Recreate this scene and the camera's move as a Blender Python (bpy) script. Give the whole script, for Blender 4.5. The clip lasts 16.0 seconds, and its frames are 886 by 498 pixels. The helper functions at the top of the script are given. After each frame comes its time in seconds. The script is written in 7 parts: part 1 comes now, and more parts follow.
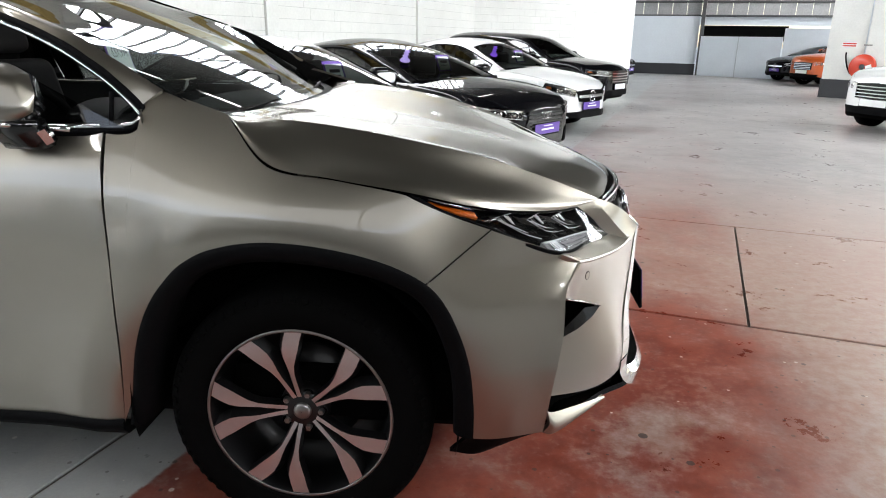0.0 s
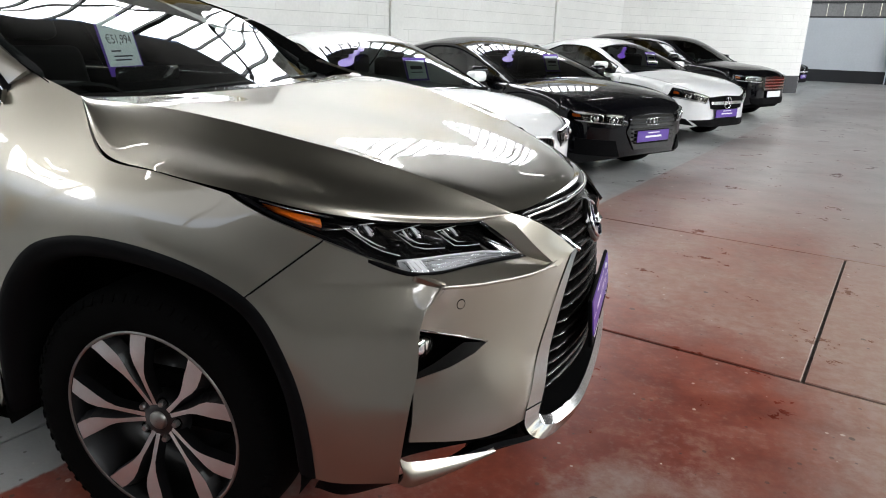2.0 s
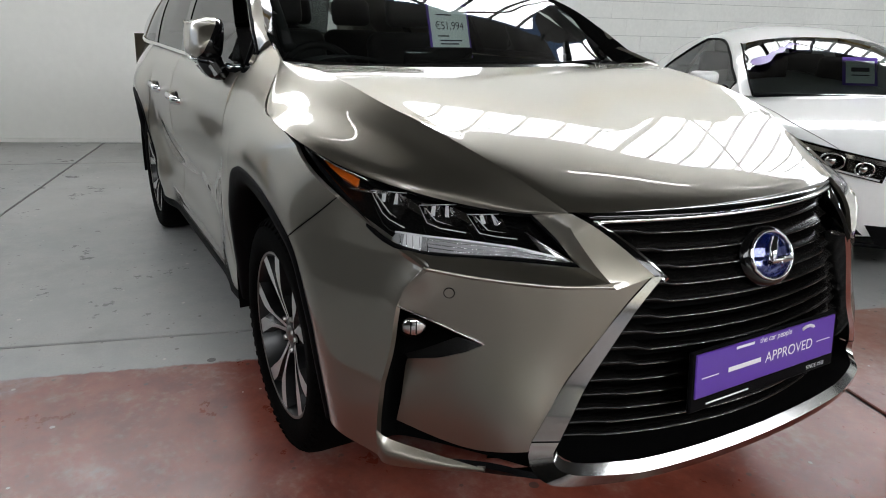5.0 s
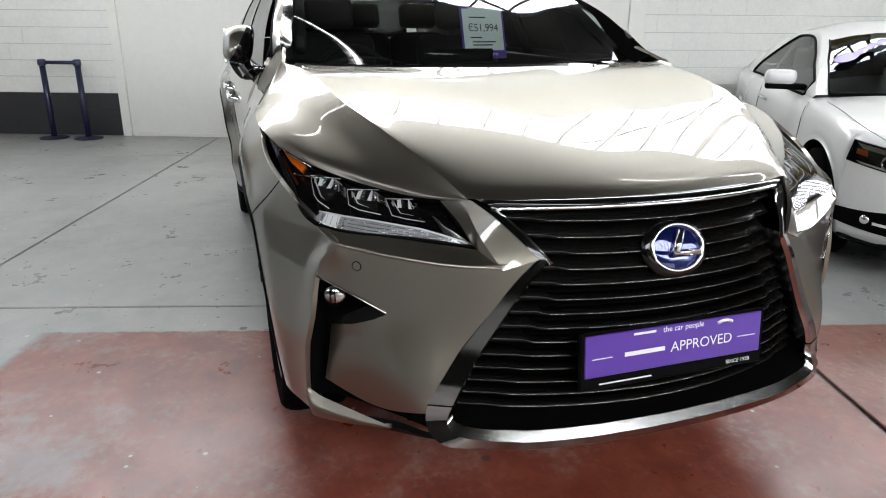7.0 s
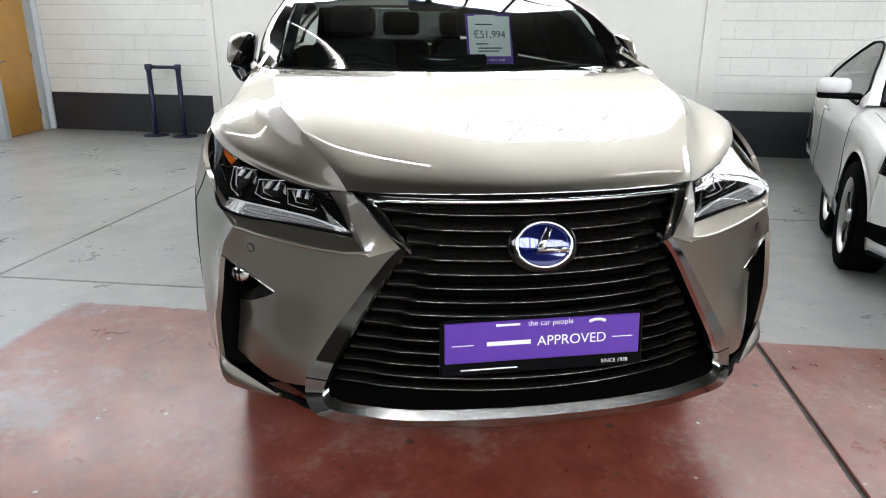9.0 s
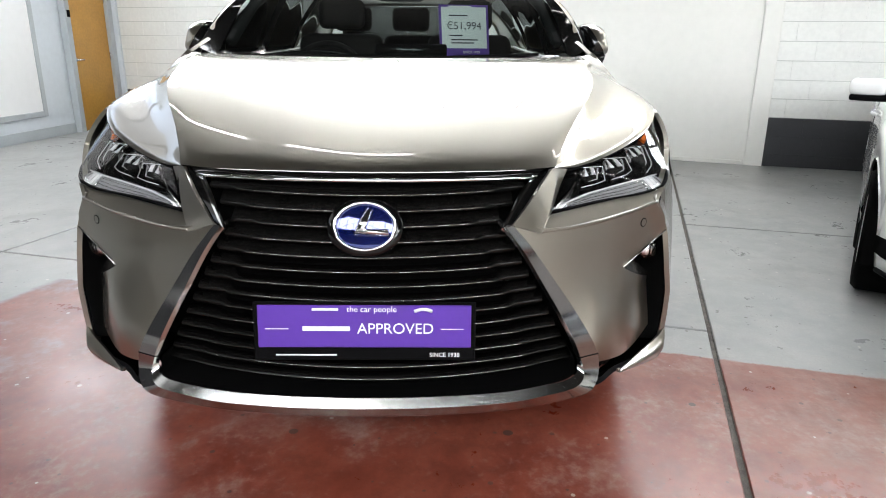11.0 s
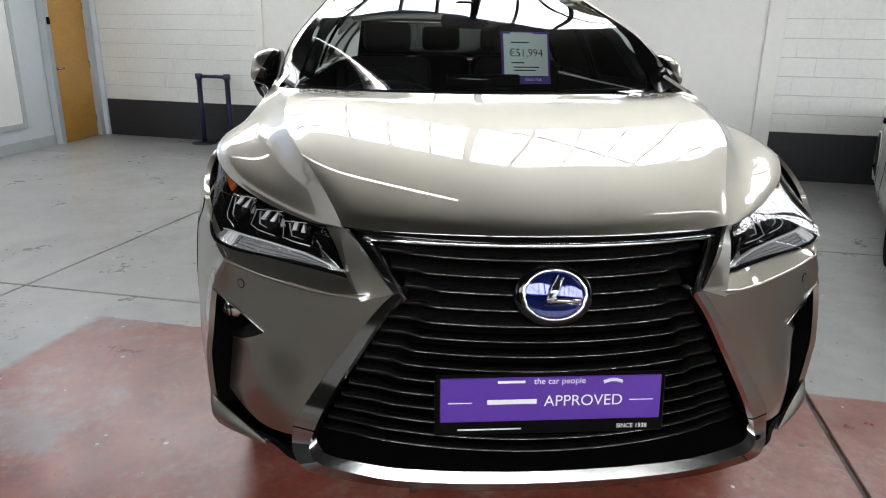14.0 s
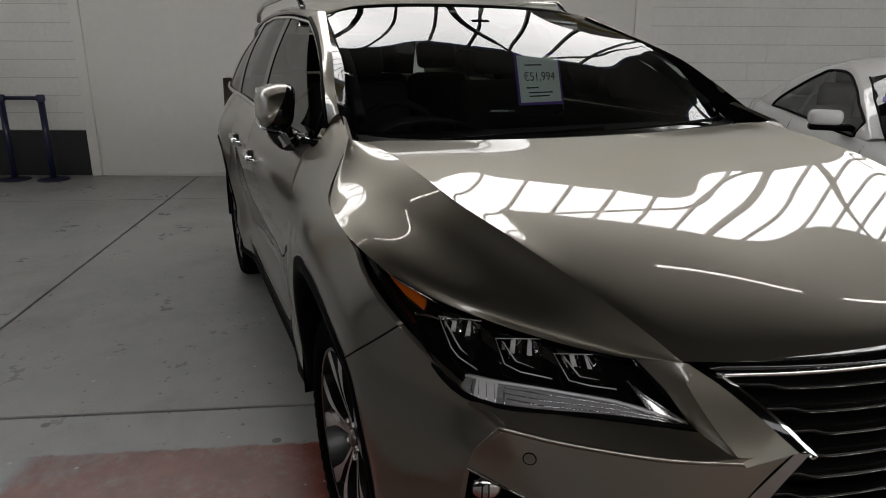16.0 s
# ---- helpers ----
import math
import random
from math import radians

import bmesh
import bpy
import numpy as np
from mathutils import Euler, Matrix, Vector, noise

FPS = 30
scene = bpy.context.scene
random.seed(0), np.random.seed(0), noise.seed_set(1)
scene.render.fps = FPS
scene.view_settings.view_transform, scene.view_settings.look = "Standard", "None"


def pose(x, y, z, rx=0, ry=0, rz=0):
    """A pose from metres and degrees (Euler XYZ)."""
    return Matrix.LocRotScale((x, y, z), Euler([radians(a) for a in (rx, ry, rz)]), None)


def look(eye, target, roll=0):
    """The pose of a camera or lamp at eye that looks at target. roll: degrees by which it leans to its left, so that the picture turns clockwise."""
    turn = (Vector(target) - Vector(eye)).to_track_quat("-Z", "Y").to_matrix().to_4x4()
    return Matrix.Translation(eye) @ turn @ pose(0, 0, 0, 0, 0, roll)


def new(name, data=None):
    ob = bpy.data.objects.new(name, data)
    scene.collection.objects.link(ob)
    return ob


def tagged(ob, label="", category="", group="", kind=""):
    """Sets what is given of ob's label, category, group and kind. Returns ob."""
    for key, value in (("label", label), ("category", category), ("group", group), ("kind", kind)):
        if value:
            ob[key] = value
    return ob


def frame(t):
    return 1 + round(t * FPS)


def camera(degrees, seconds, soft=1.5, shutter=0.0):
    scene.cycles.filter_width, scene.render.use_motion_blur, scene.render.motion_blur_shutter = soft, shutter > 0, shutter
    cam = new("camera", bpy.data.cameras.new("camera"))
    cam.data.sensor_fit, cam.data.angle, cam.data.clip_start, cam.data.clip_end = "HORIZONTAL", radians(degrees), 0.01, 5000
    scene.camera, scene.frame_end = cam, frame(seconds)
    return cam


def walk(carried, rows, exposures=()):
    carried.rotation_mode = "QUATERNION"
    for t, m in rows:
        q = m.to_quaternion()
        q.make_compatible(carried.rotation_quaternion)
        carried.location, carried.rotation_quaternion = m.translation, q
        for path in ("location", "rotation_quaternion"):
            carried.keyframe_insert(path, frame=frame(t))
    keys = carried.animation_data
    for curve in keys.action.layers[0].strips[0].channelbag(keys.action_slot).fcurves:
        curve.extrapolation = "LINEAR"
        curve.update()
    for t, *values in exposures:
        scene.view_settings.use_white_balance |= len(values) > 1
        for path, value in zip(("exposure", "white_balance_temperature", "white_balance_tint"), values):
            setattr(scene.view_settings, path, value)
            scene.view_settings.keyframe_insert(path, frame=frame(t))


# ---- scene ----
cam = camera(66.7, 16.0, 1.0)
PATH = [
    (0, (0.54, -2.565, 1.43), (0.41, -0.662, 0.83), 1.0),
    (0.5, (0.728, -2.49, 1.415), (0.502, -0.594, 0.817), 1.0),
    (1, (0.873, -2.364, 1.397), (0.557, -0.483, 0.797), 1.1),
    (1.5, (1.021, -2.271, 1.399), (0.613, -0.407, 0.797), 1.3),
    (2, (1.218, -2.16, 1.392), (0.649, -0.34, 0.79), 1.5),
    (2.5, (1.321, -1.98, 1.356), (0.61, -0.212, 0.751), 1.7),
    (3, (1.394, -1.829, 1.35), (0.503, -0.145, 0.739), 1.8),
    (3.5, (1.512, -1.705, 1.335), (0.362, -0.189, 0.719), 1.8),
    (4, (1.662, -1.594, 1.331), (0.243, -0.326, 0.714), 1.9),
    (4.2, (1.706, -1.547, 1.324), (0.232, -0.345, 0.706), 1.9),
    (6.3, (2.372, -1.248, 1.375), (0.606, -0.556, 0.742), 0.5),
    (6.5, (2.376, -1.183, 1.366), (0.607, -0.495, 0.734), 0.4),
    (7, (2.359, -1.054, 1.36), (0.564, -0.44, 0.727), 0.5),
    (7.5, (2.414, -0.957, 1.368), (0.585, -0.445, 0.74), 0.4),
    (8, (2.538, -0.813, 1.376), (0.678, -0.422, 0.756), 0.5),
    (8.5, (2.639, -0.681, 1.384), (0.763, -0.367, 0.768), 0.3),
    (9, (2.632, -0.51, 1.361), (0.753, -0.21, 0.745), 0.3),
    (9.5, (2.626, -0.342, 1.356), (0.74, -0.084, 0.743), 0.2),
    (10, (2.668, -0.158, 1.353), (0.771, 0.007, 0.744), 0.3),
    (10.2, (2.685, -0.081, 1.342), (0.784, 0.044, 0.734), 0.4),
    (12.3, (2.492, 0.333, 1.209), (0.585, 0.307, 0.606), 0.4),
    (12.5, (2.501, 0.307, 1.232), (0.598, 0.274, 0.619), 0.5),
    (13, (2.589, 0.122, 1.293), (0.683, 0.086, 0.689), 0.8),
    (13.5, (2.607, -0.091, 1.352), (0.699, -0.104, 0.754), 0.7),
    (14, (2.475, -0.372, 1.396), (0.571, -0.216, 0.806), 1.0),
    (14.5, (2.286, -0.578, 1.432), (0.393, -0.325, 0.838), 0.6),
    (15, (2.091, -0.765, 1.472), (0.232, -0.323, 0.881), 0.6),
    (15.5, (1.906, -1.006, 1.481), (0.091, -0.407, 0.894), 0.5),
    (16, (1.707, -1.279, 1.49), (-0.063, -0.554, 0.904), 0.3),
]
EXPOSURES = [(0.0, 1.14, 6500, 10), (1.5, 0.93, 6500, 10), (3.0, 0.33, 6500, 10), (4.0, 0.17, 6500, 10), (6.5, 0.47, 6500, 10), (9.0, 0.74, 6500, 10), (12.5, 1.14, 6500, 10), (13.5, 0.92, 6500, 10), (14.5, -0.30, 6600, 10.5), (15.3, -0.90, 6850, 12.5), (16.0, -1.02, 6900, 12.5)]
walk(cam, [(t, look(eye, target, roll)) for t, eye, target, roll in PATH], EXPOSURES)

import collections
import mathutils

# ---- light ----
SKY = (30.0, 31.0)   # the glazing over the wall, and that which looks at it
# strength of the fill lamp added in front of the car
NOSE_FILL = 1.6
# strength of the fill lamp added high on the side wall
SIDE_FILL = 1.9
wd = bpy.data.worlds.new("sky")
scene.world = wd
wd.use_nodes = True
nt = wd.node_tree
sky = nt.nodes.new("ShaderNodeTexSky")
sky.sky_type, sky.sun_disc = "NISHITA", False
sky.sun_elevation, sky.sun_rotation = radians(48), radians(60)
nt.links.new(sky.outputs[0], nt.nodes["Background"].inputs[0])
nt.nodes["Background"].inputs[1].default_value = 0.12
sun_data = bpy.data.lights.new("sun", "SUN")
sun_data.energy, sun_data.angle, sun_data.color = 1.0, radians(15), (1.0, 0.97, 0.93)
sun = new("sun", sun_data)
sun.matrix_world = look((0, 0, 30), (-10, -17, 0))


# ---- materials ----
def mat(name, color, rough=0.5, metal=0.0, coat=0.0, vary=0.06, scale=6.0, bump=0.0, bscale=60.0, spec=0.5, coat_rough=0.03, rvary=0.0, coat_ior=1.5):
    """A principled material whose colour wanders at two scales, with fine relief."""
    m = bpy.data.materials.new(name)
    m.use_nodes = True
    t = m.node_tree
    b = t.nodes["Principled BSDF"]
    b.inputs["Roughness"].default_value, b.inputs["Metallic"].default_value = rough, metal
    b.inputs["Coat Weight"].default_value, b.inputs["Coat Roughness"].default_value = coat, coat_rough
    b.inputs["Specular IOR Level"].default_value, b.inputs["Coat IOR"].default_value = spec, coat_ior
    b.inputs["Base Color"].default_value = (*color, 1)
    geo = t.nodes.new("ShaderNodeNewGeometry")
    if vary > 0:
        n1, n2 = t.nodes.new("ShaderNodeTexNoise"), t.nodes.new("ShaderNodeTexNoise")
        n1.inputs["Scale"].default_value, n1.inputs["Detail"].default_value = scale, 6
        n2.inputs["Scale"].default_value, n2.inputs["Detail"].default_value = scale * 11, 4
        t.links.new(geo.outputs["Position"], n1.inputs["Vector"]), t.links.new(geo.outputs["Position"], n2.inputs["Vector"])
        add = t.nodes.new("ShaderNodeMath")
        t.links.new(n1.outputs[0], add.inputs[0]), t.links.new(n2.outputs[0], add.inputs[1])
        ramp = t.nodes.new("ShaderNodeMapRange")
        ramp.inputs[1].default_value, ramp.inputs[2].default_value = 0.7, 1.3
        ramp.inputs[3].default_value, ramp.inputs[4].default_value = 1 - vary, 1 + vary
        t.links.new(add.outputs[0], ramp.inputs[0])
        mix = t.nodes.new("ShaderNodeVectorMath")
        mix.operation = "SCALE"
        mix.inputs[0].default_value = color
        t.links.new(ramp.outputs[0], mix.inputs["Scale"]), t.links.new(mix.outputs[0], b.inputs["Base Color"])
        if rvary > 0:
            r2 = t.nodes.new("ShaderNodeMapRange")
            r2.inputs[1].default_value, r2.inputs[2].default_value = 0.7, 1.3
            r2.inputs[3].default_value, r2.inputs[4].default_value = max(0.02, rough - rvary), rough + rvary
            t.links.new(add.outputs[0], r2.inputs[0]), t.links.new(r2.outputs[0], b.inputs["Roughness"])
    if bump > 0:
        nb, bp = t.nodes.new("ShaderNodeTexNoise"), t.nodes.new("ShaderNodeBump")
        nb.inputs["Scale"].default_value, nb.inputs["Detail"].default_value = bscale, 5
        t.links.new(geo.outputs["Position"], nb.inputs["Vector"])
        bp.inputs["Strength"].default_value, bp.inputs["Distance"].default_value = bump, 0.004
        t.links.new(nb.outputs[0], bp.inputs["Height"]), t.links.new(bp.outputs[0], b.inputs["Normal"])
    return m


def glass_mat(name, tint, clear, rough=0.01, ior=1.65):
    """Thin glass: a clear tinted sheet with a mirror sheen that grows to the edge."""
    m = bpy.data.materials.new(name)
    m.use_nodes = True
    t = m.node_tree
    t.nodes.remove(t.nodes["Principled BSDF"])
    tr, gl, fr, mx = (t.nodes.new("ShaderNode" + k) for k in ("BsdfTransparent", "BsdfGlossy", "Fresnel", "MixShader"))
    tr.inputs[0].default_value = (*[c * clear for c in tint], 1)
    gl.inputs["Roughness"].default_value, fr.inputs[0].default_value = rough, ior
    t.links.new(fr.outputs[0], mx.inputs[0]), t.links.new(tr.outputs[0], mx.inputs[1]), t.links.new(gl.outputs[0], mx.inputs[2])
    t.links.new(mx.outputs[0], t.nodes["Material Output"].inputs[0])
    return m


def glow_mat(name, color, power):
    m = bpy.data.materials.new(name)
    m.use_nodes = True
    b = m.node_tree.nodes["Principled BSDF"]
    b.inputs["Base Color"].default_value = (0.9, 0.9, 0.9, 1)
    b.inputs["Emission Color"].default_value, b.inputs["Emission Strength"].default_value = (*color, 1), power
    return m


M_PAINT = mat("champagne_metallic_paint", (0.272, 0.249, 0.206), 0.37, 1.0, 1.0, 0.05, 900.0, coat_rough=0.006, spec=0.3, coat_ior=1.75)
M_WHITE_CAR = mat("white_car_paint", (0.80, 0.80, 0.79), 0.3, 0.0, 1.0, 0.02, 3)
M_BLACK_CAR = mat("black_car_paint", (0.002, 0.002, 0.003), 0.4, 0.0, 0.8, 0.05, 3, spec=0.02, coat_ior=1.42)
M_RED_CAR = mat("orange_red_car_paint", (0.55, 0.10, 0.02), 0.3, 0.2, 1.0, 0.05, 3)
M_CHROME = mat("chrome", (0.78, 0.78, 0.78), 0.10, 1.0, 0, 0.03, 20)
M_DARK_CHROME = mat("smoked_chrome", (0.42, 0.41, 0.40), 0.09, 1.0, 0, 0.05, 20)
M_SATIN = mat("satin_metal", (0.56, 0.56, 0.55), 0.15, 1.0, 0, 0.04, 30)
M_BLACK = mat("black_plastic", (0.003, 0.003, 0.0034), 0.6, 0, 0, 0.15, 25, 0.15, 400, spec=0.04)
M_GLOSS = mat("gloss_black", (0.003, 0.003, 0.003), 0.10, 0, 0.5, 0.05, 20, spec=0.2)
# near-black: the shade of recesses, gaps and openings put into the colour
M_VOID = mat("recess_shade_black", (0.002, 0.002, 0.002), 0.9, 0, 0, 0.1, 20, spec=0.05)
M_SLAT = mat("graphite_grille", (0.007, 0.0066, 0.0062), 0.26, 0.2, 0.12, 0.05, 40, spec=0.2)
M_RUBBER = mat("tyre_rubber", (0.0022, 0.0022, 0.0022), 0.85, 0, 0, 0.25, 30, 0.3, 200, spec=0.03)
M_RIM_DARK = mat("dark_rim_paint", (0.004, 0.004, 0.0045), 0.35, 0.2, 0.12, 0.08, 40)
M_RIM = mat("machined_alloy", (0.58, 0.58, 0.58), 0.38, 1.0, 0.3, 0.04, 60)
M_STEEL = mat("brake_steel", (0.25, 0.24, 0.23), 0.4, 1.0, 0, 0.1, 40)
M_AMBER = mat("amber_lens", (0.52, 0.10, 0.008), 0.15, 0, 1.0, 0.05, 40)
M_PURPLE = mat("purple_print", (0.085, 0.026, 0.30), 0.35, 0, 0.2, 0.04, 8)
M_WHITE = mat("white_print", (0.80, 0.80, 0.80), 0.5, 0, 0, 0.02, 10)
M_INK = mat("dark_ink", (0.02, 0.02, 0.03), 0.5, 0, 0, 0.05, 10)
M_PAPER = mat("pale_card", (0.74, 0.82, 0.80), 0.6, 0, 0, 0.03, 10)
M_BLUE = mat("blue_enamel", (0.003, 0.009, 0.11), 0.06, 0.6, 1.0, 0.1, 40)
M_CABIN = mat("dark_cabin_trim", (0.010, 0.0105, 0.0105), 0.8, 0, 0, 0.15, 12, 0.1, 300, spec=0.08)
M_LEATHER = mat("black_leather", (0.0085, 0.008, 0.008), 0.6, 0, 0, 0.15, 12, 0.2, 250, spec=0.12)
M_GLASS = glass_mat("clear_glass", (0.84, 0.95, 0.92), 0.66, ior=1.55)
M_SIDE = glass_mat("side_glass", (0.80, 0.86, 0.85), 0.50)
M_TINT = glass_mat("tinted_glass", (0.75, 0.80, 0.80), 0.22)
M_LENS = glass_mat("lamp_lens", (1, 1, 1), 0.96, ior=1.38)
M_BLOCK = mat("white_painted_block", (0.74, 0.74, 0.71), 0.6, 0, 0, 0.05, 2.2, 0.5, 45)
M_BAND = mat("charcoal_wall_paint", (0.021, 0.022, 0.026), 0.5, 0, 0, 0.12, 2.5, 0.4, 45)
M_MORTAR = mat("painted_mortar", (0.52, 0.52, 0.50), 0.8, 0, 0, 0.08, 5, 0.5, 70)
M_PANEL = mat("cream_panel_paint", (0.76, 0.75, 0.71), 0.5, 0, 0, 0.025, 1.2, 0.1, 30)
M_PALE = mat("pale_blue_white_paint", (0.62, 0.66, 0.70), 0.5, 0, 0, 0.04, 1.5, 0.1, 30)
M_DOOR = mat("orange_oak_veneer", (0.52, 0.27, 0.05), 0.4, 0, 0.2, 0.12, 3, 0.1, 60)
M_FRAME = mat("grey_frame_paint", (0.42, 0.45, 0.47), 0.45, 0, 0, 0.05, 5)
M_NAVY = mat("navy_powder_coat", (0.012, 0.014, 0.05), 0.4, 0.2, 0.2, 0.1, 20)
M_SHEET = mat("grey_roof_sheet", (0.024, 0.023, 0.021), 0.9, 0, 0, 0.15, 1.5, 0.2, 20, spec=0.03)
M_CLAD = mat("weathered_cladding", (0.33, 0.33, 0.33), 0.6, 0.1, 0, 0.15, 1.5, 0.2, 20)
M_BEAM = mat("grey_steel_beam", (0.07, 0.072, 0.075), 0.5, 0.3, 0, 0.15, 4)
M_YELLOW = mat("yellow_crane_paint", (0.48, 0.34, 0.10), 0.45, 0, 0, 0.1, 4)
M_HOSE_RED = mat("red_enamel", (0.62, 0.05, 0.02), 0.35, 0, 0.3, 0.06, 8)
M_BLADE = mat("ribbed_clear_plastic", (0.42, 0.42, 0.43), 0.2, 0.5, 0.6, 0.2, 70)
M_CRYSTAL = mat("bright_lamp_crystal", (0.80, 0.80, 0.81), 0.16, 0.35, 0.5, 0.05, 60)
M_TUBE = glow_mat("fluorescent_tube", (1.0, 0.98, 0.94), 14.0)


def floor_mat():
    """Worn warehouse floor: grey sealed concrete, with an old red walkway scuffed through in places."""
    m = bpy.data.materials.new("worn_concrete_floor")
    m.use_nodes = True
    t = m.node_tree
    b = t.nodes["Principled BSDF"]
    L = t.links.new

    def math(op, a, c=None):
        n = t.nodes.new("ShaderNodeMath")
        n.operation = op
        for i, v in enumerate((a, c)):
            if v is None:
                continue
            if isinstance(v, (int, float)):
                n.inputs[i].default_value = v
            else:
                L(v, n.inputs[i])
        return n.outputs[0]

    def noise_at(scale, detail, rough=0.6):
        n = t.nodes.new("ShaderNodeTexNoise")
        n.inputs["Scale"].default_value, n.inputs["Detail"].default_value, n.inputs["Roughness"].default_value = scale, detail, rough
        L(geo.outputs["Position"], n.inputs["Vector"])
        return n.outputs[0]

    def span(v, a, c, lo=0.0, hi=1.0):
        n = t.nodes.new("ShaderNodeMapRange")
        n.interpolation_type = "SMOOTHSTEP"
        for i, x in enumerate((a, c, lo, hi)):
            n.inputs[i + 1].default_value = x
        L(v, n.inputs[0])
        return n.outputs[0]

    def blend(f, a, c):
        n = t.nodes.new("ShaderNodeMix")
        n.data_type = "RGBA"
        L(f, n.inputs[0])
        for i, v in ((6, a), (7, c)):
            if isinstance(v, tuple):
                n.inputs[i].default_value = (*v, 1)
            else:
                L(v, n.inputs[i])
        return n.outputs[2]

    geo, sep = t.nodes.new("ShaderNodeNewGeometry"), t.nodes.new("ShaderNodeSeparateXYZ")
    L(geo.outputs["Position"], sep.inputs[0])
    p = math("SUBTRACT", math("MULTIPLY", sep.outputs[0], 0.959), math("MULTIPLY", sep.outputs[1], 0.282))
    q = math("ADD", math("MULTIPLY", sep.outputs[0], 0.282), math("MULTIPLY", sep.outputs[1], 0.959))
    def specks(scale, size, keep):
        """Scattered pits: a share of the cells holds one each."""
        v = t.nodes.new("ShaderNodeTexVoronoi")
        v.inputs["Scale"].default_value = scale
        L(geo.outputs["Position"], v.inputs["Vector"])
        hue = t.nodes.new("ShaderNodeSeparateXYZ")
        L(v.outputs["Color"], hue.inputs[0])
        reach = math("MULTIPLY", math("MULTIPLY", hue.outputs[1], hue.outputs[1]), size * scale)
        return math("MULTIPLY", math("LESS_THAN", v.outputs["Distance"], reach), math("LESS_THAN", hue.outputs[0], keep))

    big, mid, fine, grit = noise_at(0.55, 4), noise_at(2.6, 6), noise_at(14, 6, 0.7), noise_at(90, 3)
    broad, cloud = noise_at(1.15, 7, 0.62), noise_at(5.5, 7, 0.68)
    wob = math("MULTIPLY", math("SUBTRACT", fine, 0.5), 0.05)
    inside = math("MULTIPLY", span(math("ADD", p, wob), -0.335, -0.315), span(math("ADD", q, wob), -2.09, -2.02))
    wear = math("ADD", math("ADD", math("MULTIPLY", big, 0.55), math("MULTIPLY", mid, 0.35)), math("MULTIPLY", fine, 0.16))
    fade = math("ADD", span(q, 0.4, 2.8, 0, 0.30), math("ADD", span(q, 5.0, 12.0, 0, 0.10), span(p, 1.3, 2.3, 0, 0.44)))
    left = span(q, -0.9, -1.9, 0, 0.19)
    worn = span(math("ADD", wear, fade), 0.50, 0.98)
    rubbed = span(math("ADD", math("ADD", math("MULTIPLY", broad, 0.7), math("MULTIPLY", cloud, 0.3)), math("MULTIPLY", left, 0.5)), 0.535, 0.64, 0, 0.62)
    red = math("MULTIPLY", math("MULTIPLY", inside, math("SUBTRACT", 1.0, math("MULTIPLY", worn, 0.85))), math("SUBTRACT", 1.0, rubbed))
    red_col = blend(span(cloud, 0.3, 0.72), (0.145, 0.021, 0.011), (0.295, 0.066, 0.037))
    red_col = blend(span(broad, 0.42, 0.66, 0, 0.55), red_col, (0.225, 0.031, 0.014))
    grey = blend(span(big, 0.35, 0.65), (0.285, 0.302, 0.300), (0.40, 0.41, 0.40))
    grey = blend(span(cloud, 0.40, 0.70, 0, 0.5), grey, (0.45, 0.45, 0.43))
    grey = blend(span(broad, 0.50, 0.70, 0, 0.60), grey, (0.205, 0.208, 0.203))
    under = blend(math("MULTIPLY", math("MULTIPLY", inside, span(q, -1.1, 0.2)), span(q, 7.0, 2.0)), grey, blend(span(fine, 0.35, 0.65), (0.335, 0.222, 0.172), (0.40, 0.322, 0.278)))
    under = blend(math("MULTIPLY", inside, span(q, 0.2, -0.9, 0, 0.75)), under, blend(span(cloud, 0.35, 0.7), (0.135, 0.150, 0.165), (0.27, 0.265, 0.26)))
    col = blend(red, under, red_col)
    # smears, pale rubbed patches, pits and grit
    col = blend(span(math("ADD", math("MULTIPLY", cloud, 0.7), math("MULTIPLY", grit, 0.3)), 0.50, 0.84, 0, 0.30), col, (0.13, 0.10, 0.09))
    col = blend(span(math("ADD", math("MULTIPLY", mid, 0.5), math("MULTIPLY", noise_at(30, 4), 0.5)), 0.50, 0.72, 0, 0.30), col, (0.47, 0.42, 0.385))
    col = blend(math("MULTIPLY", grit, 0.22), col, (0.16, 0.11, 0.09))
    col = blend(math("MULTIPLY", specks(7.0, 0.020, 0.40), 0.75), col, (0.055, 0.045, 0.04))
    col = blend(math("MULTIPLY", specks(26.0, 0.009, 0.40), 0.60), col, (0.07, 0.055, 0.05))
    col = blend(math("MULTIPLY", specks(17.0, 0.010, 0.22), 0.7), col, (0.60, 0.56, 0.52))
    L(col, b.inputs["Base Color"])
    L(span(math("ADD", math("MULTIPLY", mid, 0.6), math("MULTIPLY", fine, 0.4)), 0.25, 0.75, 0.24, 0.40), b.inputs["Roughness"])
    b.inputs["Specular IOR Level"].default_value = 0.45
    bp = t.nodes.new("ShaderNodeBump")
    bp.inputs["Strength"].default_value, bp.inputs["Distance"].default_value = 0.04, 0.003
    L(math("ADD", math("MULTIPLY", fine, 0.7), math("MULTIPLY", grit, 0.3)), bp.inputs["Height"])
    L(bp.outputs[0], b.inputs["Normal"])
    return m


M_FLOOR = floor_mat()


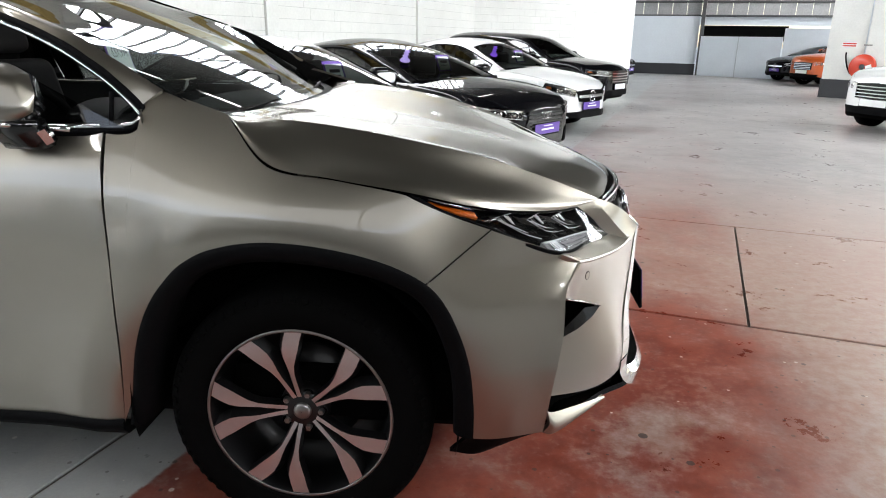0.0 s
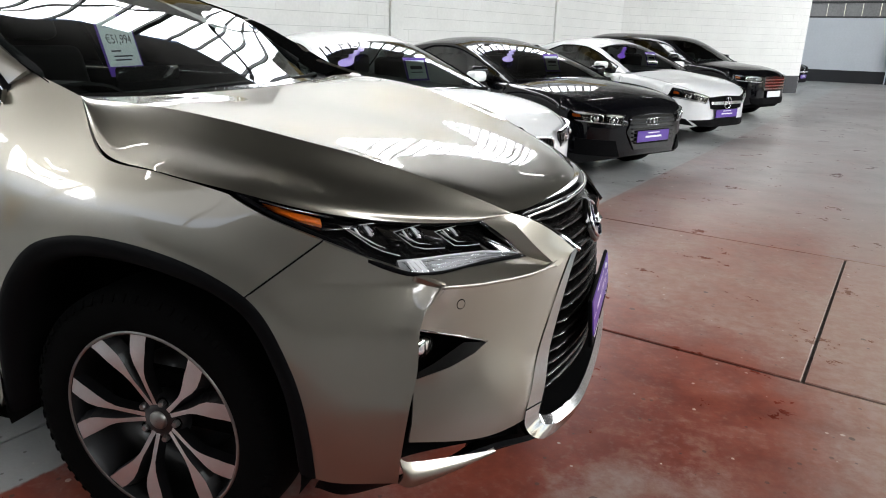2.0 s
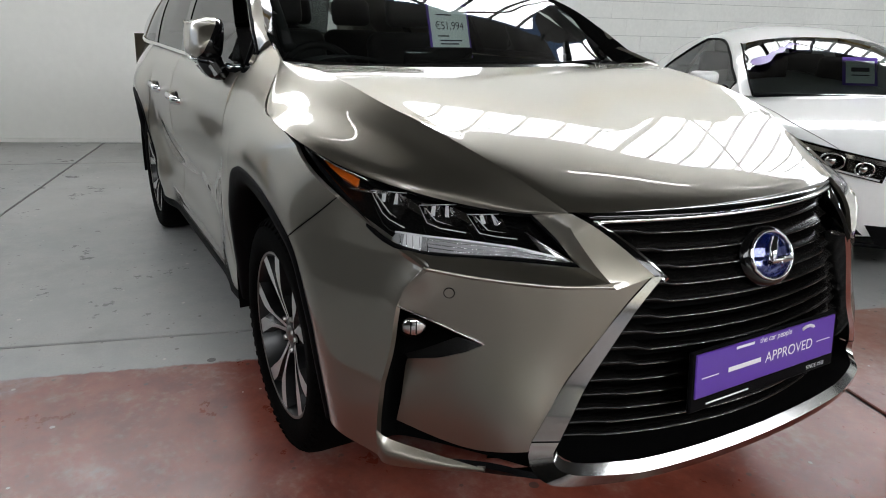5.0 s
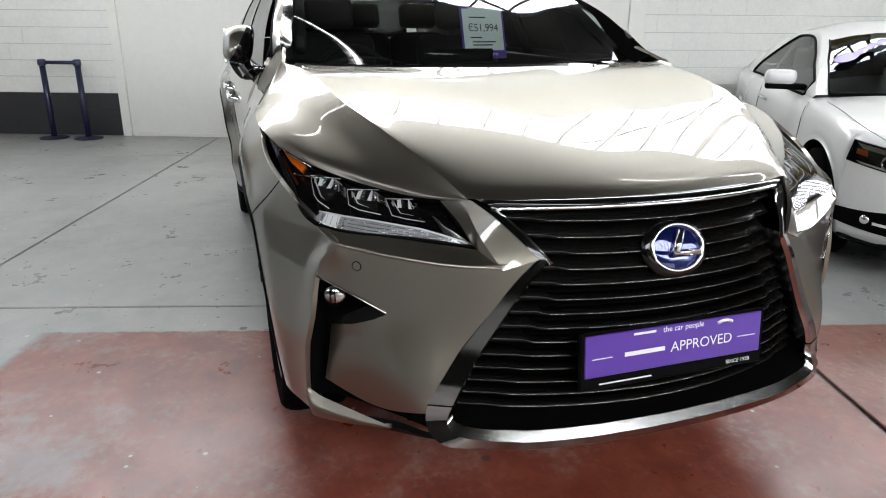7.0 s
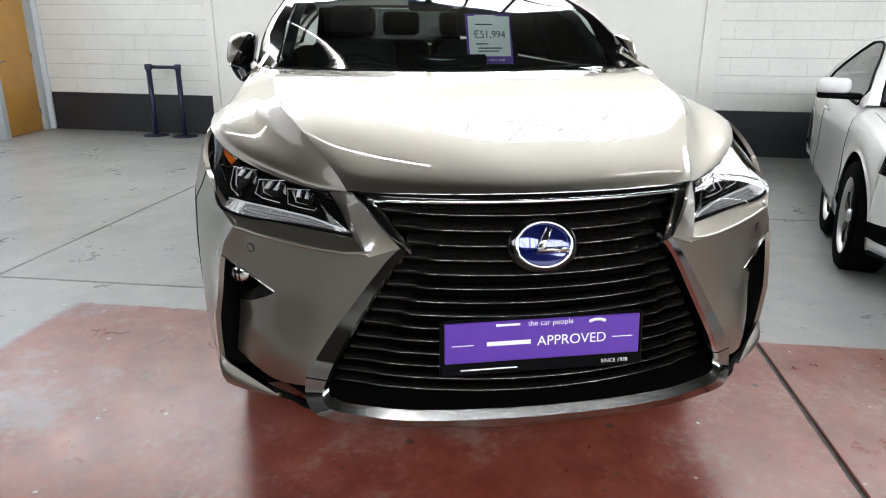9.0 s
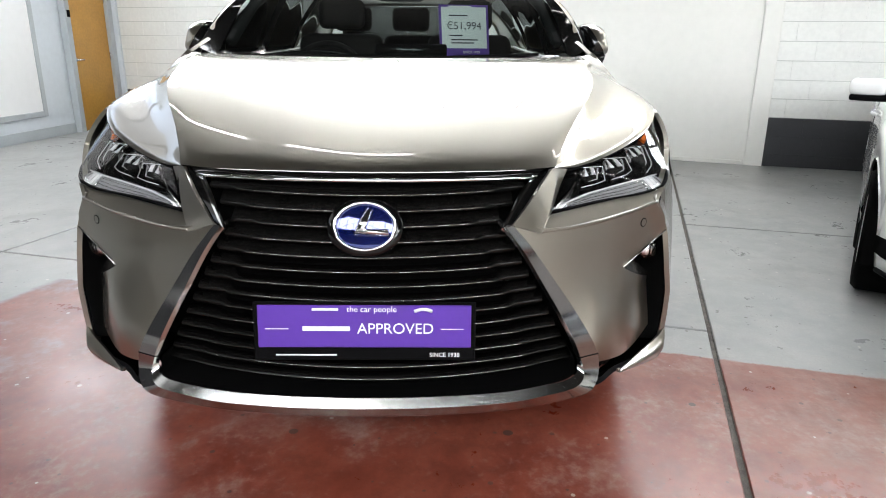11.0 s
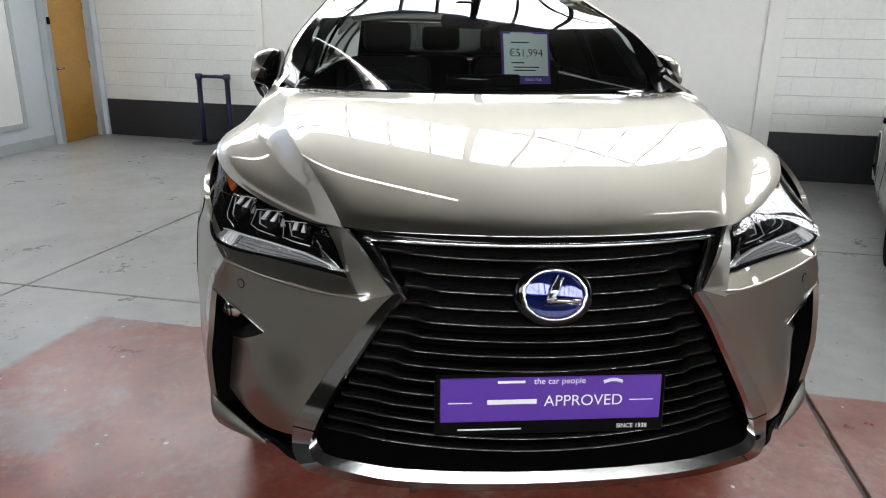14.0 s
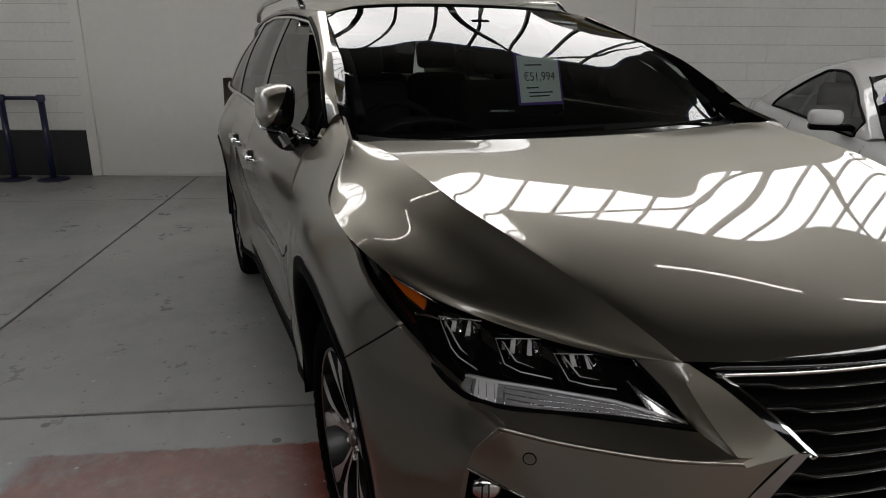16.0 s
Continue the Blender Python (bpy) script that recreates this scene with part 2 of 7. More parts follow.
# ---- mesh tools ----
def part(name, bm, material, parent=None, label="", smooth=True):
    """Links a bmesh as one mesh object, under a thing or a part when one is given."""
    me = bpy.data.meshes.new(name)
    bmesh.ops.recalc_face_normals(bm, faces=bm.faces)
    bm.to_mesh(me)
    bm.free()
    for f in me.polygons:
        f.use_smooth = smooth
    for k in material if isinstance(material, (list, tuple)) else (material,):
        me.materials.append(k)
    ob = new(name, me)
    if parent:
        ob.parent = parent
    if label:
        tagged(ob, label)
    return ob


def thing(name, label, category, m=None, group="", kind=""):
    ob = new(name)
    ob.empty_display_size = 0.1
    if m is not None:
        ob.matrix_world = m
    return tagged(ob, label, category, group, kind)


def box_bm(size, at=(0, 0, 0), bevel=0.0, m=None, bm=None, seg=1):
    """A box by its full size and its centre, with rounded edges if asked."""
    own = bmesh.new()
    bmesh.ops.create_cube(own, size=1.0, matrix=Matrix.Translation(at) @ Matrix.Diagonal((*size, 1)))
    if bevel > 0:
        bmesh.ops.bevel(own, geom=own.edges[:], offset=bevel, segments=seg, affect="EDGES", profile=0.5)
    if m is not None:
        own.transform(m)
    if bm is None:
        return own
    tmp = bpy.data.meshes.new("tmp")
    own.to_mesh(tmp)
    own.free()
    bm.from_mesh(tmp)
    bpy.data.meshes.remove(tmp)
    return bm


def spline(points, n, linear=False):
    """n points evenly along a smooth curve through the given ones."""
    P = np.array(points, float)
    if len(P) == 2:
        linear = True
    if linear:
        dense = P
    else:
        d = np.concatenate([[0], np.cumsum(np.sqrt(np.linalg.norm(np.diff(P, axis=0), axis=1) + 1e-9))])
        out = []
        E0, E1 = 2 * P[0] - P[1], 2 * P[-1] - P[-2]
        Q = np.vstack([E0, P, E1])
        T = np.concatenate([[d[0] - (d[1] - d[0])], d, [d[-1] + (d[-1] - d[-2])]])
        for i in range(1, len(Q) - 2):
            for s in np.linspace(T[i], T[i + 1], 16, endpoint=False):
                a1 = (T[i] - s) / (T[i] - T[i - 1]) * Q[i - 1] + (s - T[i - 1]) / (T[i] - T[i - 1]) * Q[i]
                a2 = (T[i + 1] - s) / (T[i + 1] - T[i]) * Q[i] + (s - T[i]) / (T[i + 1] - T[i]) * Q[i + 1]
                a3 = (T[i + 2] - s) / (T[i + 2] - T[i + 1]) * Q[i + 1] + (s - T[i + 1]) / (T[i + 2] - T[i + 1]) * Q[i + 2]
                b1 = (T[i + 1] - s) / (T[i + 1] - T[i - 1]) * a1 + (s - T[i - 1]) / (T[i + 1] - T[i - 1]) * a2
                b2 = (T[i + 2] - s) / (T[i + 2] - T[i]) * a2 + (s - T[i]) / (T[i + 2] - T[i]) * a3
                out.append((T[i + 1] - s) / (T[i + 1] - T[i]) * b1 + (s - T[i]) / (T[i + 1] - T[i]) * b2)
        out.append(P[-1])
        dense = np.array(out)
    L = np.concatenate([[0], np.cumsum(np.linalg.norm(np.diff(dense, axis=0), axis=1))])
    s = np.linspace(0, L[-1], n)
    return np.stack([np.interp(s, L, dense[:, k]) for k in range(dense.shape[1])], axis=1)


def skin(curves, nu, nv, linear=False, kink=()):
    """A grid of points over guide curves that lie side by side."""
    S = np.array([spline(c, nu) for c in curves])
    if linear or len(curves) == 2:
        return np.array([spline(S[:, i], nv, True) for i in range(nu)])
    return np.array([spline(S[:, i], nv) for i in range(nu)])


def grid_bm(G, flip=1, closed_u=False, closed_v=False, bm=None, mi=0):
    """Faces over a grid of points. flip -1 mirrors it to the car's other side."""
    bm = bm or bmesh.new()
    nu, nv = len(G), len(G[0])
    V = [[bm.verts.new((p[0], p[1] * flip, p[2])) for p in row] for row in G]
    for i in range(nu if closed_u else nu - 1):
        for j in range(nv if closed_v else nv - 1):
            a, b, c, d = V[i][j], V[(i + 1) % nu][j], V[(i + 1) % nu][(j + 1) % nv], V[i][(j + 1) % nv]
            try:
                f = bm.faces.new((a, b, c, d))
                f.material_index = mi
            except ValueError:
                pass
    return bm


def thick(bm, d):
    """Turns the rim of an open sheet in by the depth d, so that its edge has thickness."""
    bmesh.ops.remove_doubles(bm, verts=bm.verts, dist=0.0002)
    bmesh.ops.dissolve_degenerate(bm, dist=0.00005, edges=bm.edges)
    bmesh.ops.recalc_face_normals(bm, faces=bm.faces)
    bm.normal_update()
    mid = sum((f.calc_center_median() for f in bm.faces), Vector()) / max(1, len(bm.faces))
    n = sum((f.normal * f.calc_area() for f in bm.faces), Vector())
    inward = -1.0 if n.dot(mid - Vector((-1.2, 0, 0.75))) >= 0 else 1.0
    rim = [e for e in bm.edges if e.is_boundary]
    deep = {}
    for v in {v for e in rim for v in e.verts}:
        deep[v] = bm.verts.new(v.co + v.normal * d * inward)
    for e in rim:
        a, b = e.verts
        bm.faces.new((a, b, deep[b], deep[a]))
        e.smooth = False
    return bm


def upper(bm, z):
    """Cuts away what lies below the height z."""
    bmesh.ops.bisect_plane(bm, geom=bm.verts[:] + bm.edges[:] + bm.faces[:], plane_co=(0, 0, z), plane_no=(0, 0, 1), clear_inner=True)
    return bm


def tube_bm(points, r, n=8, bm=None, closed=False, ry=None):
    """A round bar along a path; ry gives it a flat oval section."""
    bm = bm or bmesh.new()
    P = [Vector(p) for p in points]
    rings = []
    for i, p in enumerate(P):
        a = P[(i - 1) % len(P)] if closed or i else P[0]
        b = P[(i + 1) % len(P)] if closed or i < len(P) - 1 else P[-1]
        d = (b - a).normalized()
        up = Vector((0, 0, 1)) if abs(d.z) < 0.95 else Vector((0, 1, 0))
        s = d.cross(up).normalized()
        u = s.cross(d)
        rings.append([bm.verts.new(p + s * (r * math.cos(2 * math.pi * k / n)) + u * ((ry or r) * math.sin(2 * math.pi * k / n))) for k in range(n)])
    m = len(rings)
    for i in range(m if closed else m - 1):
        for k in range(n):
            bm.faces.new((rings[i][k], rings[i][(k + 1) % n], rings[(i + 1) % m][(k + 1) % n], rings[(i + 1) % m][k]))
    if not closed:
        bm.faces.new(rings[0][::-1]), bm.faces.new(rings[-1])
    return bm


def lathe_bm(profile, n=48, bm=None, closed=False):
    """Turns (radius, y) points round the y axis."""
    bm = bm or bmesh.new()
    R = [[bm.verts.new((r * math.cos(2 * math.pi * k / n), y, r * math.sin(2 * math.pi * k / n))) for r, y in profile] for k in range(n)]
    m = len(profile)
    for k in range(n):
        for j in range(m if closed else m - 1):
            bm.faces.new((R[k][j], R[(k + 1) % n][j], R[(k + 1) % n][(j + 1) % m], R[k][(j + 1) % m]))
    return bm


def text_bm(body, size, m, align="CENTER"):
    """Flat lettering as a mesh, laid at the pose m."""
    cu = bpy.data.curves.new("lettering", "FONT")
    cu.body, cu.size, cu.align_x, cu.align_y = body, size, align, "CENTER"
    ob = bpy.data.objects.new("lettering", cu)
    scene.collection.objects.link(ob)
    bpy.context.view_layer.update()
    me = bpy.data.meshes.new_from_object(ob.evaluated_get(bpy.context.evaluated_depsgraph_get()))
    bm = bmesh.new()
    bm.from_mesh(me)
    bm.transform(m)
    bpy.data.objects.remove(ob), bpy.data.curves.remove(cu), bpy.data.meshes.remove(me)
    return bm


# ---- the hall ----
# The long block wall behind the parked row, with a boarded infill, runs from PA to K1; the car stands at a slant to it.
PA, PB, PC = Vector((-7.95, -4.62)), Vector((-6.95, -2.05)), Vector((-4.60, 3.68))
K1, K2 = Vector((-0.06, 17.5)), Vector((5.10, 21.3))
E0, E1, E2 = Vector((3.6, 31.2)), Vector((9.5, 29.4)), Vector((24.0, 25.0))
S1, S2, S3 = Vector((3.6, -6.30)), Vector((15.0, -8.0)), Vector((26.5, 24.0))
EAVES, RIDGE, CREST, SILL = 4.75, 6.75, 6.0, 4.35
BAND, COURSE, BLOCK = 0.52, 0.193, 0.40
SIDE = (2.6, 5.4)


def along(a, b, z=0.0):
    """A frame at a, with x along the wall to b and y out of the room."""
    d = (b - a).normalized()
    return Matrix(((d.x, -d.y, 0, a.x), (d.y, d.x, 0, a.y), (0, 0, 1, z), (0, 0, 0, 1)))


def wall_piece(name, a, b, z0, z1, material, thickness=0.22, label="", out=0.0):
    n = (b - a).length
    ob = part(name, box_bm((n, thickness, z1 - z0), (n / 2, thickness / 2 + out, (z0 + z1) / 2)), material, smooth=False)
    ob.matrix_world = along(a, b)
    return tagged(ob, label or "white painted blockwork wall with a charcoal band at its foot", "wall", kind="structure")


wall_1 = wall_piece("wall_1", PA, PB, 0, SILL, M_MORTAR)
wall_2 = wall_piece("wall_2", PB, PC, 0, SILL, M_PANEL, label="smooth cream boarded infill in the block wall")
wall_3 = wall_piece("wall_3", PC, K1, 0, SILL, M_MORTAR)
wall_4 = wall_piece("wall_4", K1, K2, 0, RIDGE + 0.3, M_MORTAR, label="white painted block return wall at the end of the row")
wall_5 = wall_piece("wall_5", K2, E0, 0, RIDGE + 0.3, M_PALE, label="pale wall of the bay past the block wall")
wall_6 = wall_piece("wall_6", E0, E1, 0, 2.5, M_PALE, label="pale blue-white end wall with a charcoal band")
wall_7 = wall_piece("wall_7", E1, E2, 0, 1.2, M_PALE, label="pale end wall behind the hoarding", out=0.5)
wall_8 = wall_piece("wall_8", E2, S3, 0, RIDGE + 0.3, M_PANEL, label="white painted wall across the hall")
# unseen wall with an added opening, to hold a fill lamp for the nose
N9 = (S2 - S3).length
FILL_BAY = (10.0, N9 - 3.0, 0.35, 3.6)
wall_9 = wall_piece("wall_9", S3, S2, FILL_BAY[3], RIDGE + 0.3, M_PANEL, label="unseen white wall over the added window opening")
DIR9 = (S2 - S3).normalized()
for nm, a9, b9, top9 in (("wall_13", S3, S3 + DIR9 * FILL_BAY[0], FILL_BAY[3]), ("wall_14", S3 + DIR9 * FILL_BAY[1], S2, FILL_BAY[3]), ("wall_15", S3 + DIR9 * FILL_BAY[0], S3 + DIR9 * FILL_BAY[1], FILL_BAY[2])):
    wall_piece(nm, a9, b9, 0, top9, M_PANEL, label="unseen white wall beside the added window opening")
added_window_1 = thing("added_window_1", "unseen window opening added to light the front of the car", "window", along(S3, S2), kind="structure")
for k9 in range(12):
    x9 = FILL_BAY[0] + (FILL_BAY[1] - FILL_BAY[0]) * k9 / 11
    part("mullion", box_bm((0.07, 0.10, FILL_BAY[3] - FILL_BAY[2]), (x9, 0.06, (FILL_BAY[2] + FILL_BAY[3]) / 2), 0.006), M_BEAM, added_window_1, smooth=False)
for z9 in (FILL_BAY[2] + 0.04, 2.6, FILL_BAY[3] - 0.04):
    part("transom", box_bm((FILL_BAY[1] - FILL_BAY[0], 0.09, 0.07), ((FILL_BAY[0] + FILL_BAY[1]) / 2, 0.06, z9), 0.006), M_BEAM, added_window_1, smooth=False)
# added fill lamp that brightens the car's front from low down
nose_fill_light = bpy.data.lights.new("daylight", "AREA")
nose_fill_light.shape, nose_fill_light.size, nose_fill_light.size_y = "RECTANGLE", FILL_BAY[1] - FILL_BAY[0], FILL_BAY[3] - FILL_BAY[2]
nose_fill_light.energy, nose_fill_light.color = NOSE_FILL * nose_fill_light.size * nose_fill_light.size_y, (0.97, 0.99, 1.0)
new("daylight", nose_fill_light).matrix_world = along(S3, S2) @ pose((FILL_BAY[0] + FILL_BAY[1]) / 2, 0.14, (FILL_BAY[2] + FILL_BAY[3]) / 2, -90, 0, 0)
# unseen; its dark colour is chosen to darken the car's flank
wall_10 = wall_piece("wall_10", S2, S1, 0, RIDGE + 0.3, M_SHEET, label="unseen side wall of the hall, made dark to darken the flank")
M11 = PA + (S1 - PA).normalized() * 4.7
wall_11 = wall_piece("wall_11", M11, PA, 0, SIDE[0], M_PALE, label="pale painted plaster side wall with an oak door")
# unseen stretches, coloured dark to shape what the flank reflects
wall_17 = wall_piece("wall_17", S1, M11, 0, SIDE[0], M_BAND, label="unseen side wall made dark for the lower flank's reflection")
wall_16 = wall_piece("wall_16", S1, PA, SIDE[1], RIDGE + 0.3, M_SHEET, label="unseen top of the side wall, made dark for the reflections")
# unseen glazing and lamp, added for a bright reflection along the wing's shoulder
N11 = (PA - S1).length
added_window_2 = thing("added_window_2", "unseen glazing band added to brighten the near flank's shoulder", "window", along(S1, PA), kind="structure")
for k11 in range(5):
    part("mullion", box_bm((0.06, 0.10, SIDE[1] - SIDE[0]), (N11 * (k11 + 0.5) / 5, 0.06, (SIDE[0] + SIDE[1]) / 2), 0.006), M_BEAM, added_window_2, smooth=False)
side_fill_light = bpy.data.lights.new("daylight", "AREA")
side_fill_light.shape, side_fill_light.size, side_fill_light.size_y = "RECTANGLE", N11, SIDE[1] - SIDE[0]
side_fill_light.energy, side_fill_light.color = SIDE_FILL * N11 * (SIDE[1] - SIDE[0]), (0.98, 0.99, 1.0)
new("daylight", side_fill_light).matrix_world = along(S1, PA) @ pose(N11 / 2, 0.14, (SIDE[0] + SIDE[1]) / 2, -90, 0, 0)


def strip(name, a, b, x0, x1, z0, z1, depth, material, label, category="trim", bevel=0.004, out=0.0):
    """A strip fixed to the room side of a wall."""
    ob = part(name, box_bm((x1 - x0, depth, z1 - z0), ((x0 + x1) / 2, -depth / 2 - 0.001 - out, (z0 + z1) / 2), bevel), material, smooth=False)
    ob.matrix_world = along(a, b)
    return tagged(ob, label, category, kind="structure")


LP = (PC - PB).length
strip("trim", PB, PC, 0.1, LP - 0.16, 0.001, 0.045, 0.02, M_PANEL, "thin cream skirting under the boarded infill")
strip("trim", PB, PC, LP - 0.13, LP + 0.05, 0.001, SILL - 0.01, 0.035, M_PANEL, "cream upright edging the boarded infill")
strip("trim", PB, PC, -0.06, 0.05, 0.001, SILL - 0.01, 0.035, M_PANEL, "cream upright edging the boarded infill")
for a, b in ((PA, PB), (PC, K1), (K1, K2)):
    strip("trim", a, b, 0.001, (b - a).length - 0.05, 0.001, BAND - 0.003, 0.001, M_BAND, "charcoal paint on the foot of the block wall", bevel=0)
strip("trim", E0, E1, 0.0, (E1 - E0).length, 0.001, 0.48, 0.02, M_BAND, "charcoal painted band along the end wall")
strip("crane_rail", PA, PB, 0.0, (PB - PA).length, 3.55, 3.85, 0.14, M_YELLOW, "yellow painted runway beam along the wall", "beam")
strip("crane_rail", PB, PC, 0.0, LP, 3.55, 3.85, 0.14, M_YELLOW, "yellow painted runway beam along the wall", "beam")
strip("crane_rail", PC, K1, 0.0, (K1 - PC).length, 3.55, 3.85, 0.14, M_YELLOW, "yellow painted runway beam along the wall", "beam")
for a, b, x in ((PC, K1, 4.9), (PC, K1, 10.6)):
    strip("trim", a, b, x, x + 0.32, 0.001, SILL - 0.01, 0.05, M_BLOCK, "white painted pier on the block wall")
# upper cladding and dark slot of the far end
clad = thing("end_cladding", "weathered grey sheet cladding over the end wall", "cladding", along(E0, E2), kind="structure")
n_clad = int((E2 - E0).length / 0.62)
for k in range(n_clad):
    part("sheet", box_bm((0.60, 0.05, 4.4), (0.31 + 0.62 * k, 0.12 + 0.02 * (k % 2), 2.5 + 2.2), 0.01), M_CLAD, clad, smooth=False)
for z in (2.52, 3.1, 3.7):
    part("rail", box_bm(((E2 - E0).length, 0.07, 0.09), ((E2 - E0).length / 2, 0.05, z), 0.008), M_BEAM, clad, smooth=False)
for x in (6.3, 12.0):
    part("post", box_bm((0.16, 0.18, 6.9), (x, -0.10, 3.45), 0.01), M_BEAM, clad, smooth=False)
# near-black strip in place of the shade inside the open slot
strip("trim", E1, E2, 0.1, 3.6, 1.5, 2.12, 0.03, M_VOID, "near-black strip for the shade in the slot above the hoarding", out=-0.35)
strip("trim", E1, E2, -0.2, 14.0, 2.14, 2.5, 0.06, M_PALE, "pale lintel over the dark slot", out=-0.35)

ground = part("ground", box_bm((300, 300, 0.2), (0, 0, -0.14)), mat("outside_tarmac", (0.05, 0.05, 0.05), 0.9), smooth=False)
tagged(ground, "dark tarmac outside the hall", "ground", kind="structure")

# floor slabs, parted by sunk joints
HP, HQ = Vector((0.959, -0.282)), Vector((0.282, 0.959))
HM = Matrix(((HP.x, HQ.x, 0, 0), (HP.y, HQ.y, 0, 0), (0, 0, 1, 0), (0, 0, 0, 1)))
floor = part("floor", box_bm((70, 80, 0.012), (3, 15, -0.020)), mat("joint_filler", (0.14, 0.125, 0.11), 0.9, 0, 0, 0.5, 25, 0.6, 60), smooth=False)
tagged(floor, "worn concrete warehouse floor with an old red painted walkway", "floor", kind="structure")


def slab(p0, p1, q0, q1):
    g = 0.008
    r0, r1 = q0 + (0.011 if q0 == 1.33 else g), q1 - (0.011 if q1 == 1.33 else g)
    bm = box_bm((p1 - p0 - 2 * g, r1 - r0, 0.013), ((p0 + p1) / 2, (r0 + r1) / 2, -0.0065), 0.004)
    bm.transform(HM)
    part("slab", bm, M_FLOOR, floor, smooth=False)


for p0, p1 in ((-9.6, -4.75), (-4.75, -0.62), (-0.62, 3.6), (3.6, 7.8), (7.8, 30.0)):
    slab(p0, p1, -2.78, 1.33), slab(p0, p1, -14.0, -2.78)
for p0, p1 in ((-12.6, -2.6), (-2.6, 1.63), (1.63, 5.9), (5.9, 30.0)):
    slab(p0, p1, 1.33, 3.47)
for p0, p1 in ((-12.6, -2.6), (-2.6, 30.0)):
    for q0, q1 in ((3.47, 12.0), (12.0, 24.0), (24.0, 52.0)):
        slab(p0, p1, q0, q1)

# roof: glazing over the block wall, then teeth whose glazing looks back at that wall, with dark sheeted slopes between
W0, W1 = PA - (K1 - PC).normalized() * 2.5, PC + (K1 - PC).normalized() * 34.0


V1 = 1.6


def valley(k):
    """The k-th low line of the roof, as two ends in the plan; the first stands on the block wall."""
    if k == 0:
        return W0, W1
    return HP * (V1 + 8.2 * (k - 1)) + HQ * -12.0, HP * (V1 + 8.2 * (k - 1)) + HQ * 46.0


roof_bm = bmesh.new()
S_LEAN = Vector((0.55, -0.16))
WALL_LEAN = S_LEAN * 0.45
for k in range(4):
    (a, b), (c, d) = valley(k), valley(k + 1)
    if k in (0, 3):
        lean = S_LEAN if k else WALL_LEAN
        q = [(*(a + lean), RIDGE if k else CREST), (*(b + lean), RIDGE if k else CREST), (*d, EAVES), (*c, EAVES)]
    else:
        q = [(*a, EAVES), (*b, EAVES), (*(d - S_LEAN), RIDGE), (*(c - S_LEAN), RIDGE)]
    low, up = [roof_bm.verts.new(v) for v in q], [roof_bm.verts.new((v[0], v[1], v[2] + 0.12)) for v in q]
    roof_bm.faces.new(low), roof_bm.faces.new(up)
    for i in range(4):
        roof_bm.faces.new((low[i], low[(i + 1) % 4], up[(i + 1) % 4], up[i]))
ceiling = part("ceiling", roof_bm, M_SHEET, smooth=False)
tagged(ceiling, "dark sheeted saw-tooth warehouse roof", "ceiling", kind="structure")
for k, back in ((0, False), (2, True), (3, True), (3, False)):
    a, b = valley(k)
    if back:
        a, b = b, a
    n = (b - a).length
    base = EAVES if k else SILL
    rise = (RIDGE if k else CREST) - base
    lean = math.atan2(0.57 if k else 0.257, rise)
    m = along(a, b) @ pose(0, 0, base) @ pose(0, 0, 0, math.degrees(lean), 0, 0)
    h = rise / math.cos(lean)
    gl = thing("rooflight", "band of patent glazing between dark glazing bars", "rooflight", m, "rooflights", "structure")
    bar = None
    for i in range(int(n / 0.62)):
        wide = i % 9 == 4
        if bar is None or wide:
            me_ob = part("glazing_bar", box_bm((0.12 if wide else 0.045, 0.07, h), (0, 0, h / 2)), M_BEAM, gl, smooth=False)
            bar = bar or me_ob
            me_ob.matrix_basis = pose(0.3 + 0.62 * i, 0, 0)
        else:
            o2 = new("glazing_bar", bar.data)
            o2.parent, o2.matrix_basis = gl, pose(0.3 + 0.62 * i, 0, 0)
    part("sill", box_bm((n, 0.14, 0.10), (n / 2, 0, -0.02)), M_BEAM, gl, smooth=False)
    for i in range(int(n / 5.58)):
        x = 0.3 + 0.62 * 4 + 5.58 * i
        part("brace", tube_bm([(x, -0.35, -0.2), (x + 2.7, -0.35, h - 0.1)], 0.035, 6), M_BEAM, gl)
        part("brace", tube_bm([(x + 2.7, -0.35, h - 0.1), (x + 5.58, -0.35, -0.2)], 0.035, 6), M_BEAM, gl)
    for j in range(2):
        ld = bpy.data.lights.new("daylight", "AREA")
        ld.shape, ld.size, ld.size_y, ld.energy, ld.color = "RECTANGLE", n / 2, h, SKY[k > 0] * n / 2 * h, (0.96, 0.985, 1.0)
        lo = new("daylight", ld)
        lo.matrix_world = m @ pose(n / 4 + n / 2 * j, 0.10, h / 2, -90, 0, 0)


def tube_light(p, q, z, turn=0.0):
    tl = thing("ceiling_light", "twin fluorescent batten light hung under the roof", "ceiling light", HM @ pose(p, q, z, 0, 0, turn), "ceiling lights")
    part("body", box_bm((1.55, 0.10, 0.05), (0, 0, 0.04), 0.008), M_WHITE, tl, smooth=False)
    part("tube", tube_bm([(-0.74, 0, 0), (0.74, 0, 0)], 0.018, 8), M_TUBE, tl)
    for x in (-0.6, 0.6):
        part("hanger", tube_bm([(x, 0, 0.06), (x, 0, EAVES - z + (1.9 if p < 2 else 1.6))], 0.004, 5), M_BEAM, tl)


for p, q in ((-1.8, -3.2), (-1.8, -1.2), (-1.8, 2.6), (-1.8, 4.6), (-1.8, 9.5), (-1.8, 14.0), (5.6, -4.0), (5.6, 0.5), (5.6, 5.0), (5.6, 11.0), (5.6, 17.0)):
    tube_light(p, q, 4.2, 90)


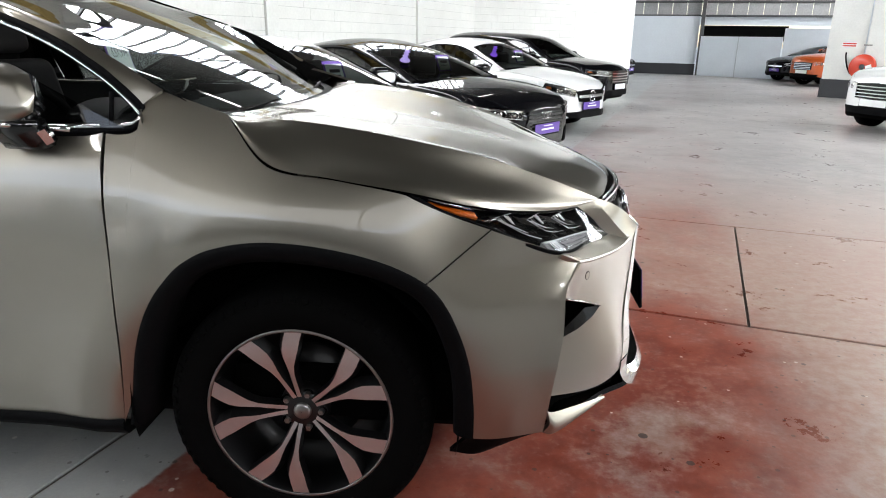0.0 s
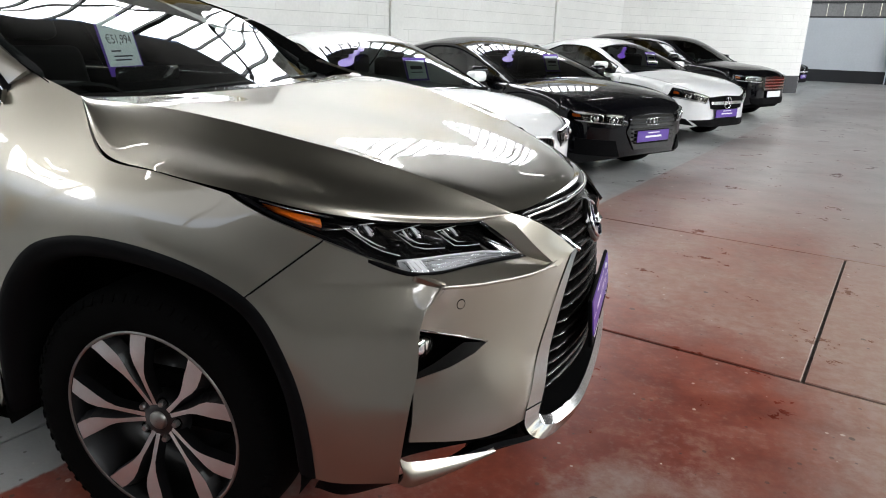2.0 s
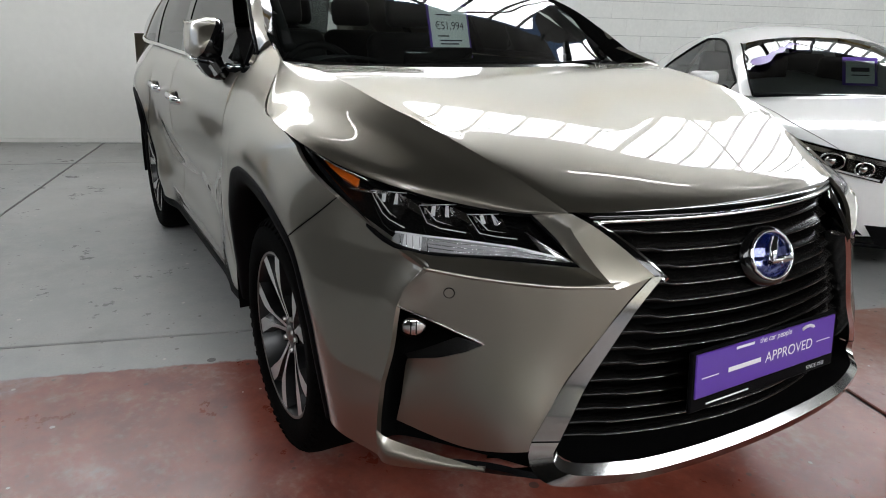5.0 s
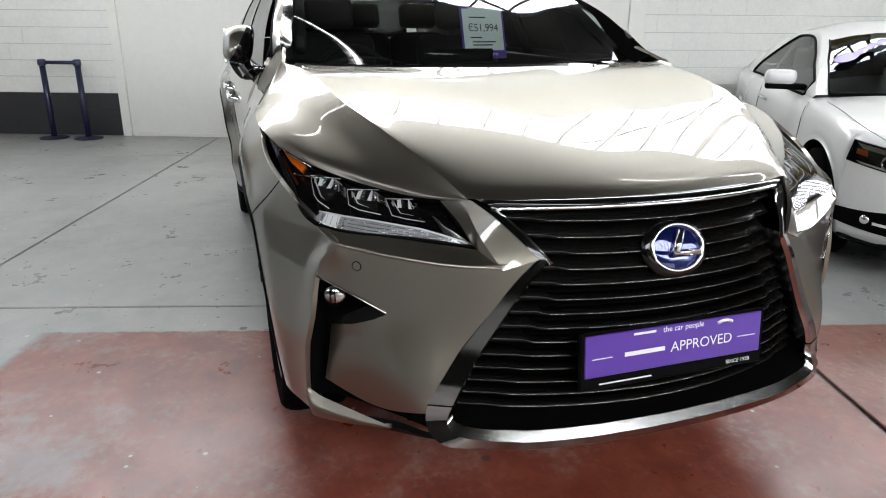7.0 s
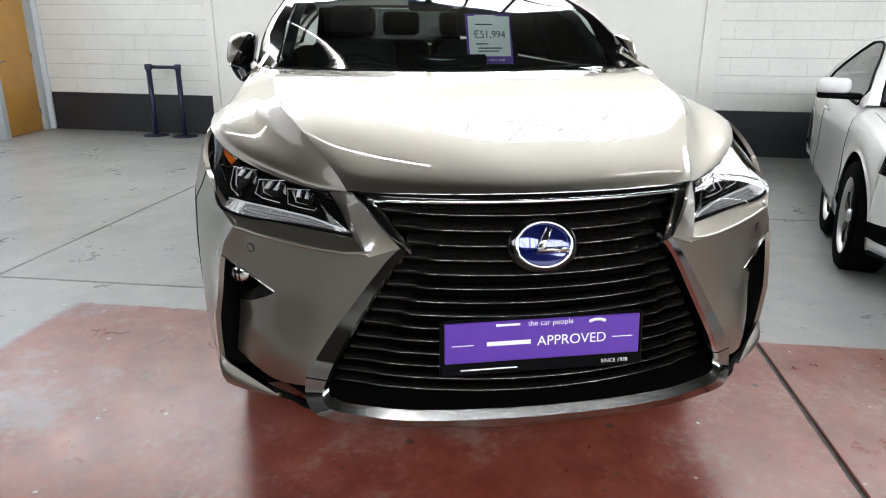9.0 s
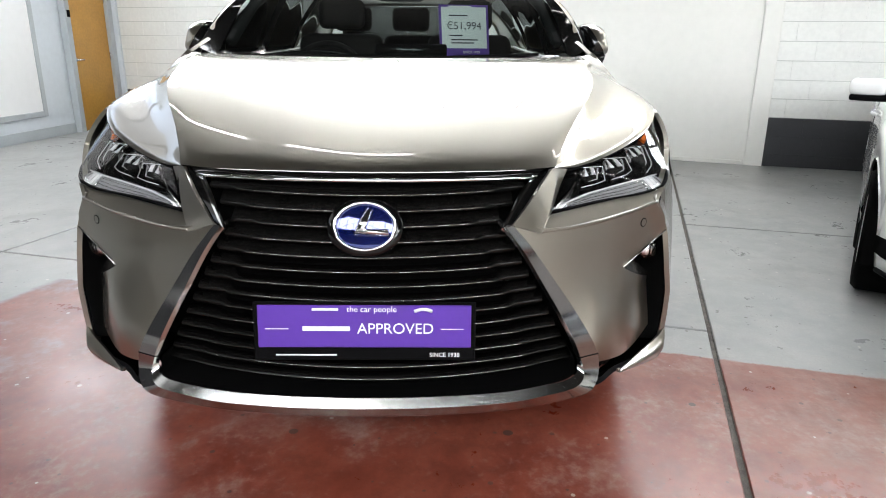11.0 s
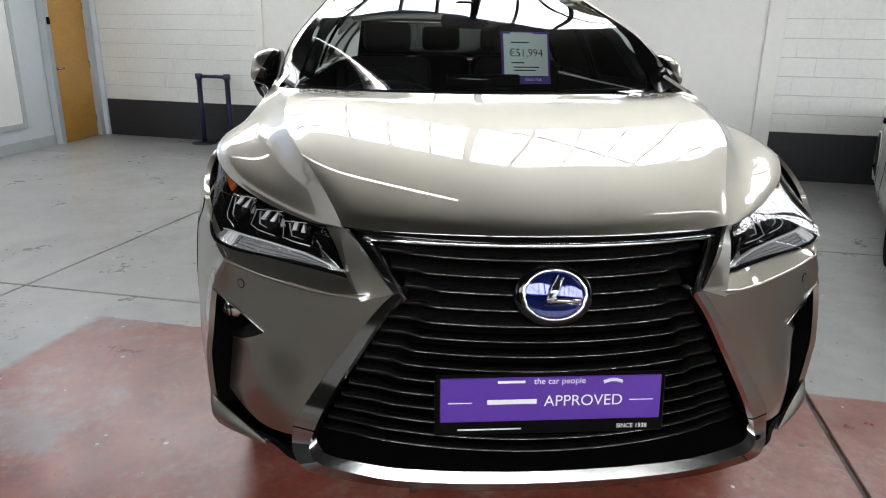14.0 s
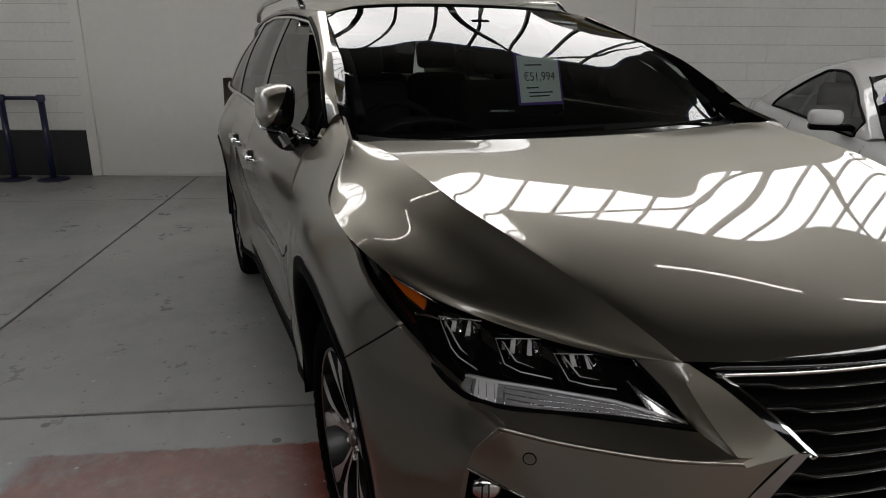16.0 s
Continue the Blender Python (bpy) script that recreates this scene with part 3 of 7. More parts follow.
# ---- wheels and the parked row ----
def spoke_bm(r0, r1, w0, w1, y, depth, ang, bm, bow=0.0):
    """One tapered spoke from r0 to r1, with a bevelled back."""
    ca, sa = math.cos(ang), math.sin(ang)

    def at(r, s, yy):
        return bm.verts.new((r * ca - s * sa, yy, r * sa + s * ca))
    rows = []
    for k in range(5):
        f = k / 4
        r, w = r0 + (r1 - r0) * f, w0 + (w1 - w0) * f
        yy = y - bow * math.sin(math.pi * f)
        rows.append((at(r, -w, yy), at(r, w, yy), at(r, w * 1.25, yy + depth), at(r, -w * 1.25, yy + depth)))
    for a, b in zip(rows[:-1], rows[1:]):
        for i in range(4):
            bm.faces.new((a[i], a[(i + 1) % 4], b[(i + 1) % 4], b[i]))
    bm.faces.new(rows[0][::-1]), bm.faces.new(rows[-1])
    return bm


def simple_wheel(parent, x, y, r, side, spokes=5, rim=None, dark=False):
    """A wheel of the parked cars: tyre, rim and spokes; its face looks to the side given."""
    w = part("wheel", lathe_bm([(r * 0.70, -0.10), (r * 0.93, -0.11), (r, -0.085), (r, 0.085), (r * 0.93, 0.11), (r * 0.70, 0.10)], 40), M_RUBBER, parent)
    w.matrix_basis = pose(x, y, r, 0, 0, 0 if side < 0 else 180)
    R = r * 0.70
    part("rim", lathe_bm([(R * 0.90, 0.08), (R * 0.93, -0.07), (R, -0.10), (R * 1.03, -0.10)], 40), rim or M_RIM, w)
    part("hub_well", lathe_bm([(0.001, 0.03), (R * 0.95, 0.03)], 24), M_VOID, w)
    for k in range(spokes):
        a = 2 * math.pi * k / spokes + 0.3
        bm = bmesh.new()
        for d in (-0.13, 0.13):
            spoke_bm(R * 0.15, R * 0.97, R * 0.07, R * 0.05, -0.075, 0.04, a + d, bm, 0.012)
        part("spoke", bm, M_RIM_DARK if dark else (rim or M_RIM), w, smooth=False)
    part("hub_cap", lathe_bm([(0.001, -0.095), (R * 0.16, -0.09), (R * 0.2, -0.07)], 20), M_RIM, w)
    return w


def lerp_list(pts, x):
    return float(np.interp(x, [p[0] for p in pts], [p[1] for p in pts]))


def smooth_list(pts, n=80):
    """The same list, rounded off."""
    S = spline([(a, b, 0) for a, b in pts], n)
    o = np.argsort(S[:, 0])
    return [(float(S[i, 0]), float(S[i, 1])) for i in o]


screens = {}


def car(name, label, m, paint, sp, group="cars parked in the row"):
    """A parked car from its side and plan outlines. x ahead of the front axle, y to its left."""
    th = thing(name, label, "car", m, group)
    wb, hw, r = sp["wb"], sp["hw"], sp["r"]
    x0, x1 = -wb - sp["ro"], sp["fo"]
    top, belt, plan = smooth_list(sp["top"]), smooth_list(sp["belt"]), smooth_list([(x0, hw * 0.66), (x0 + 0.10, hw * 0.84), (x0 + 0.6, hw * 0.965), (-wb / 2, hw), (0.0, hw * 0.985), (x1 - 0.42, hw * 0.93), (x1 - 0.16, hw * 0.78), (x1 - 0.05, hw * 0.60), (x1, hw * 0.42)])
    Ra = r * 1.16
    xs = sorted(set(np.round(np.concatenate([np.linspace(x0, x1, 84), x1 - np.linspace(0, 0.2, 14) ** 1.3, [c + s * Ra for c in (0, -wb) for s in (-1, 1)], [c + Ra * math.cos(a) for c in (0, -wb) for a in np.linspace(0.05, 3.09, 22)]]), 4)))
    xs = [x for x in xs if x0 <= x <= x1]
    lev, ins = (0.0, 0.06, 0.2, 0.42, 0.66, 0.86, 0.96, 1.0), (0.06, 0.015, 0.0, 0.004, 0.0, 0.012, 0.035, 0.07)
    G = []
    for x in xs:
        w, bz, tz = lerp_list(plan, x), lerp_list(belt, x), lerp_list(top, x)
        zb, arch = sp.get("sill", 0.2) + 0.10 * max(0, (x - x1 + 0.5) / 0.5) ** 2, False
        for c in (0, -wb):
            if abs(x - c) < Ra:
                zb, arch = max(zb, r + math.sqrt(max(0, Ra * Ra - (x - c) ** 2))), True
        row = [(x, (w - (0.0 if arch and k == 0 else i * w / hw)), zb + (bz - zb) * f) for k, (f, i) in enumerate(zip(lev, ins))]
        we = row[-1][1]
        row += [(x, we * f, bz + (tz - bz) * (1 - f ** 2.2)) for f in (0.93, 0.8, 0.6, 0.35, 0.12, 0.0)]
        G.append(row)
    bm = grid_bm(G)
    grid_bm(G, -1, bm=bm)
    for row in (G[0], G[-1]):
        vs = [bm.verts.new(p) for p in row] + [bm.verts.new((p[0], -p[1], p[2])) for p in row[::-1][1:]]
        bm.faces.new(vs)
    bmesh.ops.remove_doubles(bm, verts=bm.verts, dist=0.001)
    part("body", bm, paint, th)
    bm = bmesh.new()
    box_bm((x1 - x0 - 0.35, hw * 2 - 0.36, 0.5), ((x0 + x1) / 2, 0, 0.46), 0.05, bm=bm)
    part("underbody", bm, M_VOID, th, smooth=False)
    # glasshouse: sections from the belt over the roof, with screens and side windows let in
    g = sp["glass"]
    xf0, xf1, xb0, xb1, zr = g["xf0"], g["xf1"], g["xb0"], g["xb1"], g["zr"]
    zf, zb = lerp_list(top, xf0) - 0.02, lerp_list(top, xb0) - 0.015
    roofline = smooth_list([(xb0, zb), ((xb0 + xb1) / 2, (zb + zr - 0.05) / 2 + 0.035), (xb1, zr - 0.05), (g["xm"], zr), (xf1, zr - 0.085), ((xf0 + xf1) / 2, (zf + zr - 0.085) / 2 + 0.03), (xf0, zf)])
    dr, df, bp = g["dr"], xf0 - 0.20, g["bpillar"]
    st = sorted(set(np.round(np.concatenate([np.linspace(xb0, xf0, 54), [xf1, xb1, dr, df, bp - 0.035, bp + 0.035], np.linspace(dr, dr + 0.4, 10)]), 4)))
    us = (1.0, 0.985, 0.955, 0.915, 0.7, 0.45, 0.2, 0.0)
    half, dlo = [], []
    for x in st:
        R, bz = lerp_list(roofline, x), lerp_list(belt, x) - 0.006
        wb = lerp_list(plan, x) * (1 - 0.074 / hw)
        c = 0.085 * min(1.0, max(0.0, (R - bz) / 0.30))
        h = max(0.012, R - c - bz)
        tum = (hw * 0.92 - g["wt"] * hw) / 0.40 ** 1.15
        lo, hi = 0.05, 0.90
        hi = lo + 0.01 + (hi - lo) * min(1.0, max(0.0, (x - dr) / g.get("taper", 0.42))) ** 0.55
        back = 0.20 * min(1.0, max(0.0, (x - xf1 + 0.5) / 0.5)) - 0.12 * min(1.0, max(0.0, (xb1 + 0.4 - x) / 0.4))

        def at(w, z):
            return (x - back * (w / hw) ** 2, w, z)
        row = []
        for f in (0.0, lo, lo + (hi - lo) * 0.33, lo + (hi - lo) * 0.67, hi, max(hi, 0.95), 1.0):
            row.append(at(wb - tum * (h * f) ** 1.15 + 0.012 * math.sin(math.pi * f), bz + h * f))
        wr = row[-1][1]
        row += [at(wr * u, bz + h + (R - bz - h) * (1 - u ** 3.0)) for u in us[1:]]
        half.append(row)
        if dr <= x <= df:
            dlo.append((row[1], row[4]))
    sets = collections.defaultdict(bmesh.new)
    for x, xn, A, B in zip(st[:-1], st[1:], half[:-1], half[1:]):
        xm = (x + xn) / 2
        for s in (-1, 1):
            for j in range(len(A) - 1):
                if 1 <= j <= 3 and dr < xm < df:
                    key = "door_pillar" if abs(xm - bp) < 0.036 else "side_window"
                elif j <= 8:
                    key = "roof_side"
                else:
                    key = "windscreen" if xm > xf1 else "rear_window" if xm < xb1 else "roof"
                bmx = sets[(key, s if j <= 8 else 0)]
                bmx.faces.new([bmx.verts.new((p[0], p[1] * s, p[2])) for p in (A[j], B[j], B[j + 1], A[j + 1])])
    for (key, s), b in sets.items():
        bmesh.ops.remove_doubles(b, verts=b.verts, dist=0.0008)
        material = {"windscreen": M_GLASS, "rear_window": M_TINT, "side_window": sp.get("sideglass", M_TINT), "door_pillar": M_GLOSS, "roof": sp.get("roofmat", paint)}.get(key, paint)
        part(key, b, material, th)
    for s in (-1, 1):
        edge = [p[0] for p in dlo] + [p[1] for p in dlo[::-1]]
        part("window_trim", tube_bm([(p[0], s * (p[1] + 0.003), p[2]) for p in edge], 0.010, 6, None, True), M_BLACK, th)
        rows = [r for x, r in zip(st, half) if x >= xf1]
        part("screen_seal", tube_bm([(r[9][0], s * r[9][1], r[9][2] + 0.003) for r in rows], 0.007, 5), M_BLACK, th)
    rows = [r for x, r in zip(st, half) if x >= xf1]
    base = [(rows[-1][j][0] + 0.012, rows[-1][j][1], rows[-1][j][2] + 0.006) for j in range(9, len(rows[-1]))]
    part("screen_seal", tube_bm(base + [(p[0], -p[1], p[2]) for p in base[::-1][1:]], 0.016, 6), M_BLACK, th)

    def screen(v, y):
        """A place on the windscreen: v from its foot to the roof, y from the middle."""
        x = xf0 + (xf1 - xf0) * v
        i = min(range(len(st)), key=lambda k: abs(st[k] - x))
        ys = [p[1] for p in half[i][::-1]]
        return Vector([float(np.interp(abs(y), ys, [p[k] for p in half[i][::-1]])) if k != 1 else y for k in range(3)]) + Vector((0.014, 0, 0.022))
    screens[th.name] = screen
    # shut lines of the doors and the bonnet
    for s in (-1, 1):
        for xs2 in sp.get("shuts", ()):
            line = []
            for f in np.linspace(0.05, 0.97, 14):
                bz, w, zl = lerp_list(belt, xs2), lerp_list(plan, xs2), sp.get("sill", 0.2)
                line.append((xs2 + 0.05 * math.sin(math.pi * f) - 0.06 * (1 - f), s * (w - float(np.interp(f, lev, ins)) * w / hw + 0.0015), zl + (bz - zl) * f))
            part("panel_gap", tube_bm(line, 0.0028, 5), M_BEAM if paint is M_WHITE_CAR else M_GLOSS, th)
        line = [(x, s * (lerp_list(plan, x) * (1 - 0.07 / hw) * 0.955), 0) for x in np.linspace(xf0 + 0.02, x1 - 0.12, 16)]
        line = [(x, y, lerp_list(belt, x) + (lerp_list(top, x) - lerp_list(belt, x)) * (1 - 0.955 ** 2.2) + 0.002) for x, y, _ in line]
        part("panel_gap", tube_bm(line, 0.0022, 5), M_STEEL if paint is M_WHITE_CAR else M_GLOSS, th)
    for sx, sy in ((g["xf0"] - 1.05, 0.36), (g["xf0"] - 1.05, -0.36), (g["xf0"] - 1.85, 0.34), (g["xf0"] - 1.85, -0.34)):
        seat = part("seat", box_bm((0.14, 0.46, 0.62), (sx, sy, 0.88), 0.05, seg=2), M_LEATHER, th)
        part("headrest", box_bm((0.09, 0.22, 0.16), (sx - 0.02, sy, 1.26 * g["zr"] / 1.42), 0.04, seg=2), M_LEATHER, seat)
    part("dashboard", box_bm((0.5, hw * 1.5, 0.2), (g["xf0"] - 0.55, 0, lerp_list(top, g["xf0"]) - 0.16), 0.06, seg=2), M_CABIN, th)
    # wheels, mirrors, handles
    for xw in (0, -wb):
        for s in (-1, 1):
            simple_wheel(th, xw, s * (hw - 0.115), r, s, sp.get("spokes", 5), dark=sp.get("darkrim", False))
            part("arch_liner", upper(lathe_bm([(Ra * 0.99, -0.16), (Ra * 0.99, 0.16)], 36), -0.10), M_VOID, th).matrix_basis = pose(xw, s * (hw - 0.18), r)
    for s in (-1, 1):
        mx, mz = g["xf0"] - 0.52, lerp_list(belt, g["xf0"] - 0.5) + 0.10
        mb = box_bm((0.13, 0.21, 0.105), (0, 0, 0.012), 0.04, seg=3)
        mirror = part("door_mirror", mb, sp.get("mirror", paint), th)
        mirror.matrix_basis = pose(mx, s * (hw + 0.07), mz, 0, 0, s * 10)
        part("mirror_foot", box_bm((0.11, 0.27, 0.04), (0, -s * 0.04, -0.052), 0.015, seg=2), M_BLACK, mirror)
        for hx in sp.get("handles", (-1.15,)):
            part("door_handle", tube_bm([(hx, s * (hw * 0.985 + 0.005), 0.80), (hx - 0.03, s * (hw + 0.018), 0.81), (hx - 0.17, s * (hw + 0.018), 0.815), (hx - 0.2, s * (hw * 0.985 + 0.005), 0.81)], 0.012, 6), paint, th)
    def nose(y):
        """Where the front skin lies at that distance from the middle."""
        return lerp_list([(b, a) for a, b in reversed([p for p in plan if p[0] > 0])], abs(y)) if abs(y) > hw * 0.42 else x1 + 0.01

    def patch(nm, quad, material, off=0.012, label="", depth=0.02, n=10, both=True):
        """A panel on the nose, by four (y, z) corners, following its curve."""
        for s in ((1, -1) if both else (1,)):
            G = []
            for i in range(n + 1):
                f = i / n
                G.append([])
                for j in range(4):
                    h = j / 3
                    y = (quad[0][0] * (1 - f) + quad[1][0] * f) * (1 - h) + (quad[3][0] * (1 - f) + quad[2][0] * f) * h
                    z = (quad[0][1] * (1 - f) + quad[1][1] * f) * (1 - h) + (quad[3][1] * (1 - f) + quad[2][1] * f) * h
                    G[-1].append((nose(y) + off - 0.06 * max(0, z - 0.55), y, z))
            part(nm, thick(grid_bm(G, s), depth), material, th, label)
    sp["front"](patch, th, nose, x1)
    return th


def lamp_set(patch, quad, nose, th, rings=((0.27, 0.42, 0.042), (0.62, 0.44, 0.048))):
    """A headlamp of dark bowl, ringed projectors, a light strip and an amber corner, under a clear lens."""
    patch("headlamp", quad, M_GLOSS, 0.002)
    (a, b), (c, d), (e, f), (g, h) = quad

    def at(u, v):
        return ((a * (1 - u) + c * u) * (1 - v) + (g * (1 - u) + e * u) * v, (b * (1 - u) + d * u) * (1 - v) + (h * (1 - u) + f * u) * v)
    patch("reflector", (at(0.06, 0.74), at(0.92, 0.70), at(0.97, 0.90), at(0.05, 0.92)), M_SATIN, 0.006, n=8)
    patch("daylight_strip", (at(0.05, 0.05), at(0.90, 0.05), at(0.93, 0.13), at(0.05, 0.13)), M_CRYSTAL, 0.008, n=8)
    patch("amber_corner", (at(0.86, 0.42), at(0.95, 0.42), at(0.96, 0.66), at(0.88, 0.66)), M_AMBER, 0.006, n=3)
    for s in (-1, 1):
        for u, v, r in rings:
            y0, z0 = at(u, v)
            pts = [(nose(y0 + r * math.cos(t)) + 0.010 - 0.06 * max(0, z0 - 0.55), s * (y0 + r * math.cos(t)), z0 + r * 0.92 * math.sin(t)) for t in np.linspace(0, 2 * math.pi, 25)[:-1]]
            part("lamp_ring", tube_bm(pts, 0.006, 6, None, True), M_CHROME, th)
            bm = bmesh.new()
            bmesh.ops.create_uvsphere(bm, u_segments=16, v_segments=10, radius=r * 0.72, matrix=Matrix.Translation((nose(y0) - 0.010 - 0.06 * max(0, z0 - 0.55), s * y0, z0)))
            part("projector", bm, M_DARK_CHROME, th)
    patch("lamp_cover", quad, M_LENS, 0.016, depth=0.002)


def name_plate(th, x, z, material=M_PURPLE, w=0.52, y=0.0):
    pl = part("plate", box_bm((0.012, w, 0.112), (x, y, z), 0.003), material, th, smooth=False)
    part("plate_frame", box_bm((0.010, w + 0.02, 0.135), (x - 0.004, y, z - 0.006), 0.003), M_BLACK, th, smooth=False)
    part("name_bar", box_bm((0.004, w * 0.5, 0.018), (x + 0.0075, y, z - 0.005), 0.0), M_WHITE, th, smooth=False)
    part("name_bar", box_bm((0.004, w * 0.36, 0.010), (x + 0.0075, y, z + 0.034), 0.0), M_WHITE, th, smooth=False)


def price_card(th, y=0.12, v=0.40):
    """A price card just behind the windscreen."""
    p = screens[th.name](v, y) + Vector((-0.10, 0, -0.04))
    pc = part("price_card", box_bm((0.004, 0.25, 0.21), (0, 0, 0)), M_PURPLE, th, "purple-edged price card inside the windscreen", smooth=False)
    pc.matrix_basis = pose(*p, 0, -22, 0)
    part("card_face", box_bm((0.002, 0.205, 0.165), (0.004, 0, -0.005)), M_PAPER, pc, smooth=False)
    part("print_bar", box_bm((0.002, 0.13, 0.030), (0.006, 0, 0.012)), M_INK, pc, smooth=False)
    part("print_bar", box_bm((0.002, 0.13, 0.008), (0.006, 0, -0.03)), M_INK, pc, smooth=False)


def screen_sticker(th, a=(0.50, -0.56), b=(0.80, -0.26)):
    """A purple roundel with a strip that runs up over the windscreen."""
    f = screens[th.name]
    pts = [f(a[0] + (b[0] - a[0]) * k / 8, a[1] + (b[1] - a[1]) * k / 8) for k in range(9)]
    n = (f(a[0] + 0.15, a[1]) - f(a[0], a[1])).cross(f(a[0], a[1] + 0.15) - f(a[0], a[1])).normalized()
    side = (pts[-1] - pts[0]).normalized().cross(n)
    st = part("screen_sticker", thick(grid_bm([[p - side * 0.028, p + side * 0.028] for p in pts]), 0.002), M_PURPLE, th, "purple dealer strip with a roundel on the windscreen")
    ring = [pts[0] + side * 0.062 * math.cos(t) + n.cross(side) * 0.085 * math.sin(t) + n * (0.004 if n.z > 0 else -0.004) for t in np.linspace(0, 2 * math.pi, 25)[:-1]]
    bm = bmesh.new()
    bm.faces.new([bm.verts.new(v) for v in ring])
    part("round_end", thick(bm, 0.002), M_PURPLE, st, smooth=False)


def front_coupe(patch, th, nose, x1):
    lamp_set(patch, ((0.43, 0.585), (0.815, 0.655), (0.80, 0.775), (0.40, 0.705)), nose, th)
    for s in (-1, 1):
        ring = []
        for a in np.linspace(0, 2 * math.pi, 33)[:-1]:
            cy, cz = math.copysign(abs(math.cos(a)) ** 0.55, math.cos(a)), math.copysign(abs(math.sin(a)) ** 0.55, math.sin(a))
            y, z = 0.168 + 0.135 * cy + 0.012 * cz, 0.600 + 0.080 * cz - 0.008 * cy
            ring.append((nose(y) + 0.014 - 0.06 * max(0, z - 0.55), y * s, z))
        bm = bmesh.new()
        bm.faces.new([bm.verts.new(v) for v in ring])
        mesh = part("kidney_grille", bm, M_VOID, th, "black kidney grille in a chrome frame", smooth=False)
        part("kidney_frame", tube_bm(ring, 0.010, 6, None, True), M_CHROME, mesh)
        for k in range(7):
            yy = (0.06 + 0.034 * k) * s
            part("grille_bar", box_bm((0.012, 0.007, 0.135), (nose(yy) + 0.014, yy, 0.600)), M_SLAT, mesh, smooth=False)
    patch("lower_intake", ((0.0, 0.24), (0.40, 0.24), (0.47, 0.345), (0.0, 0.345)), M_BLACK, 0.006)
    patch("side_intake", ((0.47, 0.285), (0.82, 0.305), (0.835, 0.385), (0.62, 0.425)), M_VOID, 0.006)
    patch("intake_bar", ((0.55, 0.335), (0.70, 0.342), (0.70, 0.356), (0.56, 0.350)), M_WHITE_CAR, 0.012, n=4)
    for s in (-1, 1):
        lamp_y, lamp_z = 0.725, 0.360
        fog = part("fog_light", lathe_bm([(0.001, -0.012), (0.017, -0.010), (0.026, -0.004), (0.028, 0.01)], 20), M_CHROME, th)
        fog.matrix_basis = pose(nose(lamp_y) + 0.008, s * lamp_y, lamp_z, 0, 0, 90 + 30 * s)
        part("splitter", tube_bm([(nose(y) + 0.004, s * y, 0.232) for y in np.linspace(0.0, 0.80, 16)], 0.012, 6), M_BLACK, th)
    name_plate(th, x1 + 0.03, 0.44)
    part("badge", lathe_bm([(0.001, 0.008), (0.026, 0.008), (0.036, 0.004), (0.036, 0)], 24), M_GLOSS, th).matrix_basis = pose(x1 - 0.045, 0, 0.735, 0, -45, 0) @ pose(0, 0, 0, 0, 0, -90)


def front_black(patch, th, nose, x1):
    lamp_set(patch, ((0.45, 0.585), (0.855, 0.625), (0.85, 0.735), (0.43, 0.69)), nose, th)
    patch("grille", ((0.0, 0.34), (0.27, 0.34), (0.40, 0.52), (0.0, 0.52)), M_GLOSS, 0.008)
    patch("grille", ((0.0, 0.52), (0.40, 0.52), (0.34, 0.675), (0.0, 0.69)), M_GLOSS, 0.008)
    for k in range(6):
        z = 0.42 + 0.042 * k
        patch("grille_bar", ((0.0, z), (0.31 + 0.01 * k, z), (0.31 + 0.01 * k, z + 0.012), (0.0, z + 0.012)), M_SLAT, 0.024)
    patch("side_intake", ((0.46, 0.28), (0.82, 0.30), (0.82, 0.46), (0.52, 0.44)), M_BLACK, 0.010)
    name_plate(th, x1 + 0.035, 0.47)
    bm = bmesh.new()
    for k in range(4):
        tube_bm([(x1 + 0.03 - 0.01 * abs(k - 1.5), -0.078 + 0.052 * k + 0.036 * math.cos(a), 0.615 + 0.036 * math.sin(a)) for a in np.linspace(0, 2 * math.pi, 17)[:-1]], 0.005, 6, bm, True)
    part("badge", bm, M_CHROME, th)


def front_white(patch, th, nose, x1):
    lamp_set(patch, ((0.45, 0.57), (0.825, 0.65), (0.80, 0.785), (0.40, 0.67)), nose, th)
    patch("grille", ((0.0, 0.47), (0.36, 0.50), (0.42, 0.66), (0.0, 0.68)), M_VOID, 0.010)
    patch("grille_bar", ((0.0, 0.555), (0.37, 0.56), (0.38, 0.60), (0.0, 0.60)), M_CHROME, 0.026)
    patch("lower_intake", ((0.0, 0.24), (0.52, 0.25), (0.66, 0.34), (0.0, 0.36)), M_BLACK, 0.012)
    patch("side_intake", ((0.60, 0.26), (0.84, 0.30), (0.84, 0.38), (0.70, 0.36)), M_BLACK, 0.012)
    name_plate(th, x1 + 0.035, 0.43)
    bm = tube_bm([(x1 + 0.035, 0.082 * math.cos(a), 0.578 + 0.082 * math.sin(a)) for a in np.linspace(0, 2 * math.pi, 25)[:-1]], 0.007, 6, None, True)
    for a in (90, 210, 330):
        tube_bm([(x1 + 0.035, 0, 0.578), (x1 + 0.035, 0.08 * math.cos(radians(a)), 0.578 + 0.08 * math.sin(radians(a)))], 0.007, 6, bm)
    part("badge", bm, M_CHROME, th)


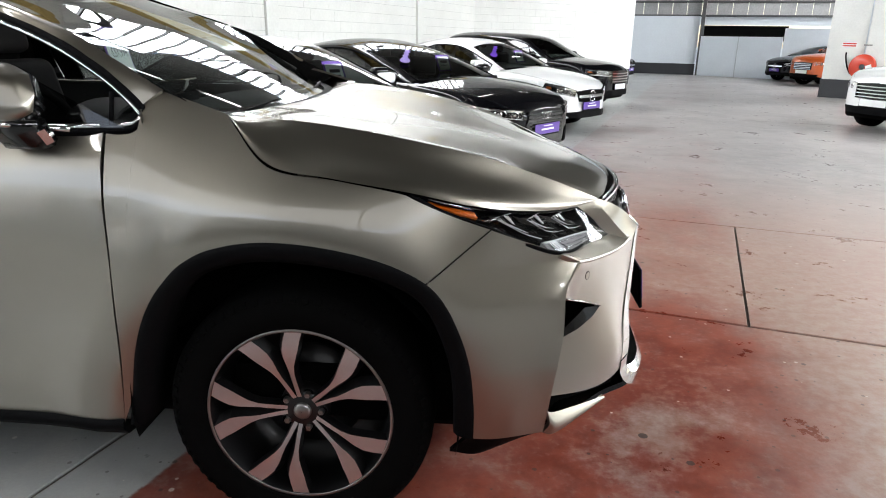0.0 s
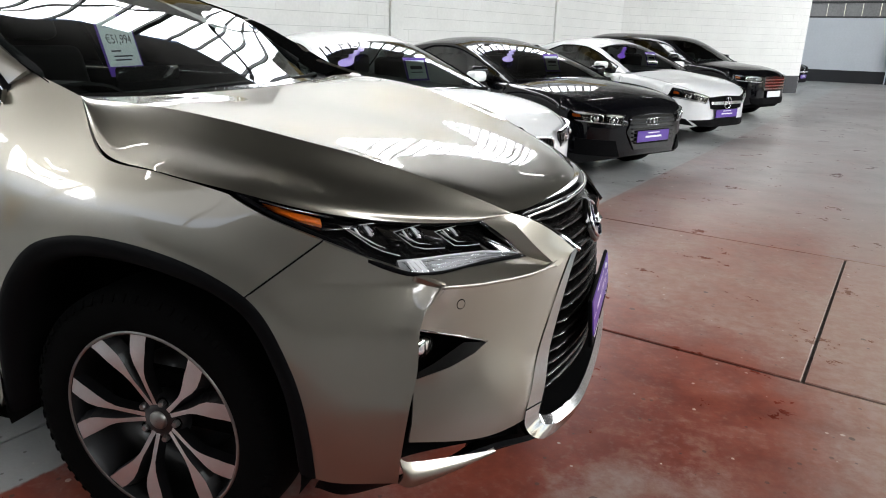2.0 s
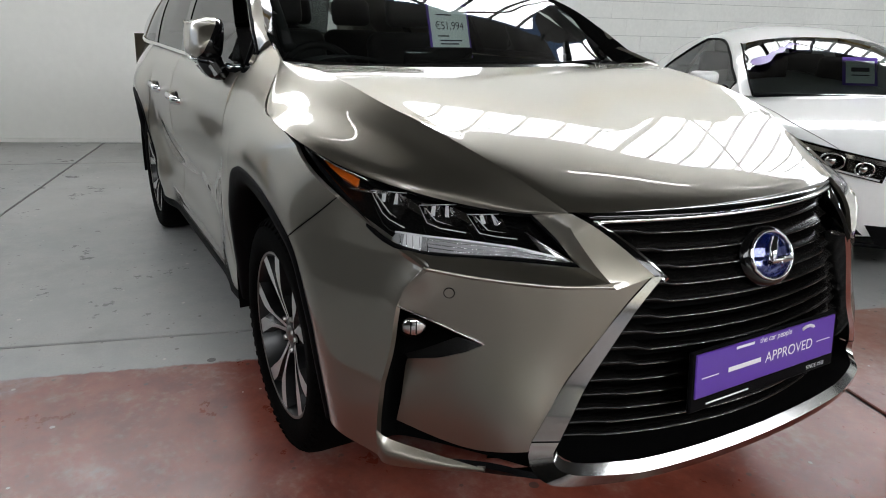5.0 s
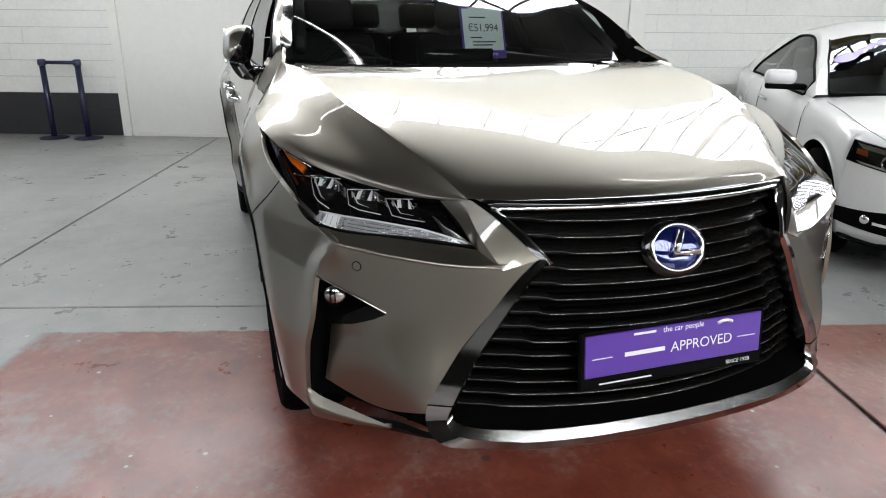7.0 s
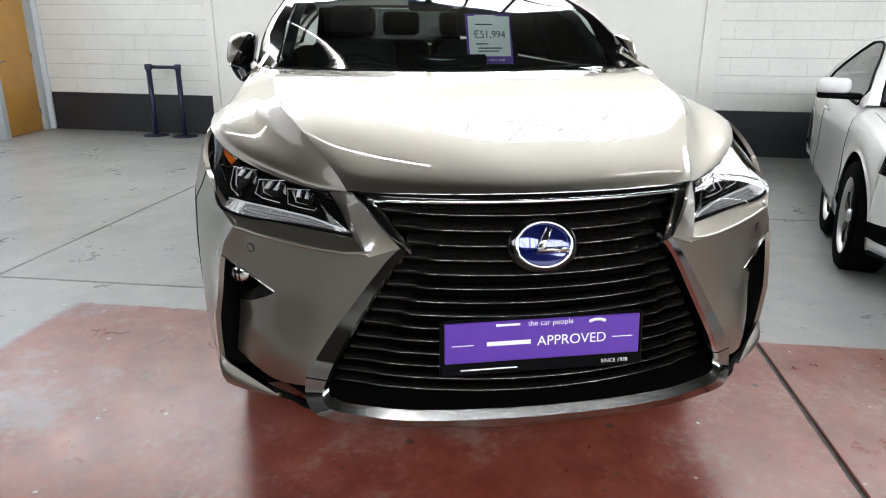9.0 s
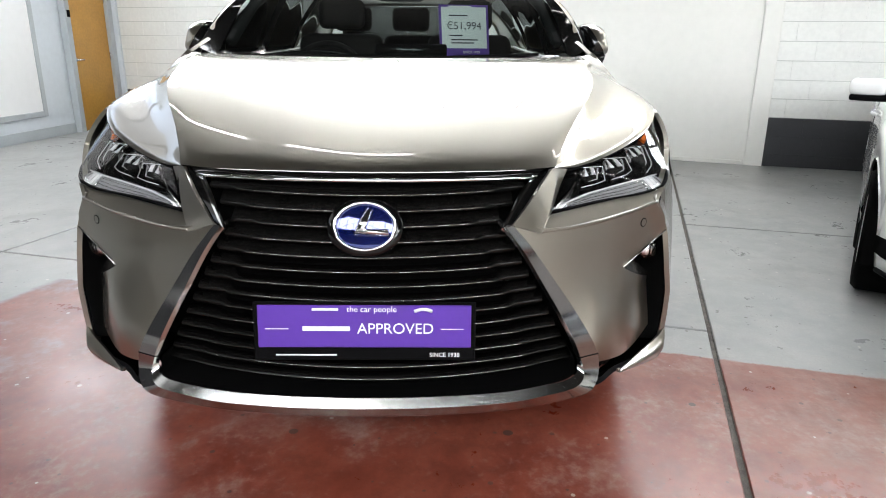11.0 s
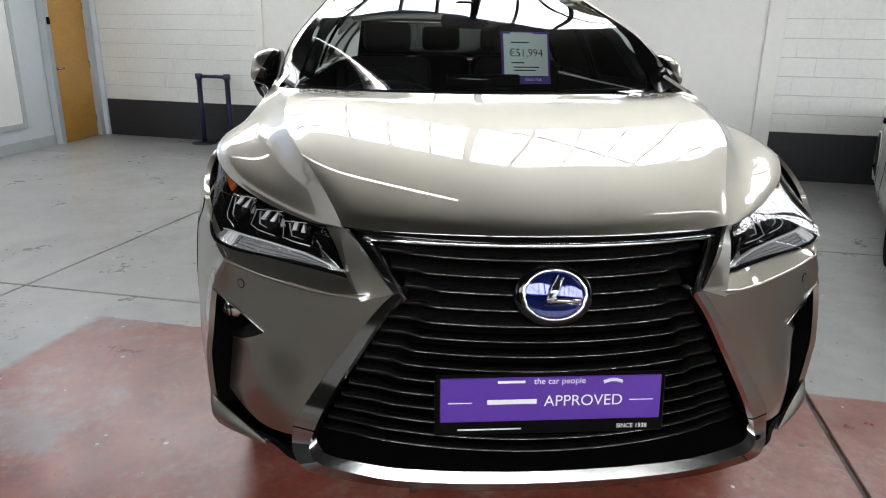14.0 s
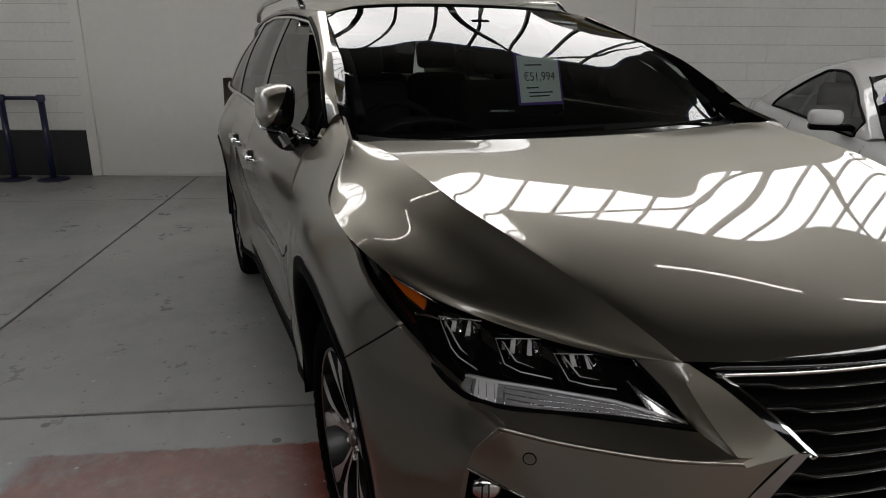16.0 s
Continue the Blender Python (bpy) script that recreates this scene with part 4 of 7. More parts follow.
def front_suv(patch, th, nose, x1):
    lamp_set(patch, ((0.43, 0.69), (0.85, 0.73), (0.84, 0.85), (0.42, 0.81)), nose, th)
    patch("grille", ((0.0, 0.55), (0.40, 0.56), (0.42, 0.80), (0.0, 0.82)), M_GLOSS, 0.010)
    for k in range(4):
        z = 0.58 + 0.055 * k
        patch("grille_bar", ((0.0, z), (0.38, z + 0.005), (0.38, z + 0.022), (0.0, z + 0.018)), M_CHROME, 0.024)
    patch("lower_intake", ((0.0, 0.30), (0.60, 0.31), (0.66, 0.42), (0.0, 0.42)), M_BLACK, 0.012)
    name_plate(th, x1 + 0.035, 0.49, M_WHITE)


COUPE = dict(wb=2.69, hw=0.887, r=0.325, fo=0.78, ro=0.96, sill=0.19, top=[(-3.65, 0.80), (-3.55, 0.98), (-3.0, 1.04), (-2.6, 1.06), (-0.45, 0.985), (0.0, 0.93), (0.45, 0.845), (0.65, 0.77), (0.74, 0.70), (0.78, 0.62)],
             belt=[(-3.65, 0.78), (-3.5, 0.93), (-2.6, 0.955), (-1.2, 0.915), (-0.3, 0.905), (0.2, 0.85), (0.6, 0.74), (0.78, 0.60)],
             glass=dict(xf0=-0.28, xf1=-1.12, xb0=-3.15, xb1=-2.25, wt=0.66, zr=1.42, xm=-1.55, bpillar=-1.80, dr=-2.62, taper=0.75), sideglass=M_SIDE, shuts=(-0.42, -1.83), front=front_coupe, handles=(-1.5,), spokes=5, darkrim=True, trim=M_BLACK)
FASTBACK = dict(wb=2.91, hw=0.93, r=0.345, fo=0.88, ro=1.12, sill=0.18, top=[(-4.03, 0.80), (-3.95, 0.98), (-3.4, 1.02), (-2.9, 1.05), (-0.4, 0.995), (0.0, 0.955), (0.5, 0.88), (0.75, 0.80), (0.84, 0.72), (0.88, 0.64)],
                belt=[(-4.03, 0.78), (-3.8, 0.92), (-2.9, 0.96), (-1.3, 0.925), (-0.3, 0.92), (0.3, 0.86), (0.7, 0.75), (0.88, 0.62)],
                glass=dict(xf0=-0.22, xf1=-1.16, xb0=-3.75, xb1=-2.5, wt=0.64, zr=1.40, xm=-1.75, bpillar=-1.52, dr=-2.95, taper=0.9), shuts=(-0.42, -1.5, -2.5), front=front_black, handles=(-1.3, -2.3), spokes=10, darkrim=True, trim=M_CHROME)
SALOON = dict(wb=2.70, hw=0.889, r=0.325, fo=0.86, ro=1.07, sill=0.18, top=[(-3.77, 0.80), (-3.68, 0.98), (-3.2, 1.03), (-2.7, 1.06), (-0.35, 1.0), (0.0, 0.955), (0.5, 0.86), (0.72, 0.78), (0.82, 0.71), (0.86, 0.64)],
              belt=[(-3.77, 0.78), (-3.6, 0.93), (-2.7, 0.97), (-1.3, 0.93), (-0.3, 0.915), (0.3, 0.85), (0.7, 0.74), (0.86, 0.62)],
              glass=dict(xf0=-0.2, xf1=-1.05, xb0=-3.35, xb1=-2.35, wt=0.64, zr=1.43, xm=-1.6, bpillar=-1.5, dr=-2.75, taper=0.8), shuts=(-0.42, -1.5, -2.45), front=front_white, handles=(-1.2, -2.1), spokes=5, trim=M_CHROME)
ESTATE = dict(wb=2.80, hw=0.92, r=0.355, fo=0.90, ro=1.0, sill=0.24, top=[(-3.80, 0.85), (-3.72, 1.05), (-3.4, 1.10), (-2.7, 1.10), (-0.35, 1.07), (0.0, 1.03), (0.5, 0.97), (0.75, 0.90), (0.86, 0.82), (0.90, 0.72)],
              belt=[(-3.80, 0.83), (-3.6, 1.03), (-2.7, 1.05), (-1.3, 1.01), (-0.3, 1.0), (0.3, 0.95), (0.7, 0.85), (0.90, 0.70)],
              glass=dict(xf0=-0.2, xf1=-1.0, xb0=-3.72, xb1=-3.25, wt=0.68, zr=1.55, xm=-1.9, bpillar=-1.5, dr=-3.35, taper=0.3), shuts=(-0.42, -1.5, -2.5), front=front_suv, handles=(-1.2, -2.1), spokes=5, trim=M_CHROME)
SUV = dict(wb=2.70, hw=0.94, r=0.365, fo=0.90, ro=1.0, sill=0.28, top=[(-3.70, 0.9), (-3.64, 1.10), (-3.4, 1.16), (-2.7, 1.17), (-0.35, 1.16), (0.0, 1.12), (0.5, 1.06), (0.75, 1.0), (0.86, 0.92), (0.90, 0.80)],
           belt=[(-3.70, 0.88), (-3.5, 1.08), (-2.7, 1.12), (-1.3, 1.09), (-0.3, 1.07), (0.3, 1.02), (0.7, 0.93), (0.90, 0.78)],
           glass=dict(xf0=-0.25, xf1=-0.95, xb0=-3.62, xb1=-3.2, wt=0.72, zr=1.68, xm=-1.9, bpillar=-1.5, dr=-3.3, taper=0.25), shuts=(-0.42, -1.5, -2.5), front=front_suv, handles=(-1.2, -2.1), spokes=5, trim=M_CHROME)

def park(x, y, heading):
    return pose(x, y, 0, 0, 0, heading)


white_coupe = car("car", "white two-door coupe with a twin kidney grille", park(-0.38, 3.22, -32), M_WHITE_CAR, COUPE)
price_card(white_coupe)
screen_sticker(white_coupe)
black_car = car("car", "gloss black fastback with a purple dealer plate", park(0.42, 5.69, -35), M_BLACK_CAR, FASTBACK)
price_card(black_car)
screen_sticker(black_car)
white_saloon = car("car", "white four-door saloon with a star-shaped badge", park(1.415, 9.12, -37), M_WHITE_CAR, SALOON)
price_card(white_saloon)
screen_sticker(white_saloon)
black_estate = car("car", "gloss black tall estate car with roof rails", park(2.47, 13.0, -33), M_BLACK_CAR, ESTATE)
far_black = car("car", "black saloon parked in the far bay", park(4.75, 23.6, -28), M_BLACK_CAR, SALOON)
red_suv = car("car", "orange-red sport utility car across the hall", park(12.12, 22.9, 200), M_RED_CAR, SUV, "cars parked across the hall")
dark_far = car("car", "black hatchback beside the red car", park(12.3, 25.8, 200), M_BLACK_CAR, SALOON, "cars parked across the hall")
white_suv = car("car", "white sport utility car with a chrome-barred grille", park(7.77, 9.75, 200), M_WHITE_CAR, SUV, "cars parked across the hall")


# ---- the champagne car in front ----
# x ahead of the front axle, w out from the middle, z up; each panel is made for one side and mirrored.
ISM = thing("car", "champagne metallic luxury sport utility car with a spindle grille", "car", pose(0, 0, 0))
WB, WHEEL_R = 2.79, 0.385


def track(points, n):
    """n points along a curve, evenly by its stations, so that curves with the same stations match."""
    P = np.array(points, float)
    k = len(P)
    Q = np.vstack([2 * P[0] - P[1], P, 2 * P[-1] - P[-2]])
    out = []
    for s in np.linspace(0, k - 1, n):
        i = min(int(s), k - 2)
        f = s - i
        a, b, c, d = Q[i], Q[i + 1], Q[i + 2], Q[i + 3]
        out.append(0.5 * (2 * b + (c - a) * f + (2 * a - 5 * b + 4 * c - d) * f * f + (3 * b - a - 3 * c + d) * f ** 3))
    return np.array(out)


def across(guides, n, m):
    """A grid over guide curves with matching stations: n along them, m across."""
    S = np.array([track(g, n) for g in guides])
    return np.array([track(S[:, i], m) if len(guides) > 2 else spline(S[:, i], m, True) for i in range(n)])


SEC_Z = (0.20, 0.35, 0.5, 0.7, 0.9, 1.0, 1.06, 1.10, 1.17, 1.24, 1.30)
SEC_W = (0.86, 0.888, 0.908, 0.928, 0.938, 0.934, 0.918, 0.895, 0.845, 0.79, 0.74)
_sz = np.linspace(0.2, 1.3, 111)
_sw = np.interp(_sz, SEC_Z, SEC_W)
for _ in range(30):
    _sw[1:-1] = (_sw[:-2] + 2 * _sw[1:-1] + _sw[2:]) / 4


def ease(f):
    """From 0 to 1 with soft ends."""
    f = max(0.0, min(1.0, f))
    return f * f * (3 - 2 * f)


def half_width(x, z):
    """How far the car's flank stands out from the middle."""
    w = np.interp(z, _sz, _sw)
    for c in (0.0, -WB):
        r = math.hypot(x - c, z - 0.385)
        w += (0.042 if x > c else 0.042 - 0.018 * min(1.0, (c - x) / 0.3)) * math.exp(-((r - 0.56) / 0.13) ** 2) * (1 if z > 0.3 else 0.6)
    if x > 0.30:
        w -= 0.62 * (x - 0.30) ** 2 * float(np.interp(z, (0.42, 0.473, 0.567, 0.64, 0.712, 0.757, 0.86, 0.9), (0.22, 0.25, 0.32, 0.46, 0.58, 0.66, 0.97, 1.0)))
    if x < -2.6:
        w -= 0.07 * (x + 2.6) ** 2
    # shoulder under the windows
    w += 0.020 * ease((-0.10 - x) / 0.32) * ease((z - 1.06) / 0.17)
    # drawn-in waist along the doors
    d = max(0.0, min(1.0, (-0.5 - x) / 0.5)) * max(0.0, min(1.0, (x + 2.5) / 0.4))
    w -= 0.022 * d * math.exp(-((z - 0.62) / 0.12) ** 2) - 0.012 * d * math.exp(-((z - 0.47) / 0.06) ** 2)
    return float(w)


def flank(top, low, n, m, bow=0.0):
    """A grid on the flank between two outlines given in x and z with matching stations."""
    A, B = (np.array(c) if len(c) == n else track(c, n) for c in (top, low))
    G = []
    for k, (a, b) in enumerate(zip(A, B)):
        G.append([])
        for f in np.linspace(0, 1, m):
            x, z = a * (1 - f) + b * f
            x += bow * math.sin(math.pi * f) * max(0.0, 1 - 5 * k / n) ** 2
            G[-1].append((x, half_width(x, z), z))
    return np.array(G)


def pair(name, G, material, label="", depth=0.014, parent=None, smooth=True):
    """The same panel on both flanks."""
    obs = []
    for s in (-1, 1):
        obs.append(part(name, thick(grid_bm(G, s), depth), material, parent or ISM, label, smooth))
    return obs


def folded(name, guides, n, material, label="", sides=(-1, 1)):
    """A strip with sharp folds along its inner guides, on both flanks."""
    for s in sides:
        bm = bmesh.new()
        for a, b in zip(guides[:-1], guides[1:]):
            grid_bm(across([a, b], n, 4), s, bm=bm)
        bm = thick(bm, 0.010)
        for e in bm.edges:
            if len(e.link_faces) == 2 and e.calc_face_angle(0) > 0.30:
                e.smooth = False
        part(name, bm, material, ISM, label)


def soften(panels, reach):
    """Lets the shading run on smoothly from one moulded panel into the next where they meet."""
    data = []
    for ob in panels:
        me = ob.data
        at = [me.vertices[l.vertex_index].co.copy() for l in me.loops]
        nr = [Vector(c.vector) for c in me.corner_normals]
        tree = mathutils.kdtree.KDTree(len(at))
        for i, v in enumerate(at):
            tree.insert(v, i)
        tree.balance()
        data.append((me, at, nr, tree))
    fresh = []
    for k, (me, at, nr, tree) in enumerate(data):
        out = []
        for v, n in zip(at, nr):
            sum_n, near = Vector(), reach
            for j, other in enumerate(data):
                if j == k:
                    continue
                for co, i, d in other[3].find_n(v, 16):
                    if d < reach and n.dot(other[2][i]) > 0.3:
                        sum_n += other[2][i] * (reach - d)
                        near = min(near, d)
            if sum_n.length > 0:
                f = 0.5 * (1 - near / reach)
                n = (n * (1 - f) + sum_n.normalized() * f).normalized()
            out.append(n)
        fresh.append(out)
    for (me, at, nr, tree), out in zip(data, fresh):
        me.normals_split_custom_set([tuple(n) for n in out])


def both(fn):
    for s in (-1, 1):
        fn(s)


def flip(points, s):
    return [(p[0], p[1] * s, p[2]) for p in points]


# bonnet: a crowned middle between two sharp creases, with hollowed shoulders outside them
H_CREASE = [(0.878, 0.488, 0.960), (0.80, 0.517, 0.995), (0.68, 0.567, 1.045), (0.52, 0.640, 1.105), (0.36, 0.690, 1.146), (0.20, 0.712, 1.178), (0.02, 0.728, 1.203), (-0.17, 0.752, 1.216)]
H_HOLLOW = [(0.879, 0.487, 0.959), (0.793, 0.543, 0.974), (0.669, 0.621, 1.012), (0.513, 0.699, 1.055), (0.356, 0.760, 1.096), (0.193, 0.790, 1.132), (0.005, 0.797, 1.172), (-0.166, 0.784, 1.222)]
H_SHOULDER = [(0.880, 0.487, 0.958), (0.785, 0.572, 0.955), (0.655, 0.692, 0.984), (0.505, 0.802, 1.027), (0.348, 0.866, 1.072), (0.17, 0.885, 1.103), (-0.01, 0.868, 1.131), (-0.163, 0.802, 1.230)]
H_SHUT = [(0.881, 0.487, 0.957), (0.78, 0.576, 0.946), (0.65, 0.708, 0.966), (0.50, 0.835, 1.006), (0.34, 0.908, 1.053), (0.15, 0.922, 1.085), (-0.03, 0.888, 1.112), (-0.16, 0.803, 1.229)]
H_C0 = [(0.985, 0, 0.952), (0.93, 0, 0.984), (0.80, 0, 1.026), (0.62, 0, 1.074), (0.44, 0, 1.113), (0.24, 0, 1.150), (0.04, 0, 1.182), (-0.13, 0, 1.204)]
H_C1 = [(0.967, 0.18, 0.953), (0.912, 0.185, 0.986), (0.783, 0.20, 1.030), (0.605, 0.22, 1.080), (0.43, 0.235, 1.120), (0.235, 0.25, 1.157), (0.036, 0.26, 1.187), (-0.14, 0.27, 1.206)]
H_C2 = [(0.922, 0.36, 0.956), (0.865, 0.37, 0.990), (0.738, 0.395, 1.036), (0.567, 0.43, 1.088), (0.40, 0.465, 1.130), (0.22, 0.49, 1.167), (0.025, 0.515, 1.199), (-0.18, 0.53, 1.209)]
H_C3 = [(0.892, 0.452, 0.959), (0.828, 0.475, 0.993), (0.705, 0.515, 1.041), (0.538, 0.57, 1.095), (0.375, 0.62, 1.138), (0.207, 0.645, 1.174), (0.02, 0.665, 1.202), (-0.20, 0.68, 1.213)]
bm = bmesh.new()
mirror_side = [flip(c, -1) for c in (H_CREASE, H_C3, H_C2, H_C1)]
grid_bm(across(mirror_side + [H_C0, H_C1, H_C2, H_C3, H_CREASE], 70, 90), bm=bm)
bmesh.ops.recalc_face_normals(bm, faces=bm.faces)
for s in (-1, 1):
    grid_bm(across([H_CREASE, H_HOLLOW, H_SHOULDER, H_SHUT], 70, 30), s, bm=bm)
hood = part("hood", bm, M_PAINT, ISM, "creased champagne metallic bonnet")

# wings
F_REAR = [(-0.470, 1.174), (-0.435, 1.172), (-0.398, 1.178), (-0.376, 1.203), (-0.385, 1.238), (-0.352, 1.276), (-0.312, 1.270), (-0.240, 1.250), (-0.160, 1.226)]
F_FORE = [(0.335, 1.047), (0.43, 1.006), (0.546, 0.961)]
F_LOW = [(-0.500, 0.335), (-0.462, 0.43), (-0.428, 0.575), (-0.385, 0.688), (-0.325, 0.783), (-0.23, 0.871), (-0.06, 0.924), (0.10, 0.922), (0.26, 0.892), (0.388, 0.832)]
_hs = track(H_SHUT, 240)[::-1]
_hs = np.array([p for p in _hs if p[0] < 0.335])[:, [0, 2]]
_hs[:, 1] -= 0.0055
FT = np.concatenate([track(F_REAR, 44), spline(np.column_stack([_hs, _hs[:, 0] * 0]), 52, True)[1:, :2], track(F_FORE, 16)[1:]])
_st = np.concatenate([np.linspace(0, 5.2, 44), np.linspace(5.2, 8, 52)[1:], np.linspace(8, 9, 16)[1:]])
_lo = track(F_LOW, 181)
FL = np.column_stack([np.interp(_st, np.linspace(0, 9, 181), _lo[:, k]) for k in (0, 1)])
pair("fender", flank(FT, FL, len(FT), 34, 0.034), M_PAINT)
# bumper flanks and cheeks
B_REAR = [(0.5485, 0.9595), (0.470, 0.895), (0.3905, 0.8305), (0.439, 0.772), (0.480, 0.684), (0.508, 0.585), (0.520, 0.47), (0.522, 0.395), (0.522, 0.358)]
B_FRONT = [(0.738, 0.881), (0.799, 0.853), (0.769, 0.80), (0.758, 0.757), (0.758, 0.66), (0.746, 0.57), (0.733, 0.48), (0.726, 0.425), (0.718, 0.362)]
B_EDGE = track(B_REAR, 60)
for i in range(60):
    if i * 8 / 59 <= 2:
        B_EDGE[i] = np.array(B_REAR[0]) + (np.array(B_REAR[2]) - np.array(B_REAR[0])) * i * 4 / 59
SEAM = pair("bumper_side", flank(B_EDGE, B_FRONT, 60, 26), M_PAINT)
_cw, _cx = (0.84, 0.80, 0.75, 0.69, 0.60, 0.52, 0.43, 0.36), (0.748, 0.792, 0.832, 0.868, 0.928, 0.976, 1.020, 1.046)
_cf = np.polyfit(_cw, _cx, 3)


def cheek_x(w, z):
    """How far ahead the bumper's face stands."""
    swell = 0.034 * math.exp(-((w - 0.665) / 0.105) ** 2 - ((z - 0.505) / 0.125) ** 2)
    return swell + float(np.polyval(_cf, w)) + (0.7 - z) * float(np.interp(w, (0.6, 0.7, 0.83), (0.12, 0.06, -0.06))) - max(0.0, w - 0.70) ** 2 * float(np.interp(z, (0.44, 0.5, 0.6, 0.66, 0.72), (1.2, 2.0, 4.2, 3.0, 0.0)))


C_OUT = [(0.798, 0.852), (0.831, 0.80), (0.843, 0.757), (0.766, 0.721), (0.692, 0.684), (0.756, 0.641), (0.806, 0.612), (0.816, 0.536), (0.829, 0.450)]
C_IN = [(0.368, 0.838), (0.398, 0.805), (0.428, 0.765), (0.465, 0.710), (0.490, 0.676), (0.518, 0.636), (0.545, 0.596), (0.592, 0.512), (0.620, 0.442)]
C_MID = [(0.55, 0.818), (0.58, 0.79), (0.61, 0.752), (0.61, 0.706), (0.595, 0.674), (0.635, 0.636), (0.69, 0.60), (0.715, 0.512), (0.73, 0.430)]


def poly_rows(points, per):
    out = []
    for a, b in zip(points[:-1], points[1:]):
        for k in range(per):
            f = k / per
            out.append((a[0] * (1 - f) + b[0] * f, a[1] * (1 - f) + b[1] * f))
    return out + [points[-1]]


O, I, MD = poly_rows(C_OUT, 5), track(C_IN, 41), track(C_MID, 41)
G = []
for o, i, md in zip(O, I, MD):
    row = spline([(*o, 0), (*md, 0), (*i, 0)], 34)
    G.append([(cheek_x(w, z), w, z) for w, z, _ in row])
SEAM += pair("bumper_cheek", np.array(G), M_PAINT)
both(lambda s: part("panel_gap", tube_bm([(x, s * (half_width(x, z) + 0.0005), z) for x, z in B_EDGE[:15]], 0.0016, 5), M_VOID, ISM))
# nose wedge between lamp and grille, with its fold
N_A = [(0.812, 0.534, 0.943), (0.865, 0.504, 0.899), (0.918, 0.478, 0.846), (1.001, 0.443, 0.813)]
N_M = [(0.868, 0.491, 0.956), (0.905, 0.487, 0.917), (0.955, 0.467, 0.862), (1.004, 0.441, 0.813)]
N_B = [(0.884, 0.480, 0.957), (0.934, 0.452, 0.935), (0.984, 0.418, 0.900), (1.036, 0.364, 0.843)]
folded("nose_wedge", [N_A, N_M, N_B], 24, M_PAINT)
# shelf under the headlamp
S_A = [(0.738, 0.832, 0.881), (0.80, 0.722, 0.868), (0.86, 0.602, 0.856), (0.924, 0.476, 0.843)]
S_B = [(cheek_x(w, z), w, z) for w, z in ((0.798, 0.852), (0.70, 0.8345), (0.56, 0.820), (0.44, 0.819))]
pair("lamp_shelf", across([S_A, S_B], 24, 6), M_PAINT)
both(lambda s: part("shelf_edge", tube_bm(flip([(x - 0.003, w - 0.001, z - 0.003) for x, w, z in track(S_B, 40)], s), 0.0055, 8), M_PAINT, ISM))
soften(SEAM, 0.06)
# lower lip of the bumper corner
L_A = [(0.724, half_width(0.724, 0.44), 0.44), (0.745, 0.858, 0.418), (0.82, 0.785, 0.402), (0.914, 0.700, 0.390)]
L_M = [(0.735, half_width(0.724, 0.40) + 0.004, 0.395), (0.762, 0.868, 0.385), (0.835, 0.792, 0.380), (0.918, 0.700, 0.386)]
L_B = [(0.718, half_width(0.718, 0.362), 0.360), (0.752, 0.862, 0.352), (0.828, 0.784, 0.360), (0.916, 0.697, 0.381)]
pair("bumper_lip", across([L_A, L_M, L_B], 24, 10), M_PAINT)
# near-black sheet for the shade in the slot behind the fog lamp and along the lip
K_A = [(0.748, 0.838, 0.765), (0.748, 0.853, 0.66), (0.735, 0.864, 0.57), (0.722, 0.864, 0.47), (0.712, 0.866, 0.395)]
K_B = [(0.690, 0.78, 0.765), (0.680, 0.785, 0.66), (0.675, 0.79, 0.57), (0.680, 0.80, 0.47), (0.705, 0.80, 0.385)]
K_C = [(0.780, 0.665, 0.765), (0.770, 0.665, 0.66), (0.770, 0.67, 0.57), (0.800, 0.68, 0.46), (0.845, 0.68, 0.385)]
K_D = [(0.945, 0.545, 0.765), (0.945, 0.555, 0.66), (0.94, 0.57, 0.55), (0.945, 0.60, 0.45), (0.952, 0.60, 0.385)]
pair("slot_shade", across([K_A, K_B, K_C, K_D], 16, 20), M_VOID, "near-black sheet for the shade in the fog lamp slot")
# chin below everything
V_T = [(0.521, 0.885, 0.36), (0.72, 0.872, 0.364), (0.91, 0.69, 0.385), (1.01, 0.59, 0.386), (1.075, 0.32, 0.360), (1.092, 0.0, 0.354)]
V_B = [(0.50, 0.83, 0.30), (0.66, 0.82, 0.305), (0.84, 0.66, 0.32), (0.95, 0.54, 0.335), (1.02, 0.30, 0.335), (1.04, 0.0, 0.332)]
V_C = [(0.45, 0.80, 0.23), (0.55, 0.78, 0.22), (0.70, 0.62, 0.22), (0.78, 0.5, 0.22), (0.84, 0.28, 0.22), (0.86, 0.0, 0.22)]
pair("chin", across([V_T, V_B, V_C], 40, 8), M_BLACK)

# spindle grille
G_O = [(cheek_x(w, z) + 0.003, w, z) for w, z in ((0.366, 0.840), (0.428, 0.765), (0.490, 0.676), (0.545, 0.596), (0.592, 0.520), (0.617, 0.470))]
G_T = [0.36, 0.50, 0.66, 0.80, 0.92, 1.0]
G_R = [(p[0] + 0.030 * t, p[1] - 0.054 * t, p[2] + 0.002 * t) for p, t in zip(G_O, G_T)]
G_I = [(p[0] - 0.007, p[1] - 0.011, p[2] - 0.001) for p in G_R]
G_J = [(p[0] - 0.055, p[1] - 0.004, p[2]) for p in G_I]
folded("grille_surround", [G_O, G_R], 30, M_DARK_CHROME, "broad chrome arm of the spindle grille")
